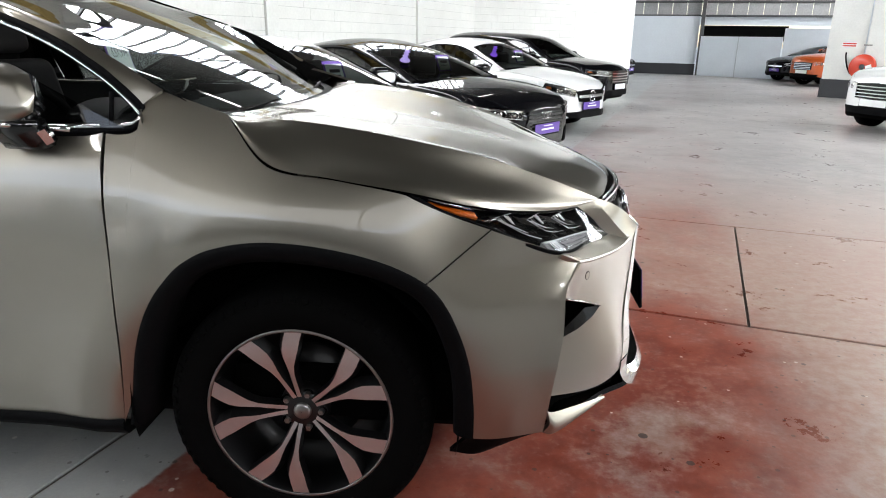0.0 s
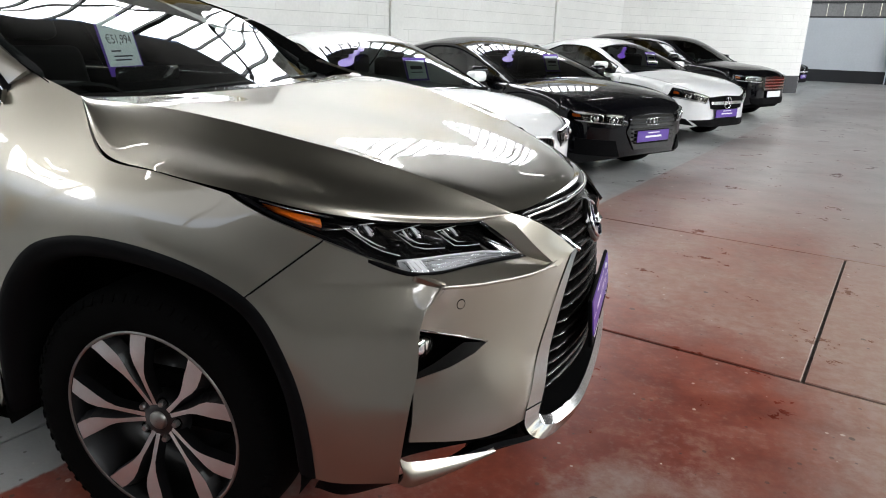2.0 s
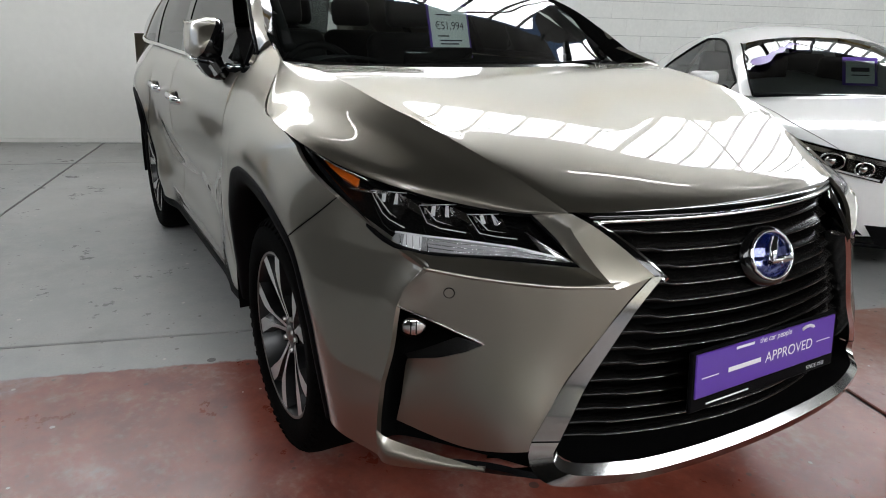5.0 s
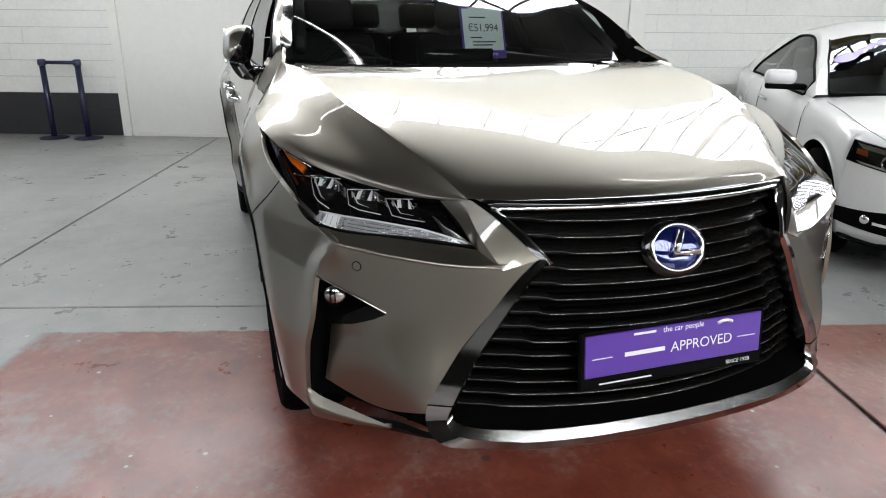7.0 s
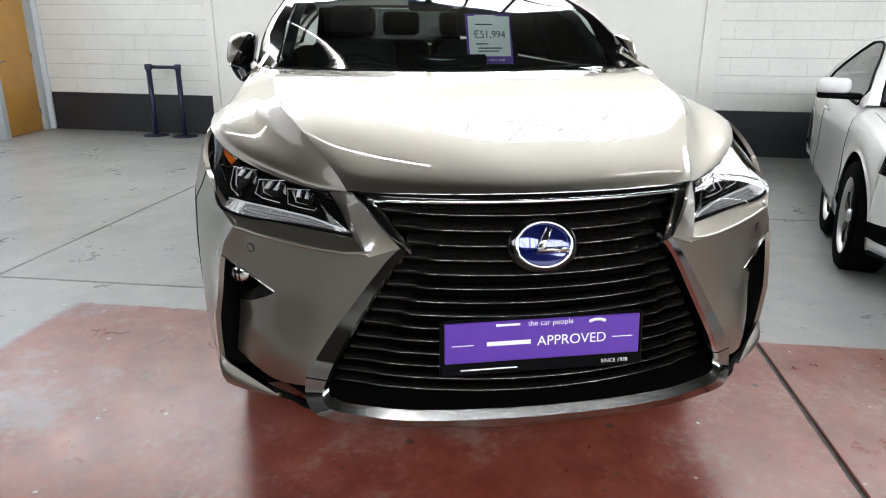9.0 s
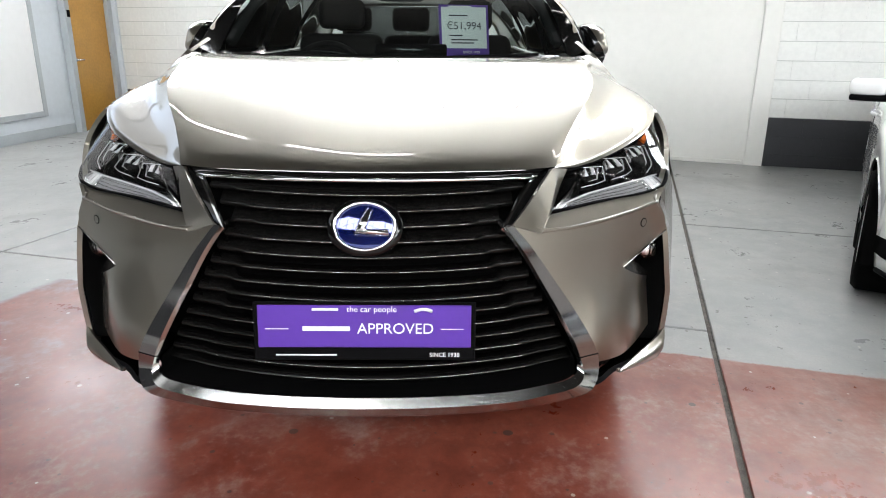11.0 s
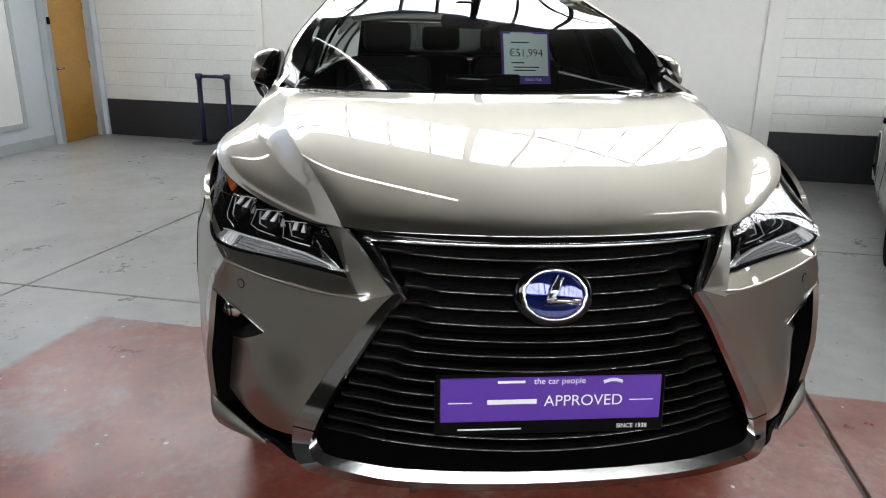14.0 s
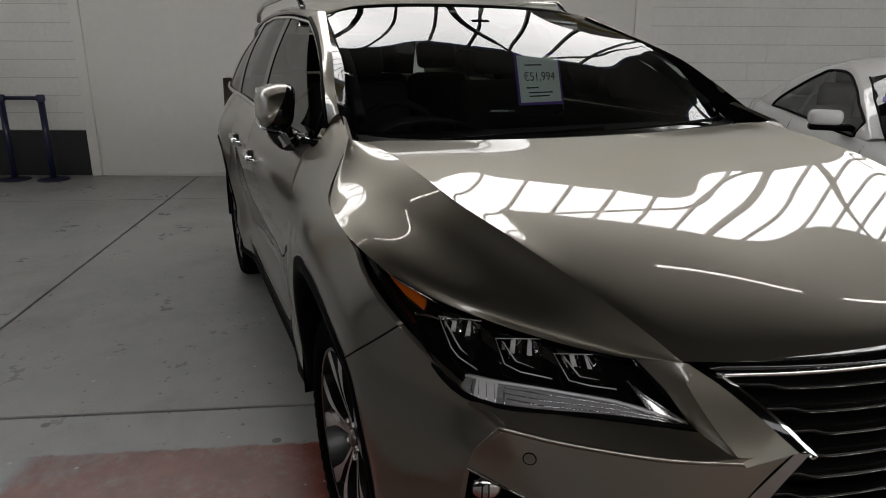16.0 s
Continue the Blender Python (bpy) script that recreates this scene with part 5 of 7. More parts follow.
folded("grille_rim", [G_R, G_I, G_J], 30, M_CHROME, "bright inner rim of the spindle grille")
U_O = [(0.893, 0.442, 0.945), (0.945, 0.413, 0.921), (0.997, 0.379, 0.884), (1.040, 0.349, 0.845)]
U_R = [(0.906, 0.426, 0.939), (0.957, 0.398, 0.914), (1.008, 0.367, 0.878), (1.050, 0.337, 0.838)]
U_I = [(0.903, 0.419, 0.934), (0.952, 0.391, 0.909), (1.003, 0.361, 0.874), (1.044, 0.331, 0.834)]
U_J = [(0.880, 0.470, 0.950), (0.925, 0.446, 0.928), (0.975, 0.412, 0.892), (1.030, 0.366, 0.842)]
folded("grille_gap", [U_J, U_O], 24, M_GLOSS)
folded("grille_surround", [U_O, U_R, U_I], 24, M_CHROME)
T_I = [G_I[-1], (0.992, 0.558, 0.444), (1.006, 0.553, 0.426), (1.033, 0.518, 0.420), (1.058, 0.45, 0.417), (1.077, 0.36, 0.410), (1.089, 0.2, 0.403), (1.093, 0.0, 0.400)]
T_R = [G_R[-1], (1.001, 0.574, 0.436), (1.018, 0.570, 0.412), (1.046, 0.537, 0.402), (1.073, 0.46, 0.396), (1.093, 0.365, 0.388), (1.105, 0.2, 0.381), (1.109, 0.0, 0.378)]
T_L = [G_O[-1], (0.974, 0.622, 0.430), (0.994, 0.614, 0.396), (1.025, 0.580, 0.376), (1.060, 0.49, 0.371), (1.086, 0.37, 0.364), (1.101, 0.2, 0.358), (1.105, 0.0, 0.355)]
T_B = [(G_O[-1][0] - 0.015, 0.610, 0.450), (0.959, 0.612, 0.418), (0.980, 0.604, 0.386), (1.008, 0.570, 0.364), (1.036, 0.48, 0.358), (1.060, 0.37, 0.352), (1.075, 0.2, 0.347), (1.080, 0.0, 0.344)]
LIP = [[(p[0], p[1] * s, p[2]) for s, p in [(-1, q) for q in g[:-1]] + [(1, q) for q in g[::-1]]] for g in (T_I, T_R, T_L, T_B)]
folded("grille_lower_lip", LIP[:2], 120, M_SATIN, "satin chrome lip below the grille", (1,))
folded("lip_face", LIP[1:], 120, M_DARK_CHROME, "smoked chrome face of the lip below the grille", (1,))
both(lambda s: part("lip_seam", tube_bm(flip([T_L[0], T_R[0], T_I[0]], s), 0.0018, 5), M_BLACK, ISM))
GZ, GX = (0.36, 0.42, 0.53, 0.65, 0.78, 0.845, 0.90, 0.947, 0.96), (1.058, 1.073, 1.086, 1.080, 1.070, 1.048, 1.025, 0.997, 0.985)
_gf = np.polyfit(GZ, GX, 4)


def grille_x(y, z):
    return float(np.polyval(_gf, z)) - (0.40 + 0.12 * max(0, (z - 0.83) / 0.1)) * y * y


def grille_w(z):
    """Half the grille's opening at that height."""
    return float(np.interp(z, (0.40, 0.46, 0.512, 0.662, 0.785, 0.838, 0.882, 0.938), (0.575, 0.548, 0.522, 0.442, 0.373, 0.341, 0.384, 0.436)))


# near-black sheet paints the deep shade behind the slats
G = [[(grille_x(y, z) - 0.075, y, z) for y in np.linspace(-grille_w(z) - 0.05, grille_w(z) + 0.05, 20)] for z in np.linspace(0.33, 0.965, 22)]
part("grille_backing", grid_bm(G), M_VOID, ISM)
# gloss strip and chrome bead under the bonnet's edge
top_bead = [(0.905 + 0.103 * (1 - (y / 0.44) ** 2), y, 0.939 + 0.008 * (1 - (y / 0.44) ** 2)) for y in np.linspace(-0.435, 0.435, 40)]
part("grille_top_bead", tube_bm(top_bead, 0.006, 8), M_CHROME, ISM)
G = [[(p[0] + dx, p[1] * f, p[2] + dz) for p in top_bead] for dx, dz, f in ((-0.004, 0.004, 1.0), (-0.008, 0.012, 1.03), (-0.022, 0.016, 1.06), (-0.05, 0.014, 1.06))]
part("grille_top_strip", grid_bm(G), M_GLOSS, ISM)
# near-black sheet paints the shade behind the lower lip
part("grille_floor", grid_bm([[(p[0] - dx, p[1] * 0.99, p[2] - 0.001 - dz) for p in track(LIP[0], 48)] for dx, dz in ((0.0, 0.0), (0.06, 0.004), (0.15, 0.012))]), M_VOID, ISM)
for k in range(14):
    z = 0.912 - 0.0362 * k
    hw2 = grille_w(z) - 0.006
    ys = np.linspace(-hw2, hw2, 61)
    rows = []
    for y in ys:
        f = abs(y) / hw2
        e = max(0.0, min(1.0, (f - 0.79) / 0.045))
        e = e * (1.0 if k < 9 else 0.35)
        up = 0.002 * e + 0.005 * f * f
        x = grille_x(y, z) - 0.016 - 0.012 * e
        rows.append([(x, y, z + up), (x + 0.005, y, z + up - 0.003), (x - 0.004 - 0.004 * e, y, z + up - 0.010 - 0.006 * e), (x - 0.034, y, z + up - 0.015 - 0.012 * e), (x - 0.030 - 0.014 * e, y, z + up + (0.026 if k < 5 else 0.004 + 0.014 * e))])
    slat = part("grille_slat", grid_bm(rows, closed_v=True), M_SLAT, ISM)
    part("slat_edge", tube_bm([(r[1][0] + 0.0006, r[1][1], r[1][2] + 0.0008) for r in rows[6:-6]], 0.0008, 4), M_DARK_CHROME, slat)
# badge
badge = part("badge", lathe_bm([(0.001, 0), (0.075, -0.001), (0.090, 0.003), (0.094, 0.012)], 40), M_GLOSS, ISM, "round badge with a blue centre and chrome rim")
badge.matrix_basis = pose(1.050, 0.004, 0.842, 0, -22, 0) @ pose(0, 0, 0, 0, 0, 90) @ Matrix.Diagonal((1, 1, 0.79, 1))
part("rim_ring", tube_bm([(0.073 * math.cos(a), -0.004, 0.073 * math.sin(a)) for a in np.linspace(0, 2 * math.pi, 41)[:-1]], 0.0052, 8, None, True), M_CHROME, badge)
part("blue_disc", lathe_bm([(0.001, -0.005), (0.05, -0.004), (0.068, -0.001)], 40), M_BLUE, badge)
part("bent_bar", tube_bm([(0.012, -0.008, 0.052), (-0.012, -0.009, -0.012), (-0.022, -0.009, -0.020), (0.058, -0.008, -0.020)], 0.0115, 8, ry=0.0115), M_CHROME, badge)
# dealer plate
PL = pose(1.090, 0.002, 0.594, 0, -6, 0)
plate = part("plate", box_bm((0.012, 0.548, 0.150), (0, 0, -0.008), 0.004), M_BLACK, ISM, "purple dealer plate in a black holder", smooth=False)
plate.matrix_basis = PL
part("plate_face", box_bm((0.006, 0.524, 0.108), (0.0065, 0, 0.006), 0.002), M_PURPLE, plate, smooth=False)
TX = pose(0.0102, 0, 0, 90, 0, 90)
part("plate_lettering", text_bm("APPROVED", 0.038, Matrix.Translation((0, 0.076, 0.000)) @ TX), M_WHITE, plate, smooth=False)
part("name_bar", box_bm((0.0015, 0.116, 0.011), (0.0100, -0.094, 0.001)), M_WHITE, plate, smooth=False)
part("plate_lettering", text_bm("the car people", 0.021, Matrix.Translation((0, 0.018, 0.050)) @ TX), M_WHITE, plate, smooth=False)
part("name_bar", box_bm((0.0015, 0.064, 0.006), (0.0100, -0.096, 0.050)), M_WHITE, plate, smooth=False)
part("plate_lettering", text_bm("SINCE 1938", 0.015, Matrix.Translation((-0.004, 0.197, -0.068)) @ TX), M_WHITE, plate, smooth=False)
part("name_bar", box_bm((0.0015, 0.150, 0.0035), (0.0065, -0.145, -0.068)), M_WHITE, plate, smooth=False)
for y in (-0.215, 0.215):
    part("rule", box_bm((0.0015, 0.056, 0.0018), (0.0100, y, 0.0)), M_WHITE, plate, smooth=False)
part("car_mark", tube_bm([(0.0100, 0.122, 0.046), (0.0100, 0.137, 0.051), (0.0100, 0.152, 0.051), (0.0100, 0.166, 0.046)], 0.0055, 5, ry=0.0045), M_WHITE, plate)


# headlamps
LM_TOP = [(0.345, 0.903, 1.047), (0.43, 0.868, 1.020), (0.505, 0.826, 1.000), (0.65, 0.703, 0.960), (0.78, 0.572, 0.940), (0.812, 0.536, 0.942)]
LM_LOW = [(0.348, 0.902, 1.043), (0.43, 0.890, 1.000), (0.545, 0.876, 0.956), (0.738, 0.832, 0.882), (0.86, 0.604, 0.857), (0.924, 0.477, 0.845)]


def lamp_grid(back, n=40, m=16):
    G = across([LM_TOP, LM_LOW], n, m)
    return np.array([[(p[0] - back * 0.75, p[1] - back * 0.6, p[2]) for p in row] for row in G])


def lamp_at(u, v, back):
    """A place in the lamp: u from its tail to the grille, v from the top down."""
    A, B = track(LM_TOP, 101), track(LM_LOW, 101)
    i = u * 100
    a = np.array([np.interp(i, range(101), A[:, k]) for k in range(3)])
    b = np.array([np.interp(i, range(101), B[:, k]) for k in range(3)])
    p = a * (1 - v) + b * v
    return np.array((p[0] - back * 0.75, p[1] - back * 0.6, p[2]))


def lamp(s):
    hl = part("headlamp", thick(grid_bm(lamp_grid(0.045), s), 0.01), M_GLOSS, ISM, "dark headlamp with three bright lenses and a clear cover")
    rim = list(track(LM_TOP, 40)) + list(track(LM_LOW, 40))[::-1]
    part("seal", tube_bm([(p[0] - 0.008, p[1] * s - 0.006 * s, p[2]) for p in rim], 0.006, 5, None, True), M_BLACK, hl)
    part("wall_of_bowl", grid_bm([[(p[0], p[1], p[2]) for p in (a, b)] for a, b in zip(list(lamp_grid(0.004)[:, 0]) + list(lamp_grid(0.004)[:, -1])[::-1], list(lamp_grid(0.05)[:, 0]) + list(lamp_grid(0.05)[:, -1])[::-1])], s), M_GLOSS, hl)
    lens = part("lens", grid_bm(lamp_grid(-0.002), s), M_LENS, hl)
    lens.visible_shadow = False
    # amber side marker
    G = [[lamp_at(u, v0 + (v1 - v0) * f, 0.028) for f in (0, 0.5, 1)] for u, v0, v1 in ((0.14, 0.34, 0.52), (0.22, 0.30, 0.64), (0.32, 0.28, 0.62), (0.41, 0.28, 0.54))]
    part("side_marker", thick(grid_bm(np.array(G), s), 0.008), M_AMBER, hl, "amber side marker")
    # three stepped lenses, each with a bright hooked edge, ribs and a pale wing

    def at(u, v, back):
        q = lamp_at(u, v, back)
        return (q[0], q[1] * s, q[2])

    def sheet(nm, corners, material, parent, depth=0.006):
        P = [np.array(lamp_at(*c)) for c in corners]
        return part(nm, thick(grid_bm(np.array([[P[0] * (1 - f) + P[1] * f, P[3] * (1 - f) + P[2] * f] for f in np.linspace(0, 1, 5)]), s), depth), material, parent)
    for u0, v0, u1, v1, u2, v2, u3, v3 in ((0.46, 0.34, 0.54, 0.06, 0.565, 0.66, 0.52, 0.62), (0.582, 0.20, 0.66, 0.02, 0.68, 0.52, 0.622, 0.46), (0.69, 0.17, 0.762, 0.06, 0.79, 0.54, 0.725, 0.50)):
        cell = sheet("lens_cell", ((u0, v0, 0.032), (u1, v1, 0.026), (u2, v2, 0.030), (u3, v3, 0.034)), M_DARK_CHROME, hl)
        part("hook", tube_bm([at(u1, v1, 0.010), at(u0, v0, 0.008), at(u3, v3, 0.006), at((u2 + u3) / 2, (v2 + v3) / 2 + 0.02, 0.008), at(u2 + 0.02, v2 + 0.02, 0.014)], 0.0013, 5), M_CRYSTAL, cell)
        part("inner_edge", tube_bm([at(u0 + 0.018, v0 + 0.03, 0.014), at(u3 + 0.016, v3 - 0.05, 0.013), at(u2 - 0.01, v2 - 0.06, 0.016)], 0.0020, 4), M_CRYSTAL, cell)
        for k in range(7):
            f, g2 = 0.14 + 0.115 * k, 0.23 + 0.115 * k
            top = [(u0 + (u1 - u0) * h, v0 + (v1 - v0) * h + 0.035) for h in (f, g2)]
            low = [(h[0] + 0.013, h[1] + 0.14 + 0.05 * (k % 3)) for h in top]
            sheet("rib", ((*top[0], 0.016 + 0.008 * (k % 2)), (*top[1], 0.024 - 0.008 * (k % 2)), (*low[1], 0.026), (*low[0], 0.020)), (M_CHROME, M_GLOSS, M_CRYSTAL)[k % 3], cell, 0.004)
        sheet("step", ((u0 + 0.03, v0 + 0.17, 0.022), (u1 + 0.02, v1 + 0.27, 0.020), (u2, v2 - 0.05, 0.012), (u3 + 0.012, v3 - 0.06, 0.010)), M_SLAT, cell, 0.004)
    for c in (((0.542, 0.14, 0.014), (0.58, 0.20, 0.008), (0.608, 0.38, 0.010), (0.562, 0.34, 0.020)), ((0.655, 0.09, 0.014), (0.69, 0.16, 0.008), (0.708, 0.36, 0.010), (0.672, 0.28, 0.020))):
        sheet("wing", c, M_CHROME, hl)
    # light blade along the bottom, with its ribbed end
    G = [[lamp_at(u, v0 + (v1 - v0) * f, 0.016 - 0.008 * f) for f in (0, 0.5, 1)] for u, v0, v1 in ((0.575, 0.78, 0.98), (0.63, 0.70, 0.975), (0.70, 0.68, 0.97), (0.80, 0.73, 0.965), (0.90, 0.82, 0.965), (0.985, 0.92, 0.975))]
    blade = part("light_blade", thick(grid_bm(np.array(G), s), 0.010), M_BLADE, hl, "clear ribbed light blade")
    for f in (0.15, 0.45, 0.72):
        part("blade_line", tube_bm([at(u, v0 + (v1 - v0) * f, 0.006) for u, v0, v1 in ((0.60, 0.76, 0.97), (0.70, 0.70, 0.97), (0.80, 0.74, 0.965), (0.90, 0.83, 0.965), (0.96, 0.90, 0.97))], 0.0013, 4), M_CHROME, blade)
    for k in range(5):
        part("blade_rib", tube_bm([at(0.585 + 0.013 * k, 0.77 - 0.012 * k, 0.006), at(0.600 + 0.013 * k, 0.955, 0.004)], 0.0016, 4), M_CHROME, blade)
    sheet("lit_block", ((0.592, 0.735, 0.004), (0.628, 0.70, 0.004), (0.640, 0.955, 0.002), (0.604, 0.955, 0.002)), M_CRYSTAL, hl, 0.003)
    sheet("arm", ((0.848, 0.38, 0.010), (0.865, 0.40, 0.004), (0.975, 0.90, 0.004), (0.885, 0.80, 0.010)), M_SATIN, hl)
    part("blade_edge", tube_bm([(q[0], q[1] * s, q[2]) for q in (lamp_at(0.572, 0.78, 0.004), lamp_at(0.63, 0.69, 0.004), lamp_at(0.70, 0.665, 0.004), lamp_at(0.80, 0.715, 0.004), lamp_at(0.90, 0.81, 0.004), lamp_at(0.985, 0.92, 0.006))], 0.0026, 5), M_CRYSTAL, hl)
    part("blade_edge", tube_bm([(q[0], q[1] * s, q[2]) for q in (lamp_at(0.85, 0.36, 0.006), lamp_at(0.90, 0.56, 0.004), lamp_at(0.985, 0.93, 0.005))], 0.003, 5), M_SATIN, hl)
    part("tail_edge", tube_bm([(q[0], q[1] * s, q[2]) for q in (lamp_at(0.10, 0.12, 0.004), lamp_at(0.25, 0.10, 0.004), lamp_at(0.44, 0.10, 0.006))], 0.0025, 5), M_SATIN, hl)
    part("tail_edge", tube_bm([(q[0], q[1] * s, q[2]) for q in (lamp_at(0.40, 0.66, 0.004), lamp_at(0.47, 0.34, 0.006), lamp_at(0.50, 0.18, 0.008))], 0.004, 5), M_SATIN, hl)
    # fog lamp, its blade and the parking sensor
    fog = part("fog_light", lathe_bm([(0.001, -0.018), (0.02, -0.016), (0.034, -0.006), (0.038, 0.004), (0.038, 0.03)], 24), M_CHROME, ISM, "small round fog lamp")
    fog.matrix_basis = pose(0.752, 0.800 * s, 0.697, 0, 0, 90 + 25 * s) @ Matrix.Diagonal((0.9, 0.6, 0.72, 1))
    for k in (1, 2):
        part("fog_bar", tube_bm([(-0.021 + 0.014 * k, -0.0185, -0.026), (-0.021 + 0.014 * k, -0.0205, 0.026)], 0.0015, 5), M_VOID, fog)
    part("fog_lens", lathe_bm([(0.001, -0.026), (0.025, -0.022), (0.039, -0.008)], 24), M_LENS, fog)
    def edge(w, z, off=0.003):
        return (cheek_x(w, z) + off, w * s, z)
    tri3 = [edge(0.842, 0.757), edge(0.766, 0.722), edge(0.692, 0.684)]
    part("fog_trim", tube_bm(tri3, 0.0026, 6), M_DARK_CHROME, ISM)
    rows = (((0.690, 0.684), (0.730, 0.690), -0.016), ((0.724, 0.662), (0.750, 0.674), -0.018), ((0.765, 0.637), (0.779, 0.648), -0.014), ((0.806, 0.612), (0.809, 0.620), -0.006))
    G = [[edge(*o, 0.002), tuple(np.array(edge((o[0] + i[0]) / 2, (o[1] + i[1]) / 2, d * 0.4))), edge(*i, d)] for o, i, d in rows]
    part("fog_trim", thick(grid_bm(G), 0.006), M_SLAT, ISM, "graphite blade under the fog lamp")
    sx = cheek_x(0.752, 0.797)
    sens = part("parking_sensor", lathe_bm([(0.001, -0.002), (0.0105, -0.002), (0.011, 0.01)], 20), M_PAINT, ISM, smooth=False)
    sens.matrix_basis = pose(sx - 0.001, 0.752 * s, 0.797, 0, 0, 90 + 37 * s)
    part("sensor_gap", lathe_bm([(0.0105, -0.0018), (0.0125, -0.0018), (0.0128, 0.004)], 20), M_BLACK, sens)
    part("washer_flap", tube_bm([(0.815, 0.69 * s, 0.838), (0.83, 0.66 * s, 0.834), (0.85, 0.62 * s, 0.832), (0.838, 0.63 * s, 0.842), (0.815, 0.68 * s, 0.846)], 0.0016, 4, None, True), M_BLACK, ISM)


both(lamp)


# wheels
def alloy(x, s):
    """A twenty-inch wheel: tyre with shoulder blocks, machined twin spokes, brake and nuts."""
    w = part("wheel", lathe_bm([(0.268, -0.100), (0.285, -0.116), (0.335, -0.120), (0.366, -0.108), (0.380, -0.092), (0.385, -0.06), (0.385, 0.06), (0.380, 0.092), (0.36, 0.11), (0.26, 0.105)], 72), M_RUBBER, ISM, "dark tyre on a machined alloy wheel")
    w.matrix_basis = pose(x, s * 0.795, WHEEL_R, 0, 0 if x > -1 else 20, 0 if s < 0 else 180)
    bm = bmesh.new()
    for k in range(64):
        a = 2 * math.pi * k / 64
        box_bm((0.018, 0.024, 0.005), (0, 0, 0), 0.0015, Matrix.Rotation(-a, 4, "Y") @ Matrix.Translation((0, -0.1095, 0.3635)) @ Matrix.Rotation(radians(50), 4, "X"), bm)
    tagged(part("tread", bm, M_RUBBER, w, smooth=False), kind="stuff")
    part("rim", lathe_bm([(0.2625, -0.1040), (0.2650, -0.106), (0.2705, -0.106), (0.273, -0.098)], 72), M_STEEL, w)
    part("barrel", lathe_bm([(0.14, 0.06), (0.238, 0.055), (0.246, -0.02), (0.256, -0.085), (0.2625, -0.104)], 48), M_RIM_DARK, w)
    part("brake_disc", lathe_bm([(0.05, 0.03), (0.165, 0.03), (0.165, 0.045)], 40), M_RIM_DARK, w)
    for k in range(5):
        mid = radians(36 + 72 * k)
        for d in (-1, 1):
            bm = bmesh.new()
            rows = []
            for f in np.linspace(0, 1, 9):
                r = 0.045 + 0.217 * f
                ang = mid + d * radians(9 + 7.5 * f - 3.0 * math.sin(math.pi * f))
                g = max(0.0, min(1.0, (f - 0.36) / 0.44))
                wd = 0.0062 + 0.0178 * g * g * (3 - 2 * g)
                y = -0.072 - 0.010 * math.sin(math.pi * f) - 0.030 * f ** 1.4
                ca, sa = math.cos(ang), math.sin(ang)
                pts = []
                for off, dy in ((-wd, 0.0), (wd, 0.0), (wd + 0.004 + (0.012 if d < 0 else 0), 0.032), (-wd - 0.004 - (0.012 if d > 0 else 0), 0.032)):
                    pts.append(bm.verts.new((r * ca - off * sa, y + dy, r * sa + off * ca)))
                rows.append(pts)
            for a, b in zip(rows[:-1], rows[1:]):
                for i in range(4):
                    fc = bm.faces.new((a[i], a[(i + 1) % 4], b[(i + 1) % 4], b[i]))
                    fc.material_index = 0 if i == 0 else 1
            part("spoke", bm, [M_RIM, M_RIM_DARK], w, smooth=False)
    hub = part("hub", lathe_bm([(0.001, -0.072), (0.05, -0.072), (0.068, -0.060), (0.075, -0.03)], 40), M_RIM_DARK, w)
    part("centre_cap", lathe_bm([(0.001, -0.083), (0.021, -0.082), (0.026, -0.077), (0.027, -0.068)], 30), M_STEEL, w)
    for k in range(5):
        a = radians(72 * k)
        nut = part("wheel_nut", lathe_bm([(0.001, -0.022), (0.008, -0.022), (0.010, -0.016), (0.010, 0.0)], 6), M_STEEL, w, smooth=False)
        nut.matrix_basis = pose(0.056 * math.cos(a), -0.060, 0.056 * math.sin(a))
        part("nut_well", lathe_bm([(0.001, 0), (0.015, 0.0), (0.016, -0.006)], 16), M_VOID, w).matrix_basis = pose(0.056 * math.cos(a), -0.066, 0.056 * math.sin(a))


for x in (0.0, -WB):
    for s in (-1, 1):
        alloy(x + (0.022 if x == 0 else 0), s)
        part("arch_liner", upper(lathe_bm([(0.475, -0.20), (0.475, 0.25), (0.05, 0.26)], 40), -0.10), M_VOID, ISM).matrix_basis = pose(x + 0.01, s * 0.72, 0.40, 0, 0, 0 if s < 0 else 180)
# black mouldings round the wheel arches
A_EDGE = [(-0.487, 0.33), (-0.463, 0.43), (-0.429, 0.577), (-0.386, 0.690), (-0.326, 0.786), (-0.231, 0.874), (-0.13, 0.914), (-0.02, 0.930), (0.10, 0.925), (0.21, 0.907), (0.31, 0.878), (0.392, 0.832), (0.442, 0.773), (0.482, 0.685), (0.510, 0.586), (0.522, 0.47), (0.524, 0.36)]


def arch_trim(x0):
    E = track(A_EDGE, 70)
    G = []
    for x, z in E:
        r = math.hypot(x, z - 0.385)
        row = []
        for d, dw in ((0.0, -0.006), (0.004, 0.004), (0.02, 0.006), (0.045, 0.0), (0.06, -0.02), (0.06, -0.08), (0.05, -0.16)):
            f = (r - d) / r
            px, pz = x * f, 0.385 + (z - 0.385) * f
            row.append((px + x0, half_width(x + x0, z) + dw, max(pz, 0.3)))
        G.append(row)
    for s in (-1, 1):
        part("arch_moulding", grid_bm(np.array(G), s), M_BLACK, ISM)


arch_trim(0.0), arch_trim(-WB)


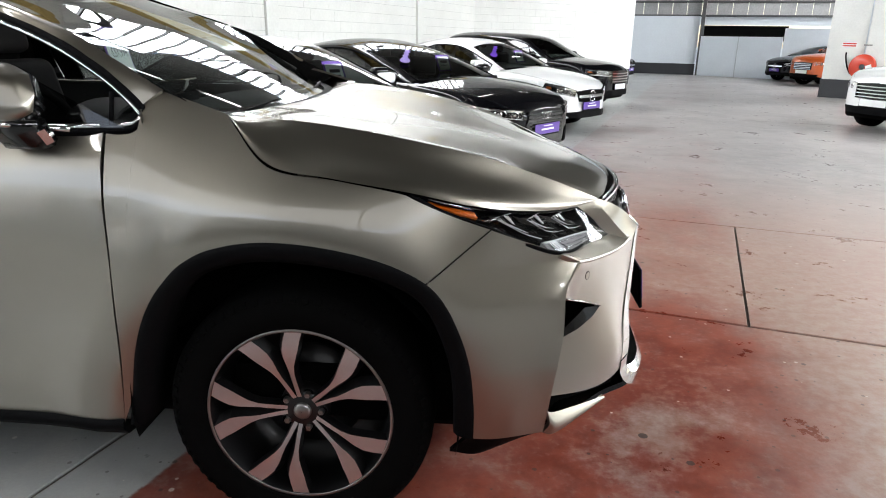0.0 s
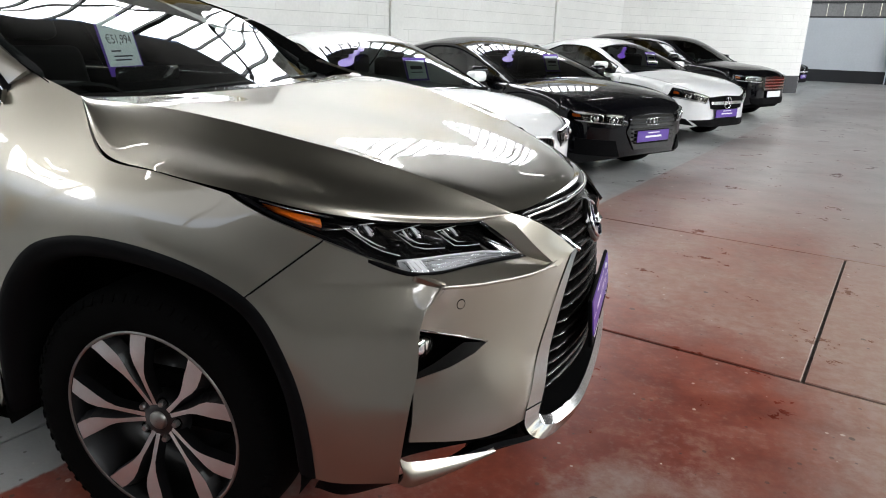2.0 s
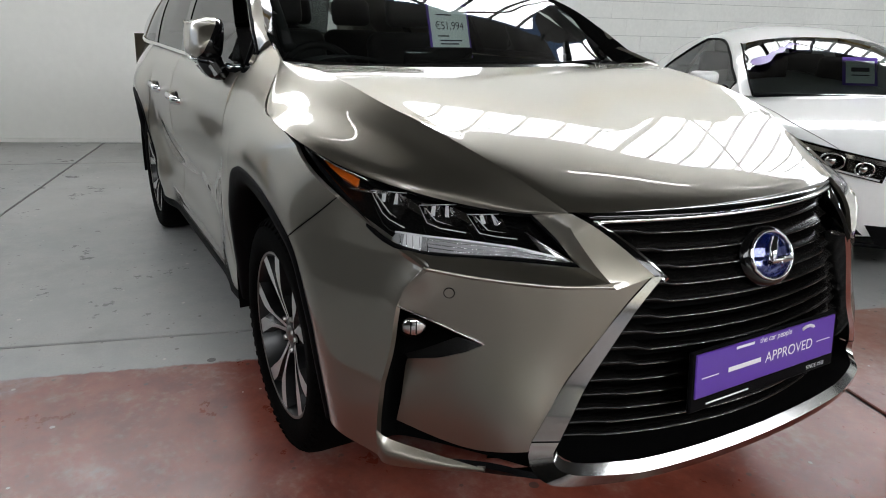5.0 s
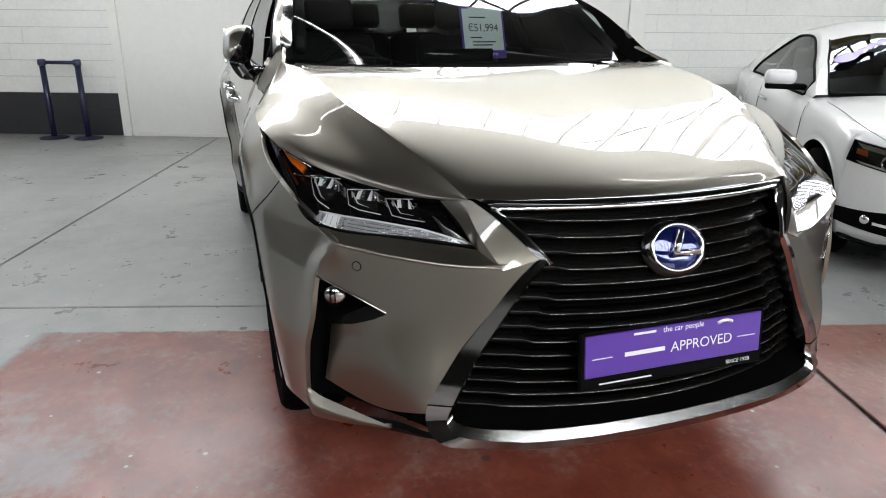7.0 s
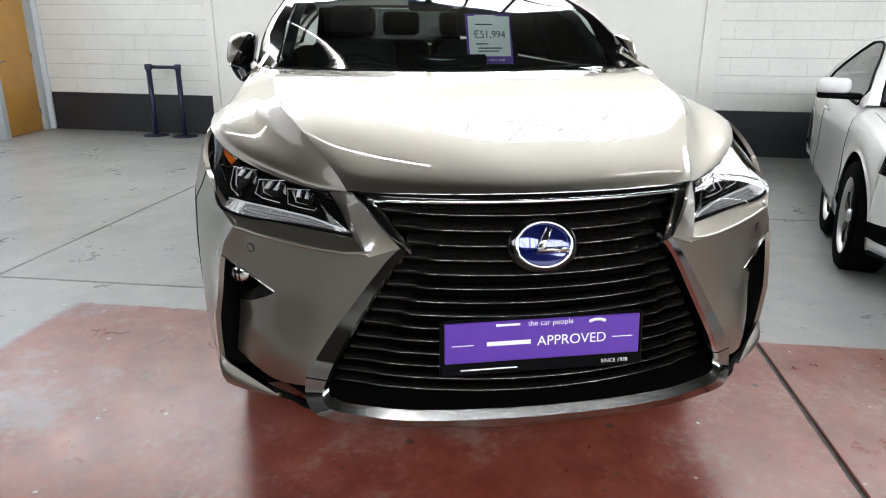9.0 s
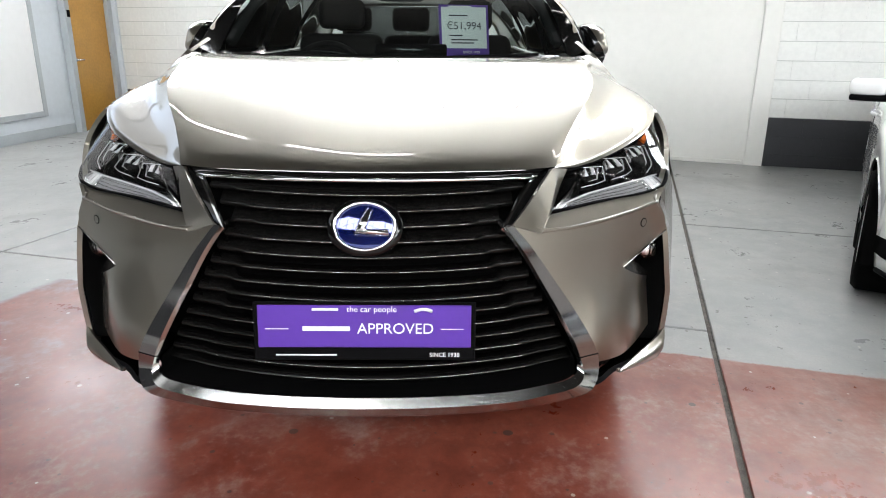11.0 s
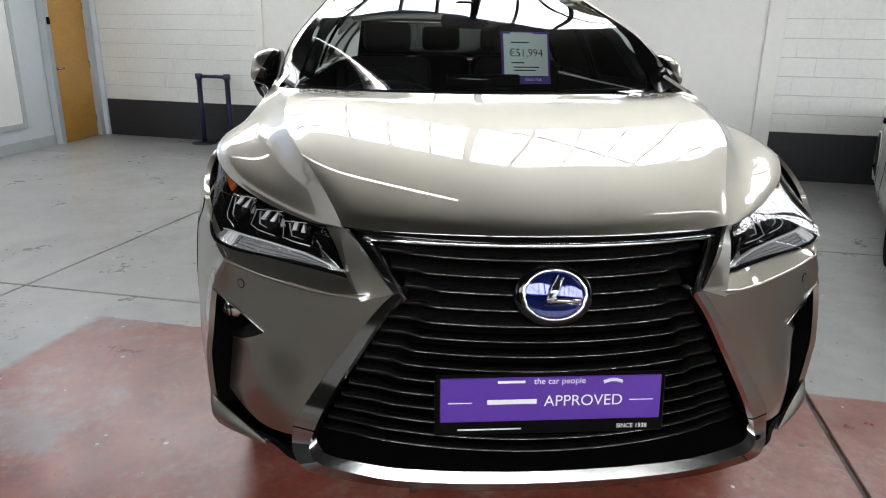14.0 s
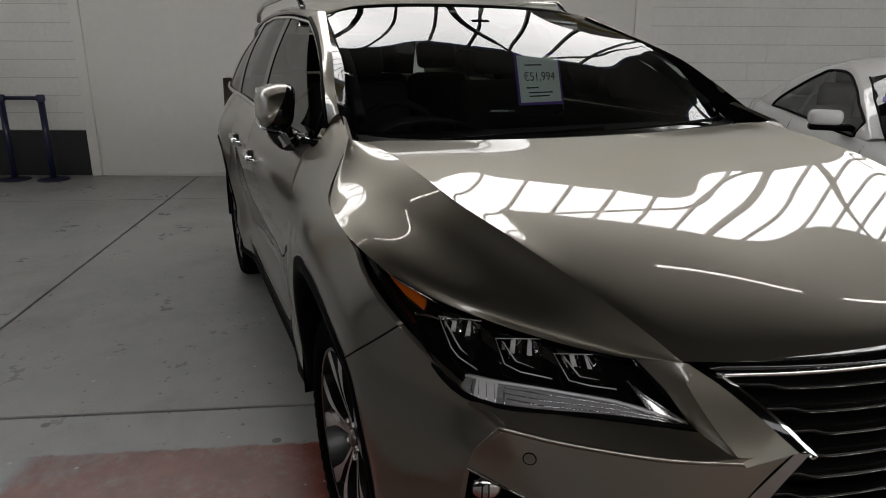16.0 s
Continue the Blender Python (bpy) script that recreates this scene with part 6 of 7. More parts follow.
# doors, sills, rear quarters
def belt_z(x):
    return float(np.interp(x, (-4.0, -3.3, -2.6, -1.6, -0.54), (1.28, 1.245, 1.212, 1.196, 1.188)))


def door(xa, xb, z0=0.345):
    n = 24
    xs = np.linspace(xa, xb, n)
    G = []
    for x in xs:
        row = []
        for z in np.linspace(belt_z(x) - 0.012, z0, 40):
            w = half_width(x, min(z, 1.1))
            if z > 1.06:
                w = half_width(x, 1.06) - 0.10 * ((z - 1.06) / 0.11) ** 1.5 * 0.55
            bow = 0.034 * math.sin(math.pi * min(1.0, max(0.0, (1.178 - z) / 0.843))) - 0.024 * (1.178 - z) / 0.843
            row.append((x + (bow * max(0.0, 1 - (xa - x) / 0.2) if xa > -1 else 0.0), w, z))
        G.append(row)
    obs = pair("door", np.array(G), M_PAINT)
    for d, s in zip(obs, (-1, 1)):
        hx = xb + 0.19 if xb > -2 else xb + 0.26
        part("door_handle", tube_bm([(hx + 0.11, s * (half_width(hx + 0.1, 1.0) - 0.005), 0.985), (hx + 0.08, s * (half_width(hx, 1.0) + 0.028), 0.992), (hx - 0.07, s * (half_width(hx, 1.0) + 0.028), 1.0), (hx - 0.10, s * (half_width(hx - 0.1, 1.0) - 0.005), 1.0)], 0.013, 8, ry=0.018), M_CHROME, d, "chrome pull handle")
        cup = bmesh.new()
        bmesh.ops.create_uvsphere(cup, u_segments=16, v_segments=8, radius=0.05, matrix=Matrix.Translation((hx, s * (half_width(hx, 0.99) - 0.004), 0.985)) @ Matrix.Diagonal((1.2, 0.12, 0.75, 1)))
        part("handle_cup", cup, M_BLACK, d)


door(-0.478, -1.62), door(-1.628, -2.30)
Q_TOP = [(-2.308, belt_z(-2.308) - 0.012), (-2.6, belt_z(-2.6) - 0.012), (-2.9, belt_z(-2.9) - 0.01), (-3.2, belt_z(-3.2)), (-3.5, 1.24), (-3.72, 1.20)]
Q_LOW = [(-2.312, 0.36), (-2.42, 0.80), (-2.79, 0.937), (-3.16, 0.83), (-3.31, 0.60), (-3.78, 0.42)]
pair("rear_quarter", flank(Q_TOP, Q_LOW, 50, 26), M_PAINT)
for s in (-1, 1):
    G = [[(x, half_width(x, 0.36) + dw, z) for z, dw in ((0.35, -0.01), (0.34, 0.006), (0.32, 0.008), (0.29, -0.02), (0.275, -0.12))] for x in np.linspace(-0.50, -2.30, 20)]
    part("sill", grid_bm(np.array(G), s), M_BLACK, ISM)
    part("belt_strip", tube_bm([(x, s * (half_width(x, 1.06) - 0.048), belt_z(x) - 0.004) for x in np.linspace(-0.56, -3.05, 20)], 0.008, 6, ry=0.011), M_CHROME, ISM)
tail = [[(-3.74 - 0.08 * math.sin(math.pi * f) + 0.22 * (abs(y) / 0.86) ** 4, y, 0.40 + 0.84 * f) for y in np.linspace(-0.86, 0.86, 20)] for f in np.linspace(0, 1, 10)]
part("tailgate", grid_bm(tail), M_PAINT, ISM)
part("floor_pan", box_bm((4.2, 1.55, 0.22), (-1.55, 0, 0.40), 0.03), M_VOID, ISM, smooth=False)

# glasshouse
SC_B = [(-0.150, 0, 1.190), (-0.163, 0.26, 1.190), (-0.205, 0.49, 1.192), (-0.264, 0.65, 1.198), (-0.320, 0.738, 1.206)]
SC_M = [(-0.632, 0, 1.419), (-0.640, 0.24, 1.420), (-0.655, 0.44, 1.424), (-0.668, 0.59, 1.434), (-0.680, 0.688, 1.446)]
SC_T = [(-1.195, 0, 1.650), (-1.196, 0.22, 1.647), (-1.198, 0.41, 1.638), (-1.196, 0.54, 1.624), (-1.190, 0.620, 1.608)]
G = across([SC_B, SC_M, SC_T], 30, 30)
G = np.array([[np.array(p) + np.array((0.5, 0, 0.86)) * 0.006 * math.sin(math.pi * j / (len(row) - 1)) * max(0.0, 1 - (p[1] / row_edge[j]) ** 2) for j, p in enumerate(row)] for row, row_edge in ((r, [abs(q[1]) + 1e-6 for q in G[-1]]) for r in G)])
screen = part("windscreen", grid_bm(np.concatenate([G[::-1] * np.array([1, -1, 1]), G[1:]])), M_GLASS, ISM, "raked windscreen reflecting the rooflights")
screen.visible_shadow = False
for nm, c, d, k in (("screen_edge", SC_B, 0.035, 1), ("screen_edge", SC_T, 0.03, -1)):
    P = track(c, 20)
    P = np.concatenate([P[::-1] * np.array([1, -1, 1]), P[1:]])
    part(nm, grid_bm([[(p[0] + 0.003, p[1], p[2] + 0.004), (p[0] - k * d, p[1] * 0.985, p[2] + k * d * 0.52 + 0.003)] for p in P]), M_GLOSS, ISM)
# pillars
PL_F = [(-0.338, 0.786, 1.284), (-0.385, 0.780, 1.312), (-0.468, 0.764, 1.357), (-0.672, 0.721, 1.454), (-1.165, 0.626, 1.609)]
PL_M = [(-0.350, 0.797, 1.274), (-0.398, 0.793, 1.302), (-0.482, 0.784, 1.346), (-0.667, 0.742, 1.446), (-1.175, 0.655, 1.610)]
PL_B = [(-0.386, 0.811, 1.246), (-0.420, 0.808, 1.278), (-0.488, 0.798, 1.332), (-0.660, 0.760, 1.428), (-1.20, 0.678, 1.585)]
PL_E = [(-0.300, 0.738, 1.203), (-0.400, 0.726, 1.260), (-0.515, 0.711, 1.338), (-0.680, 0.689, 1.446), (-1.188, 0.621, 1.609)]
pair("screen_seal", across([PL_E, [(-0.240, 0.788, 1.240)] + PL_F[1:]], 24, 6), M_GLOSS, depth=0.003)
pair("front_pillar", across([PL_F, PL_M, PL_B], 24, 10), M_PAINT)
R_E = [(-1.172, 0.628, 1.609), (-1.6, 0.628, 1.648), (-2.1, 0.63, 1.660), (-2.7, 0.61, 1.642), (-3.2, 0.58, 1.596), (-3.55, 0.55, 1.545)]
R_S = [(-1.205, 0.678, 1.590), (-1.6, 0.680, 1.622), (-2.1, 0.684, 1.632), (-2.7, 0.665, 1.616), (-3.2, 0.65, 1.570), (-3.55, 0.62, 1.52)]
R_I = [(-1.205, 0.42, 1.645), (-1.6, 0.42, 1.678), (-2.1, 0.42, 1.690), (-2.7, 0.41, 1.672), (-3.2, 0.40, 1.622), (-3.6, 0.38, 1.56)]
R_0 = [(-1.200, 0.0, 1.656), (-1.6, 0.0, 1.690), (-2.1, 0.0, 1.702), (-2.7, 0.0, 1.684), (-3.2, 0.0, 1.634), (-3.64, 0.0, 1.565)]
part("roof", thick(grid_bm(across([flip(R_S, -1), flip(R_E, -1), flip(R_I, -1), R_0, R_I, R_E, R_S], 40, 50)), 0.012), M_PAINT, ISM)
for s in (-1, 1):
    rail = part("roof_rail", tube_bm(flip([(-1.42, 0.668, 1.635), (-1.50, 0.670, 1.684), (-1.8, 0.674, 1.702), (-2.6, 0.662, 1.698), (-3.0, 0.642, 1.668), (-3.08, 0.636, 1.618)], s), 0.015, 8, ry=0.012), M_SATIN, ISM, "silver roof rail")

    def side(x, f):
        """A place on the side glass: f from the belt to the roof."""
        zt = float(np.interp(x, (-3.55, -3.2, -2.7, -2.1, -1.6, -1.2), (1.50, 1.548, 1.596, 1.612, 1.60, 1.568)))
        zb = belt_z(x)
        wb2, wt = half_width(x, 1.06) - 0.062, float(np.interp(x, (-3.5, -2.1, -1.2), (0.61, 0.677, 0.672)))
        return np.array((x, (wb2 + (wt - wb2) * f + 0.02 * math.sin(math.pi * f)) * s, zb + (zt - zb) * f))

    def pane(nm, quad, material):
        (a0, a1), (b0, b1) = quad
        G = []
        for h in np.linspace(0, 1, 10):
            G.append([])
            for f in np.linspace(0, 1, 14):
                xb, xt = a0 + (a1 - a0) * h, b0 + (b1 - b0) * h
                x = xb + (xt - xb) * f
                p = side(x, f)
                if nm == "front_side_window" and h < 0.5:
                    lim = np.interp(p[0], (-1.22, -0.97, -0.73, -0.614, -0.533, -0.471, -0.403), (1.56, 1.497, 1.42, 1.373, 1.328, 1.287, 1.215))
                    p[2] = min(p[2], lim)
                G[-1].append(tuple(p))
        part(nm, grid_bm(np.array(G)), material, ISM)
    pane("front_side_window", ((-0.42, -1.55), (-1.24, -1.66)), M_TINT)
    pane("rear_side_window", ((-1.66, -2.42), (-1.76, -2.62)), M_TINT)
    pane("quarter_window", ((-2.50, -2.98), (-2.70, -3.28)), M_TINT)
    for a, b, wd in ((-1.55, -1.66, 0.1), (-2.42, -2.62, 0.08)):
        part("door_pillar", thick(grid_bm(np.array([[side(a + (b - a) * f - wd * h, f) * np.array((1, 1, 1)) + np.array((0, 0.004 * s, 0)) for f in np.linspace(0, 1, 10)] for h in (0, 0.5, 1)])), 0.012), M_GLOSS, ISM)
    part("rear_pillar", thick(grid_bm(np.array([[side(xb + (xt - xb) * f, f) + np.array((0, 0.006 * s, 0)) for f in np.linspace(0, 1, 12)] for xb, xt in ((-2.98, -3.26), (-3.3, -3.42), (-3.7, -3.60))])), 0.014), M_PAINT, ISM)
    top = [tuple(side(x, 1.0) + np.array((0, 0.006 * s, 0))) for x in np.linspace(-1.26, -3.2, 16)]
    front = [tuple(np.array((x, w * s, z)) + np.array((0, 0.004 * s, 0))) for x, w, z in track([(-0.392, 0.808, 1.206), (-0.403, 0.806, 1.234), (-0.471, 0.796, 1.295), (-0.533, 0.785, 1.336), (-0.614, 0.768, 1.381), (-0.73, 0.744, 1.428), (-0.97, 0.706, 1.505), (-1.22, 0.676, 1.568)], 24)]
    foot = [(-0.66, s * 0.868, 1.188), (-0.52, s * 0.852, 1.190), (-0.448, s * 0.834, 1.192), (-0.414, s * 0.822, 1.196), (-0.397, s * 0.815, 1.208)]
    part("window_bright", tube_bm(foot + front[1:] + top, 0.007, 6), M_CHROME, ISM, "bright strip round the side windows")
    around = [(x + 0.012 * max(0.0, 1 - (x + 0.397) / -0.03), y + 0.001 * s, z - 0.013 * min(1.0, (x + 0.39) / -0.02)) for x, y, z in foot]
    part("window_seal", tube_bm(around + [(p[0] + 0.006, p[1] - 0.004 * s, p[2] + 0.014) for p in front[1:]], 0.012, 6), M_BLACK, ISM)
    part("division_bar", tube_bm([(-0.464, s * 0.838, 1.192), (-0.470, s * 0.803, 1.276)], 0.007, 6), M_BLACK, ISM)
    # folded door mirror: bright cap with squared edges, black inner face, chrome-edged foot
    G = []
    for f in np.linspace(0, 1, 22):
        r = 0.55 + 0.45 * math.sin(math.pi / 2 * min(1.0, f / 0.42)) if 0 < f < 1 else 0.0
        r *= 1.0 if f < 0.88 else 0.90 + 0.10 * math.sqrt(max(0.0, 1 - ((f - 0.88) / 0.12) ** 2))
        xx = -0.603 - 0.20 * f
        ring = []
        for h in np.linspace(0, 2 * math.pi, 41)[:-1]:
            cy, cz = math.copysign(abs(math.cos(h)) ** 0.42, math.cos(h)), math.copysign(abs(math.sin(h)) ** 0.48, math.sin(h))
            taper = 1.0 - 0.16 * max(0.0, cy) * (1 - cz) / 2
            ring.append((xx - 0.026 * cz * r, s * (0.922 + 0.064 * r * cy * taper - 0.014 * cz * r), 1.278 + 0.074 * r * cz - 0.016 * max(0.0, cy) * r * cz))
        G.append(ring)
    bm = grid_bm(np.array(G), closed_v=True)
    for fc in bm.faces:
        c = fc.calc_center_median()
        fc.material_index = 1 if s * c.y < 0.922 - 0.50 * (c.z - 1.275) and c.x > -0.79 else 0
    mir = part("door_mirror", bm, [M_PAINT, M_GLOSS], ISM, "champagne door mirror folded in on a chrome-edged foot")
    part("mirror_glass", box_bm((0.004, 0.105, 0.12), (-0.806, s * 0.922, 1.278), 0.0015), M_CHROME, mir, smooth=False)
    part("indicator", tube_bm([(-0.77, s * 0.976, 1.222), (-0.69, s * 0.974, 1.207), (-0.630, s * 0.945, 1.202)], 0.008, 6), M_CHROME, mir)
    bm = bmesh.new()
    rows = [[bm.verts.new((x + dx, s * (w + dw), z)) for dx, dw in ((0.055, -0.04), (0.055, 0.04), (-0.055, 0.045), (-0.055, -0.04))] for x, w, z in ((-0.665, 0.925, 1.222), (-0.660, 0.918, 1.190), (-0.650, 0.893, 1.150), (-0.655, 0.875, 1.136))]
    for a, b in zip(rows, rows[1:]):
        for k in range(4):
            bm.faces.new((a[k], a[(k + 1) % 4], b[(k + 1) % 4], b[k]))
    bm.faces.new(rows[0]), bm.faces.new(rows[-1])
    bmesh.ops.recalc_face_normals(bm, faces=bm.faces)
    bmesh.ops.bevel(bm, geom=bm.edges[:], offset=0.007, segments=2, affect="EDGES")
    part("mirror_foot", bm, M_GLOSS, mir)
    part("foot_edge", tube_bm([(-0.598, s * 0.925, 1.192), (-0.588, s * 0.905, 1.158)], 0.013, 4, ry=0.017), M_CHROME, mir, smooth=False)
G = [[(-3.55 - 0.22 * f + 0.10 * (abs(y) / 0.6) ** 3, y * (1 + 0.08 * f), 1.545 - 0.30 * f) for y in np.linspace(-0.6, 0.6, 16)] for f in np.linspace(0, 1, 8)]
part("rear_window", grid_bm(G), M_TINT, ISM)
# wipers
for pts in ([(-0.205, -0.55, 1.203), (-0.215, -0.1, 1.212), (-0.225, 0.10, 1.216)], [(-0.205, 0.05, 1.203), (-0.225, 0.35, 1.212), (-0.262, 0.60, 1.222)]):
    part("wiper", tube_bm(pts, 0.0065, 6), M_BLACK, ISM)
# slim cowl strip along the foot of the windscreen
G = [[(p[0] + dx, p[1], p[2] + dz) for p in np.concatenate([track(SC_B, 20)[::-1] * np.array([1, -1, 1]), track(SC_B, 20)[1:]])] for dx, dz in ((0.034, 0.004), (0.012, 0.007), (-0.012, 0.012))]
part("cowl_strip", grid_bm(G), M_BLACK, ISM)

# cabin
part("dashboard", thick(grid_bm([[(x, y, z) for y in np.linspace(-0.70, 0.70, 12)] for x, z in ((-0.24, 1.165), (-0.45, 1.16), (-0.62, 1.175), (-0.74, 1.16), (-0.82, 1.08), (-0.84, 0.85))]), 0.02), M_CABIN, ISM)
part("instrument_hood", thick(grid_bm([[(-0.60 - 0.16 * f, -0.38 + 0.20 * math.cos(a), 1.165 + 0.055 * math.sin(a)) for a in np.linspace(0, math.pi, 14)] for f in (0, 0.5, 1)]), 0.01), M_CABIN, ISM)
part("centre_screen", box_bm((0.02, 0.34, 0.11), (-0.69, 0.06, 1.20), 0.008), M_GLOSS, ISM)
wheel = part("steering_wheel", tube_bm([(0.185 * math.cos(a), 0, 0.185 * math.sin(a)) for a in np.linspace(0, 2 * math.pi, 33)[:-1]], 0.017, 8, None, True), M_LEATHER, ISM)
wheel.matrix_basis = pose(-0.95, -0.38, 1.08, 0, 0, -90) @ pose(0, 0, 0, 22, 0, 0)
part("wheel_hub", box_bm((0.15, 0.04, 0.12), (0, 0.02, -0.01), 0.03, seg=2), M_LEATHER, wheel)
for x, y, n in ((-1.55, -0.38, 1), (-1.55, 0.38, 1), (-2.50, -0.42, 0), (-2.50, 0.0, 0), (-2.50, 0.42, 0)):
    seat = part("seat", box_bm((0.16, 0.50 if n else 0.40, 0.66), (0, 0, 0), 0.06, seg=3), M_LEATHER, ISM)
    seat.matrix_basis = pose(x, y, 0.98, 0, -14, 0)
    part("headrest", box_bm((0.09, 0.27, 0.17), (0.03, 0, 0.44), 0.04, seg=3), M_LEATHER, seat)
    part("cushion", box_bm((0.50, 0.50 if n else 0.40, 0.16), (0.25, 0, -0.30), 0.05, seg=2), M_LEATHER, seat)
im = part("rear_view_mirror", box_bm((0.03, 0.23, 0.065), (-1.01, 0.0, 1.49), 0.018, seg=2), M_BLACK, ISM)
part("sensor_pod", box_bm((0.12, 0.10, 0.05), (-1.06, 0.0, 1.560), 0.018, None, seg=2), M_BLACK, im)
part("headlining", grid_bm([[(x, y, 1.615 - 0.04 * (y / 0.6) ** 2 + 0.02 * (1 - abs(x + 2.2))) for y in np.linspace(-0.58, 0.58, 8)] for x in np.linspace(-1.22, -3.3, 10)]), M_CABIN, ISM)
for s in (-1, 1):
    part("door_card", box_bm((2.6, 0.03, 0.62), (-1.75, s * 0.80, 0.88), 0.01), M_CABIN, ISM, smooth=False)
    part("pillar_trim", tube_bm(flip([(-0.41, 0.70, 1.26), (-0.69, 0.665, 1.42), (-1.17, 0.60, 1.58)], s), 0.024, 6), M_CABIN, ISM)
# price card hung behind the windscreen
card = thing("price_card", "purple-edged price card hung behind the windscreen", "price card", pose(-1.06, 0.325, 1.325, 0, -14, 10))
part("card_back", box_bm((0.004, 0.262, 0.262), (0, 0, -0.004)), M_PURPLE, card, smooth=False)
part("card_face", box_bm((0.002, 0.238, 0.210), (0.0032, 0, 0.010)), M_PAPER, card, smooth=False)
CX = pose(0.0048, 0, 0, 90, 0, 90)
part("price_lettering", text_bm("€51,994", 0.055, Matrix.Translation((0, 0, 0.018)) @ CX), M_INK, card, smooth=False)
part("card_lettering", text_bm("SINCE 1938", 0.018, Matrix.Translation((-0.0008, 0.035, -0.116)) @ CX), M_WHITE, card, smooth=False)
for z, wd, y in ((0.072, 0.10, -0.03), (-0.03, 0.07, -0.045), (-0.052, 0.14, 0.0), (-0.068, 0.12, -0.01)):
    part("print_bar", box_bm((0.001, wd, 0.006), (0.0046, y, z)), M_INK, card, smooth=False)
part("name_bar", box_bm((0.001, 0.12, 0.014), (0.0028, -0.02, 0.115)), M_WHITE, card, smooth=False)
part("hanger", tube_bm([(0, 0, 0.13), (-0.03, 0.02, 0.30)], 0.002, 4), M_BLACK, card)


# ---- fittings of the hall ----
SW = Matrix((((S1 - PA).normalized().x, -(S1 - PA).normalized().y, 0, PA.x), ((S1 - PA).normalized().y, (S1 - PA).normalized().x, 0, PA.y), (0, 0, 1, 0), (0, 0, 0, 1)))
door_1 = thing("door_1", "orange oak veneered door in a grey frame, closed", "door", SW, kind="structure")
part("leaf", box_bm((0.84, 0.044, 2.02), (0.61, 0.024, 1.018), 0.003), M_DOOR, door_1, smooth=False)
for x, w in ((0.14, 0.10), (1.085, 0.10)):
    part("jamb", box_bm((w, 0.10, 2.12), (x, 0.052, 1.06), 0.006), M_FRAME, door_1, smooth=False)
part("head", box_bm((1.045, 0.10, 0.09), (0.6125, 0.052, 2.085), 0.006), M_FRAME, door_1, smooth=False)
hd = part("door_handle", tube_bm([(0.97, 0.05, 0.965), (0.97, 0.095, 0.965), (0.86, 0.095, 0.965)], 0.010, 8), M_SATIN, door_1)
part("rose", lathe_bm([(0.001, 0.012), (0.026, 0.01), (0.026, 0)], 20), M_SATIN, hd).matrix_basis = pose(0.97, 0.047, 0.965)
# near-black strip painted in for the shade under the leaf
part("shadow_gap", box_bm((0.84, 0.02, 0.012), (0.61, 0.016, 0.007)), M_VOID, door_1, smooth=False)
for z in (0.25, 1.0, 1.78):
    part("hinge", tube_bm([(0.195, 0.052, z - 0.05), (0.195, 0.052, z + 0.05)], 0.008, 6), M_SATIN, door_1)
ksw = thing("door_switch", "small dark door release on the grey frame", "switch", SW @ pose(1.085, 0.102, 1.56))
part("body", box_bm((0.05, 0.02, 0.09), (0, 0.011, 0), 0.006), M_BLACK, ksw, smooth=False)
pier = part("trim", box_bm((0.09, 0.16, EAVES), (0.045, 0.082, EAVES / 2 + 0.001), 0.01), M_PALE, smooth=False)
pier.matrix_world = SW
tagged(pier, "pale corner casing beside the oak door", "trim", kind="structure")
bd = thing("framed_board", "large blank white board in a flat grey frame", "board", SW @ pose(1.66, 0.0, 0.28), kind="structure")
part("panel", box_bm((2.8, 0.02, 1.9), (1.4, 0.013, 0.95), 0.003), M_WHITE, bd, smooth=False)
for x in (0.035, 2.765):
    part("frame_side", box_bm((0.07, 0.034, 1.9), (x, 0.020, 0.95), 0.005), M_FRAME, bd, smooth=False)
for z in (0.035, 1.865):
    part("frame_rail", box_bm((2.66, 0.034, 0.07), (1.4, 0.020, z), 0.005), M_FRAME, bd, smooth=False)
sk = part("baseboard", box_bm((3.5, 0.022, 0.13), (1.14 + 1.75, 0.012, 0.066), 0.004), M_FRAME, smooth=False)
sk.matrix_world = SW
tagged(sk, "pale grey skirting along the plaster wall", "baseboard", kind="structure")


def barrier(x, y):
    b = thing("barrier_post", "navy retractable belt barrier post on a round base", "barrier post", pose(x, y, 0), "barrier posts by the wall")
    part("base", lathe_bm([(0.001, 0.030), (0.05, 0.028), (0.155, 0.014), (0.165, 0.006), (0.165, 0.0005), (0.001, 0.0005)], 36), M_NAVY, b).matrix_basis = pose(0, 0, 0, 90)
    part("post", tube_bm([(0, 0, 0.02), (0, 0, 0.86)], 0.034, 20), M_NAVY, b)
    part("head", box_bm((0.085, 0.085, 0.075), (0, 0, 0.895), 0.015, seg=2), M_NAVY, b)
    return b


b1, b2 = barrier(-6.99, -2.90), barrier(-6.83, -2.50)
belt = part("belt", tube_bm([(-6.975, -2.862, 0.895), (-6.845, -2.538, 0.895)], 0.002, 6, ry=0.024), M_NAVY, b1, "navy webbing belt")
belt.matrix_world = Matrix.Identity(4)

# hoarding at the far end
HD = along(E1 + Vector((0.05, -0.3)), E1 + Vector((2.6, -2.4)))
hoard = thing("hoarding", "plain pale board hoarding in three panels", "hoarding", HD, kind="structure")
for k, (w, h) in enumerate(((1.62, 1.66), (1.75, 1.66), (2.6, 2.0))):
    x = (0.0, 1.66, 3.45)[k]
    part("panel", box_bm((w, 0.05, h), (x + w / 2, 0, h / 2 + 0.002), 0.006), M_PALE, hoard, smooth=False)
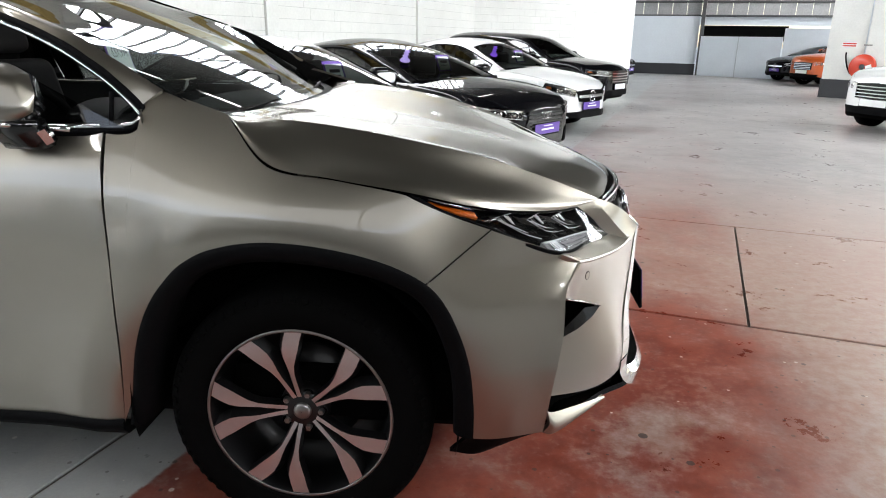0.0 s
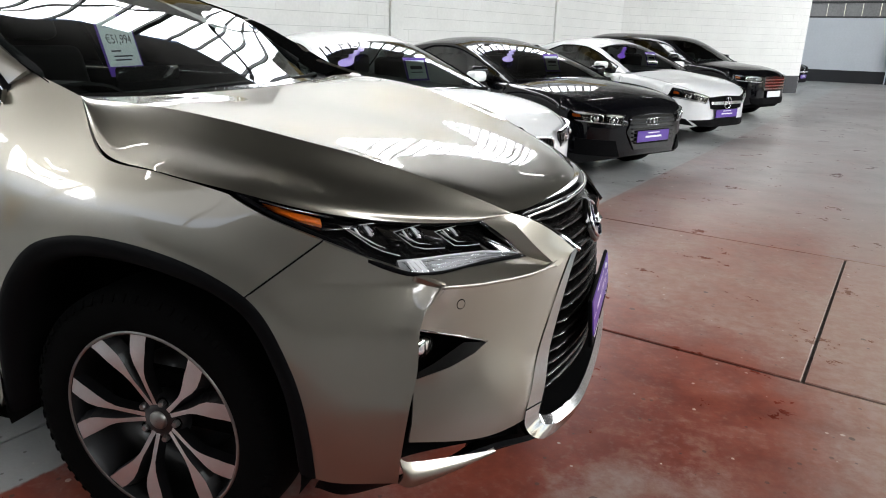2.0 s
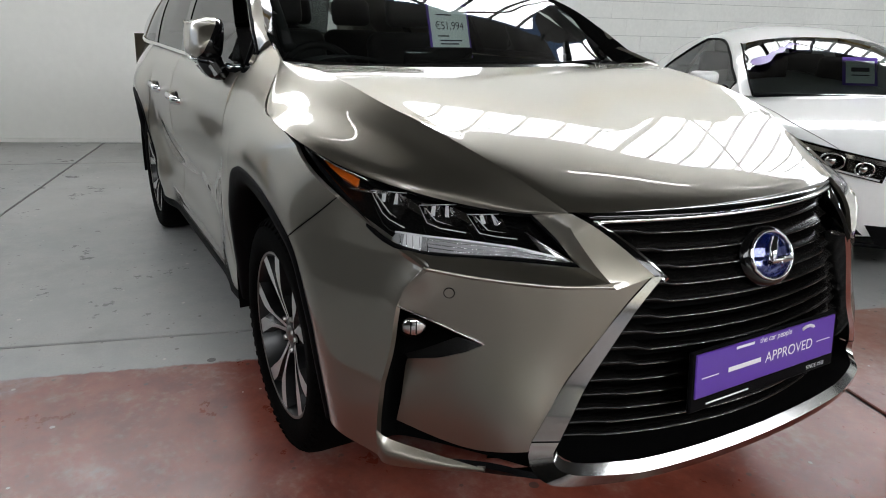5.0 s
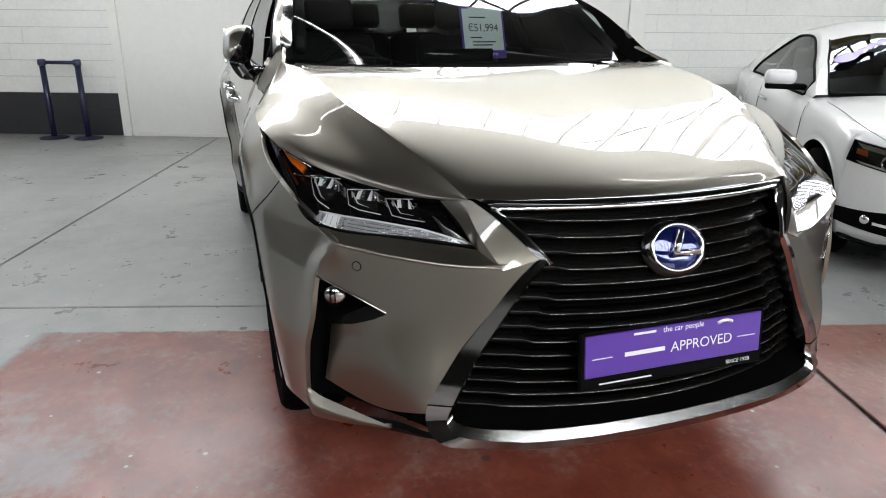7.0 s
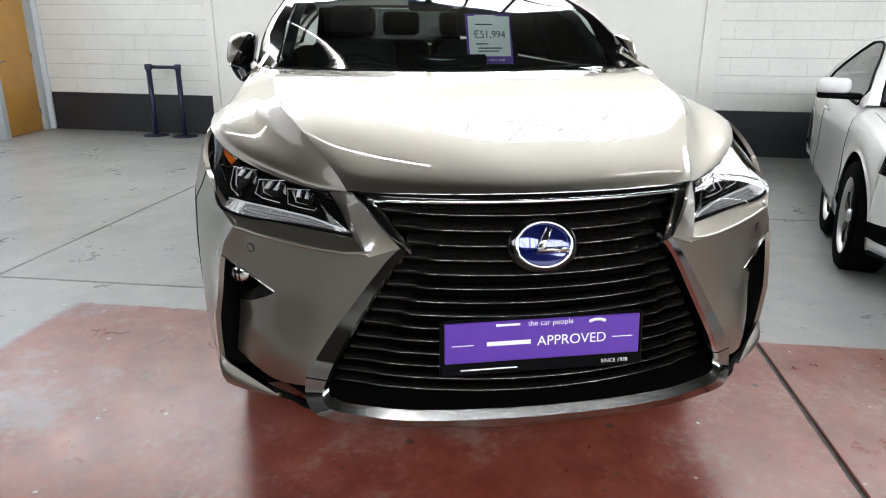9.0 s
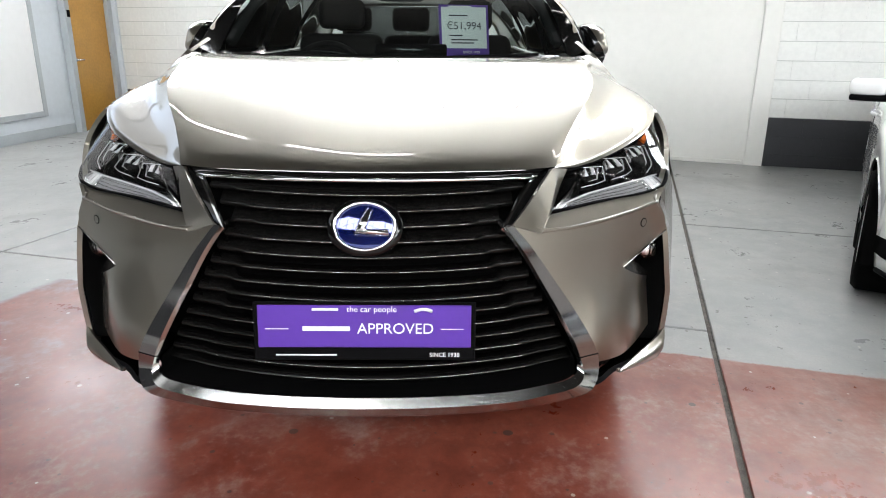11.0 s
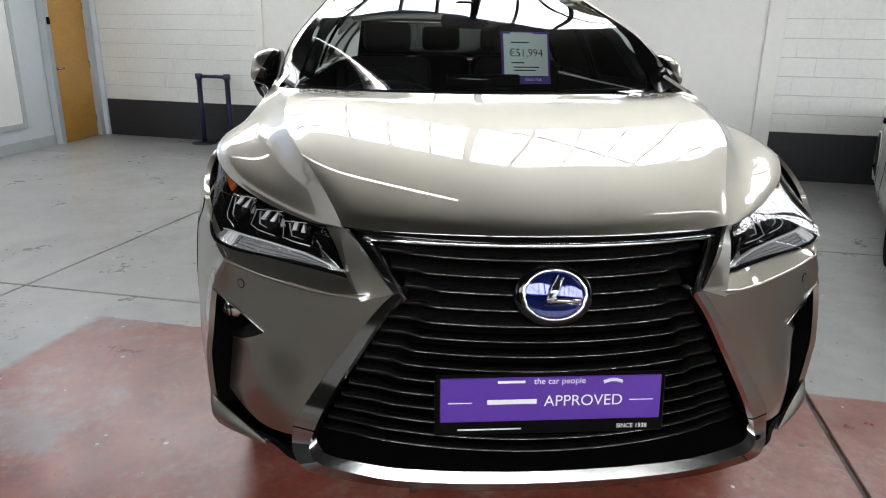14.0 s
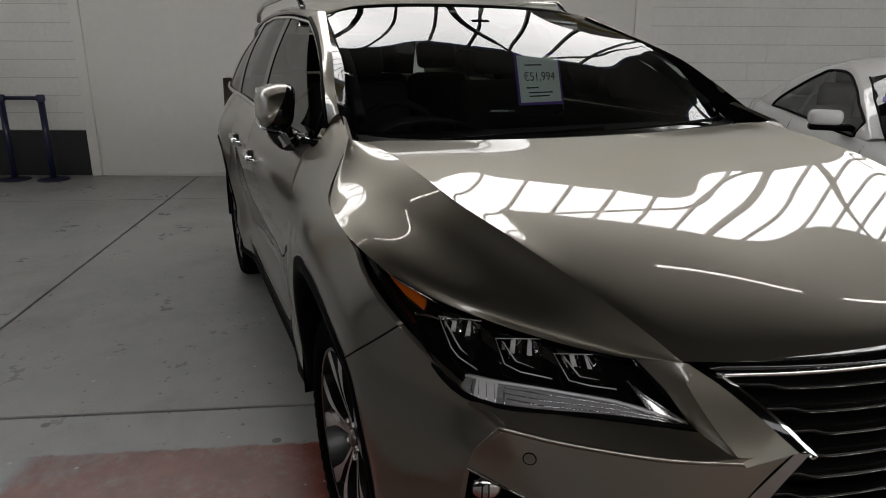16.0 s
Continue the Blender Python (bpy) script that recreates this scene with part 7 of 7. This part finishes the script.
part("joint_strip", box_bm((0.04, 0.07, 1.66), (1.64, 0, 0.832), 0.004), M_FRAME, hoard, smooth=False)

# white pier with the hose reel
W9 = along(Vector((9.68, 17.53)), Vector((11.6, 15.85)))
pier_n = 3.4
pw = part("wall_12", box_bm((pier_n, 0.5, RIDGE), (pier_n / 2, 0.25, RIDGE / 2)), M_BLOCK, smooth=False)
pw.matrix_world = W9
tagged(pw, "white painted pier carrying a fire hose reel", "wall", kind="structure")
pb = part("trim", box_bm((pier_n + 0.04, 0.54, 0.50), (pier_n / 2, 0.25, 0.251), 0.004), M_BAND, smooth=False)
pb.matrix_world = W9
tagged(pb, "charcoal band round the foot of the white pier", "trim", kind="structure")
reel = thing("hose_reel", "red fire hose reel on the white pier", "fire hose reel", W9 @ pose(0.98, -0.09, 0.86))
part("disc", lathe_bm([(0.05, -0.06), (0.10, -0.07), (0.30, -0.06), (0.325, -0.04), (0.325, 0.03), (0.28, 0.04), (0.05, 0.04)], 40), M_HOSE_RED, reel)
part("hub", lathe_bm([(0.001, -0.09), (0.07, -0.085), (0.075, -0.05)], 24), M_BEAM, reel)
part("tag", box_bm((0.14, 0.004, 0.12), (0.15, -0.082, -0.06), 0, Matrix.Rotation(radians(-20), 4, "Y")), M_WHITE, reel, smooth=False)
part("hose", tube_bm(spline([(-0.26, -0.02, -0.20), (-0.37, -0.02, 0.0), (-0.44, -0.02, 0.25), (-0.45, 0.0, 0.36)], 12), 0.02, 8), M_BLACK, reel)
part("bracket", box_bm((0.10, 0.09, 0.12), (0, 0.045, 0), 0.01), M_BEAM, reel, smooth=False)
pipe = thing("water_pipe", "pale supply pipe with a valve on the pier", "pipe", W9 @ pose(0.95, -0.03, 0))
part("pipe", tube_bm([(0, 0, 1.2), (0, 0, 4.6)], 0.018, 8), M_PALE, pipe)
part("valve", tube_bm([(-0.04, -0.02, 1.42), (0.16, -0.02, 1.42)], 0.016, 6), M_STEEL, pipe)
sg = thing("safety_sign", "small red and white safety sign on the pier", "sign", W9 @ pose(0.55, -0.006, 1.42))
part("face", box_bm((0.36, 0.008, 0.12), (0, 0, 0)), M_WHITE, sg, smooth=False)
for z in (0.03, -0.028):
    part("bar", box_bm((0.33, 0.004, 0.034), (0, -0.006, z)), M_HOSE_RED, sg, smooth=False)
for x in (1.75, 2.05):
    so = thing("wall_socket", "small grey wall fitting on the pier", "socket", W9 @ pose(x, -0.012, 1.0), "wall fittings on the pier")
    part("box", box_bm((0.07, 0.024, 0.12), (0, 0, 0), 0.005), M_FRAME, so, smooth=False)


# ---- blocks of the long wall ----
def block_mesh(w, h, material):
    bm = box_bm((w - 0.0016, 0.03, h - 0.007), (0, 0, 0), 0.0022)
    me = bpy.data.meshes.new("block")
    bm.to_mesh(me)
    bm.free()
    me.materials.append(material)
    return me


def block_wall(wall, length, z_top, skip=(), limit=300):
    """Lays proud blocks over a wall's room face in stretcher bond."""
    shared, made = {}, 0
    rest = bmesh.new()
    z, k = BAND - 2 * COURSE - COURSE, 0
    while z < z_top:
        z0, z1 = max(z, 0.003), z + COURSE
        material = M_BAND if z1 <= BAND + 0.01 else M_BLOCK
        x = -BLOCK / 2 if k % 2 else 0.0
        while x < length:
            a, b = max(x, 0.0), min(x + BLOCK, length)
            if b - a > 0.03 and z1 - z0 > 0.03:
                c = ((a + b) / 2, 0.0105 + random.uniform(-0.0012, 0.0012), (z0 + z1) / 2)
                if made < limit and z1 < 2.35:
                    key = (round(b - a, 3), round(z1 - z0, 3), material.name)
                    if key not in shared:
                        shared[key] = block_mesh(b - a, z1 - z0, material)
                    o = new("block", shared[key])
                    o.parent = wall
                    o.matrix_basis = pose(*c)
                    made += 1
                else:
                    box_bm((b - a - 0.0016, 0.03, z1 - z0 - 0.007), c, bm=rest)
            x += BLOCK
        z, k = z + COURSE, k + 1
    if rest.faces:
        tagged(part("block_courses", rest, M_BLOCK, wall, smooth=False), kind="stuff")
    else:
        rest.free()


block_wall(wall_1, (PB - PA).length - 0.06, SILL - 0.05)
block_wall(wall_3, (K1 - PC).length, SILL - 0.05)
block_wall(wall_4, (K2 - K1).length, 3.0)
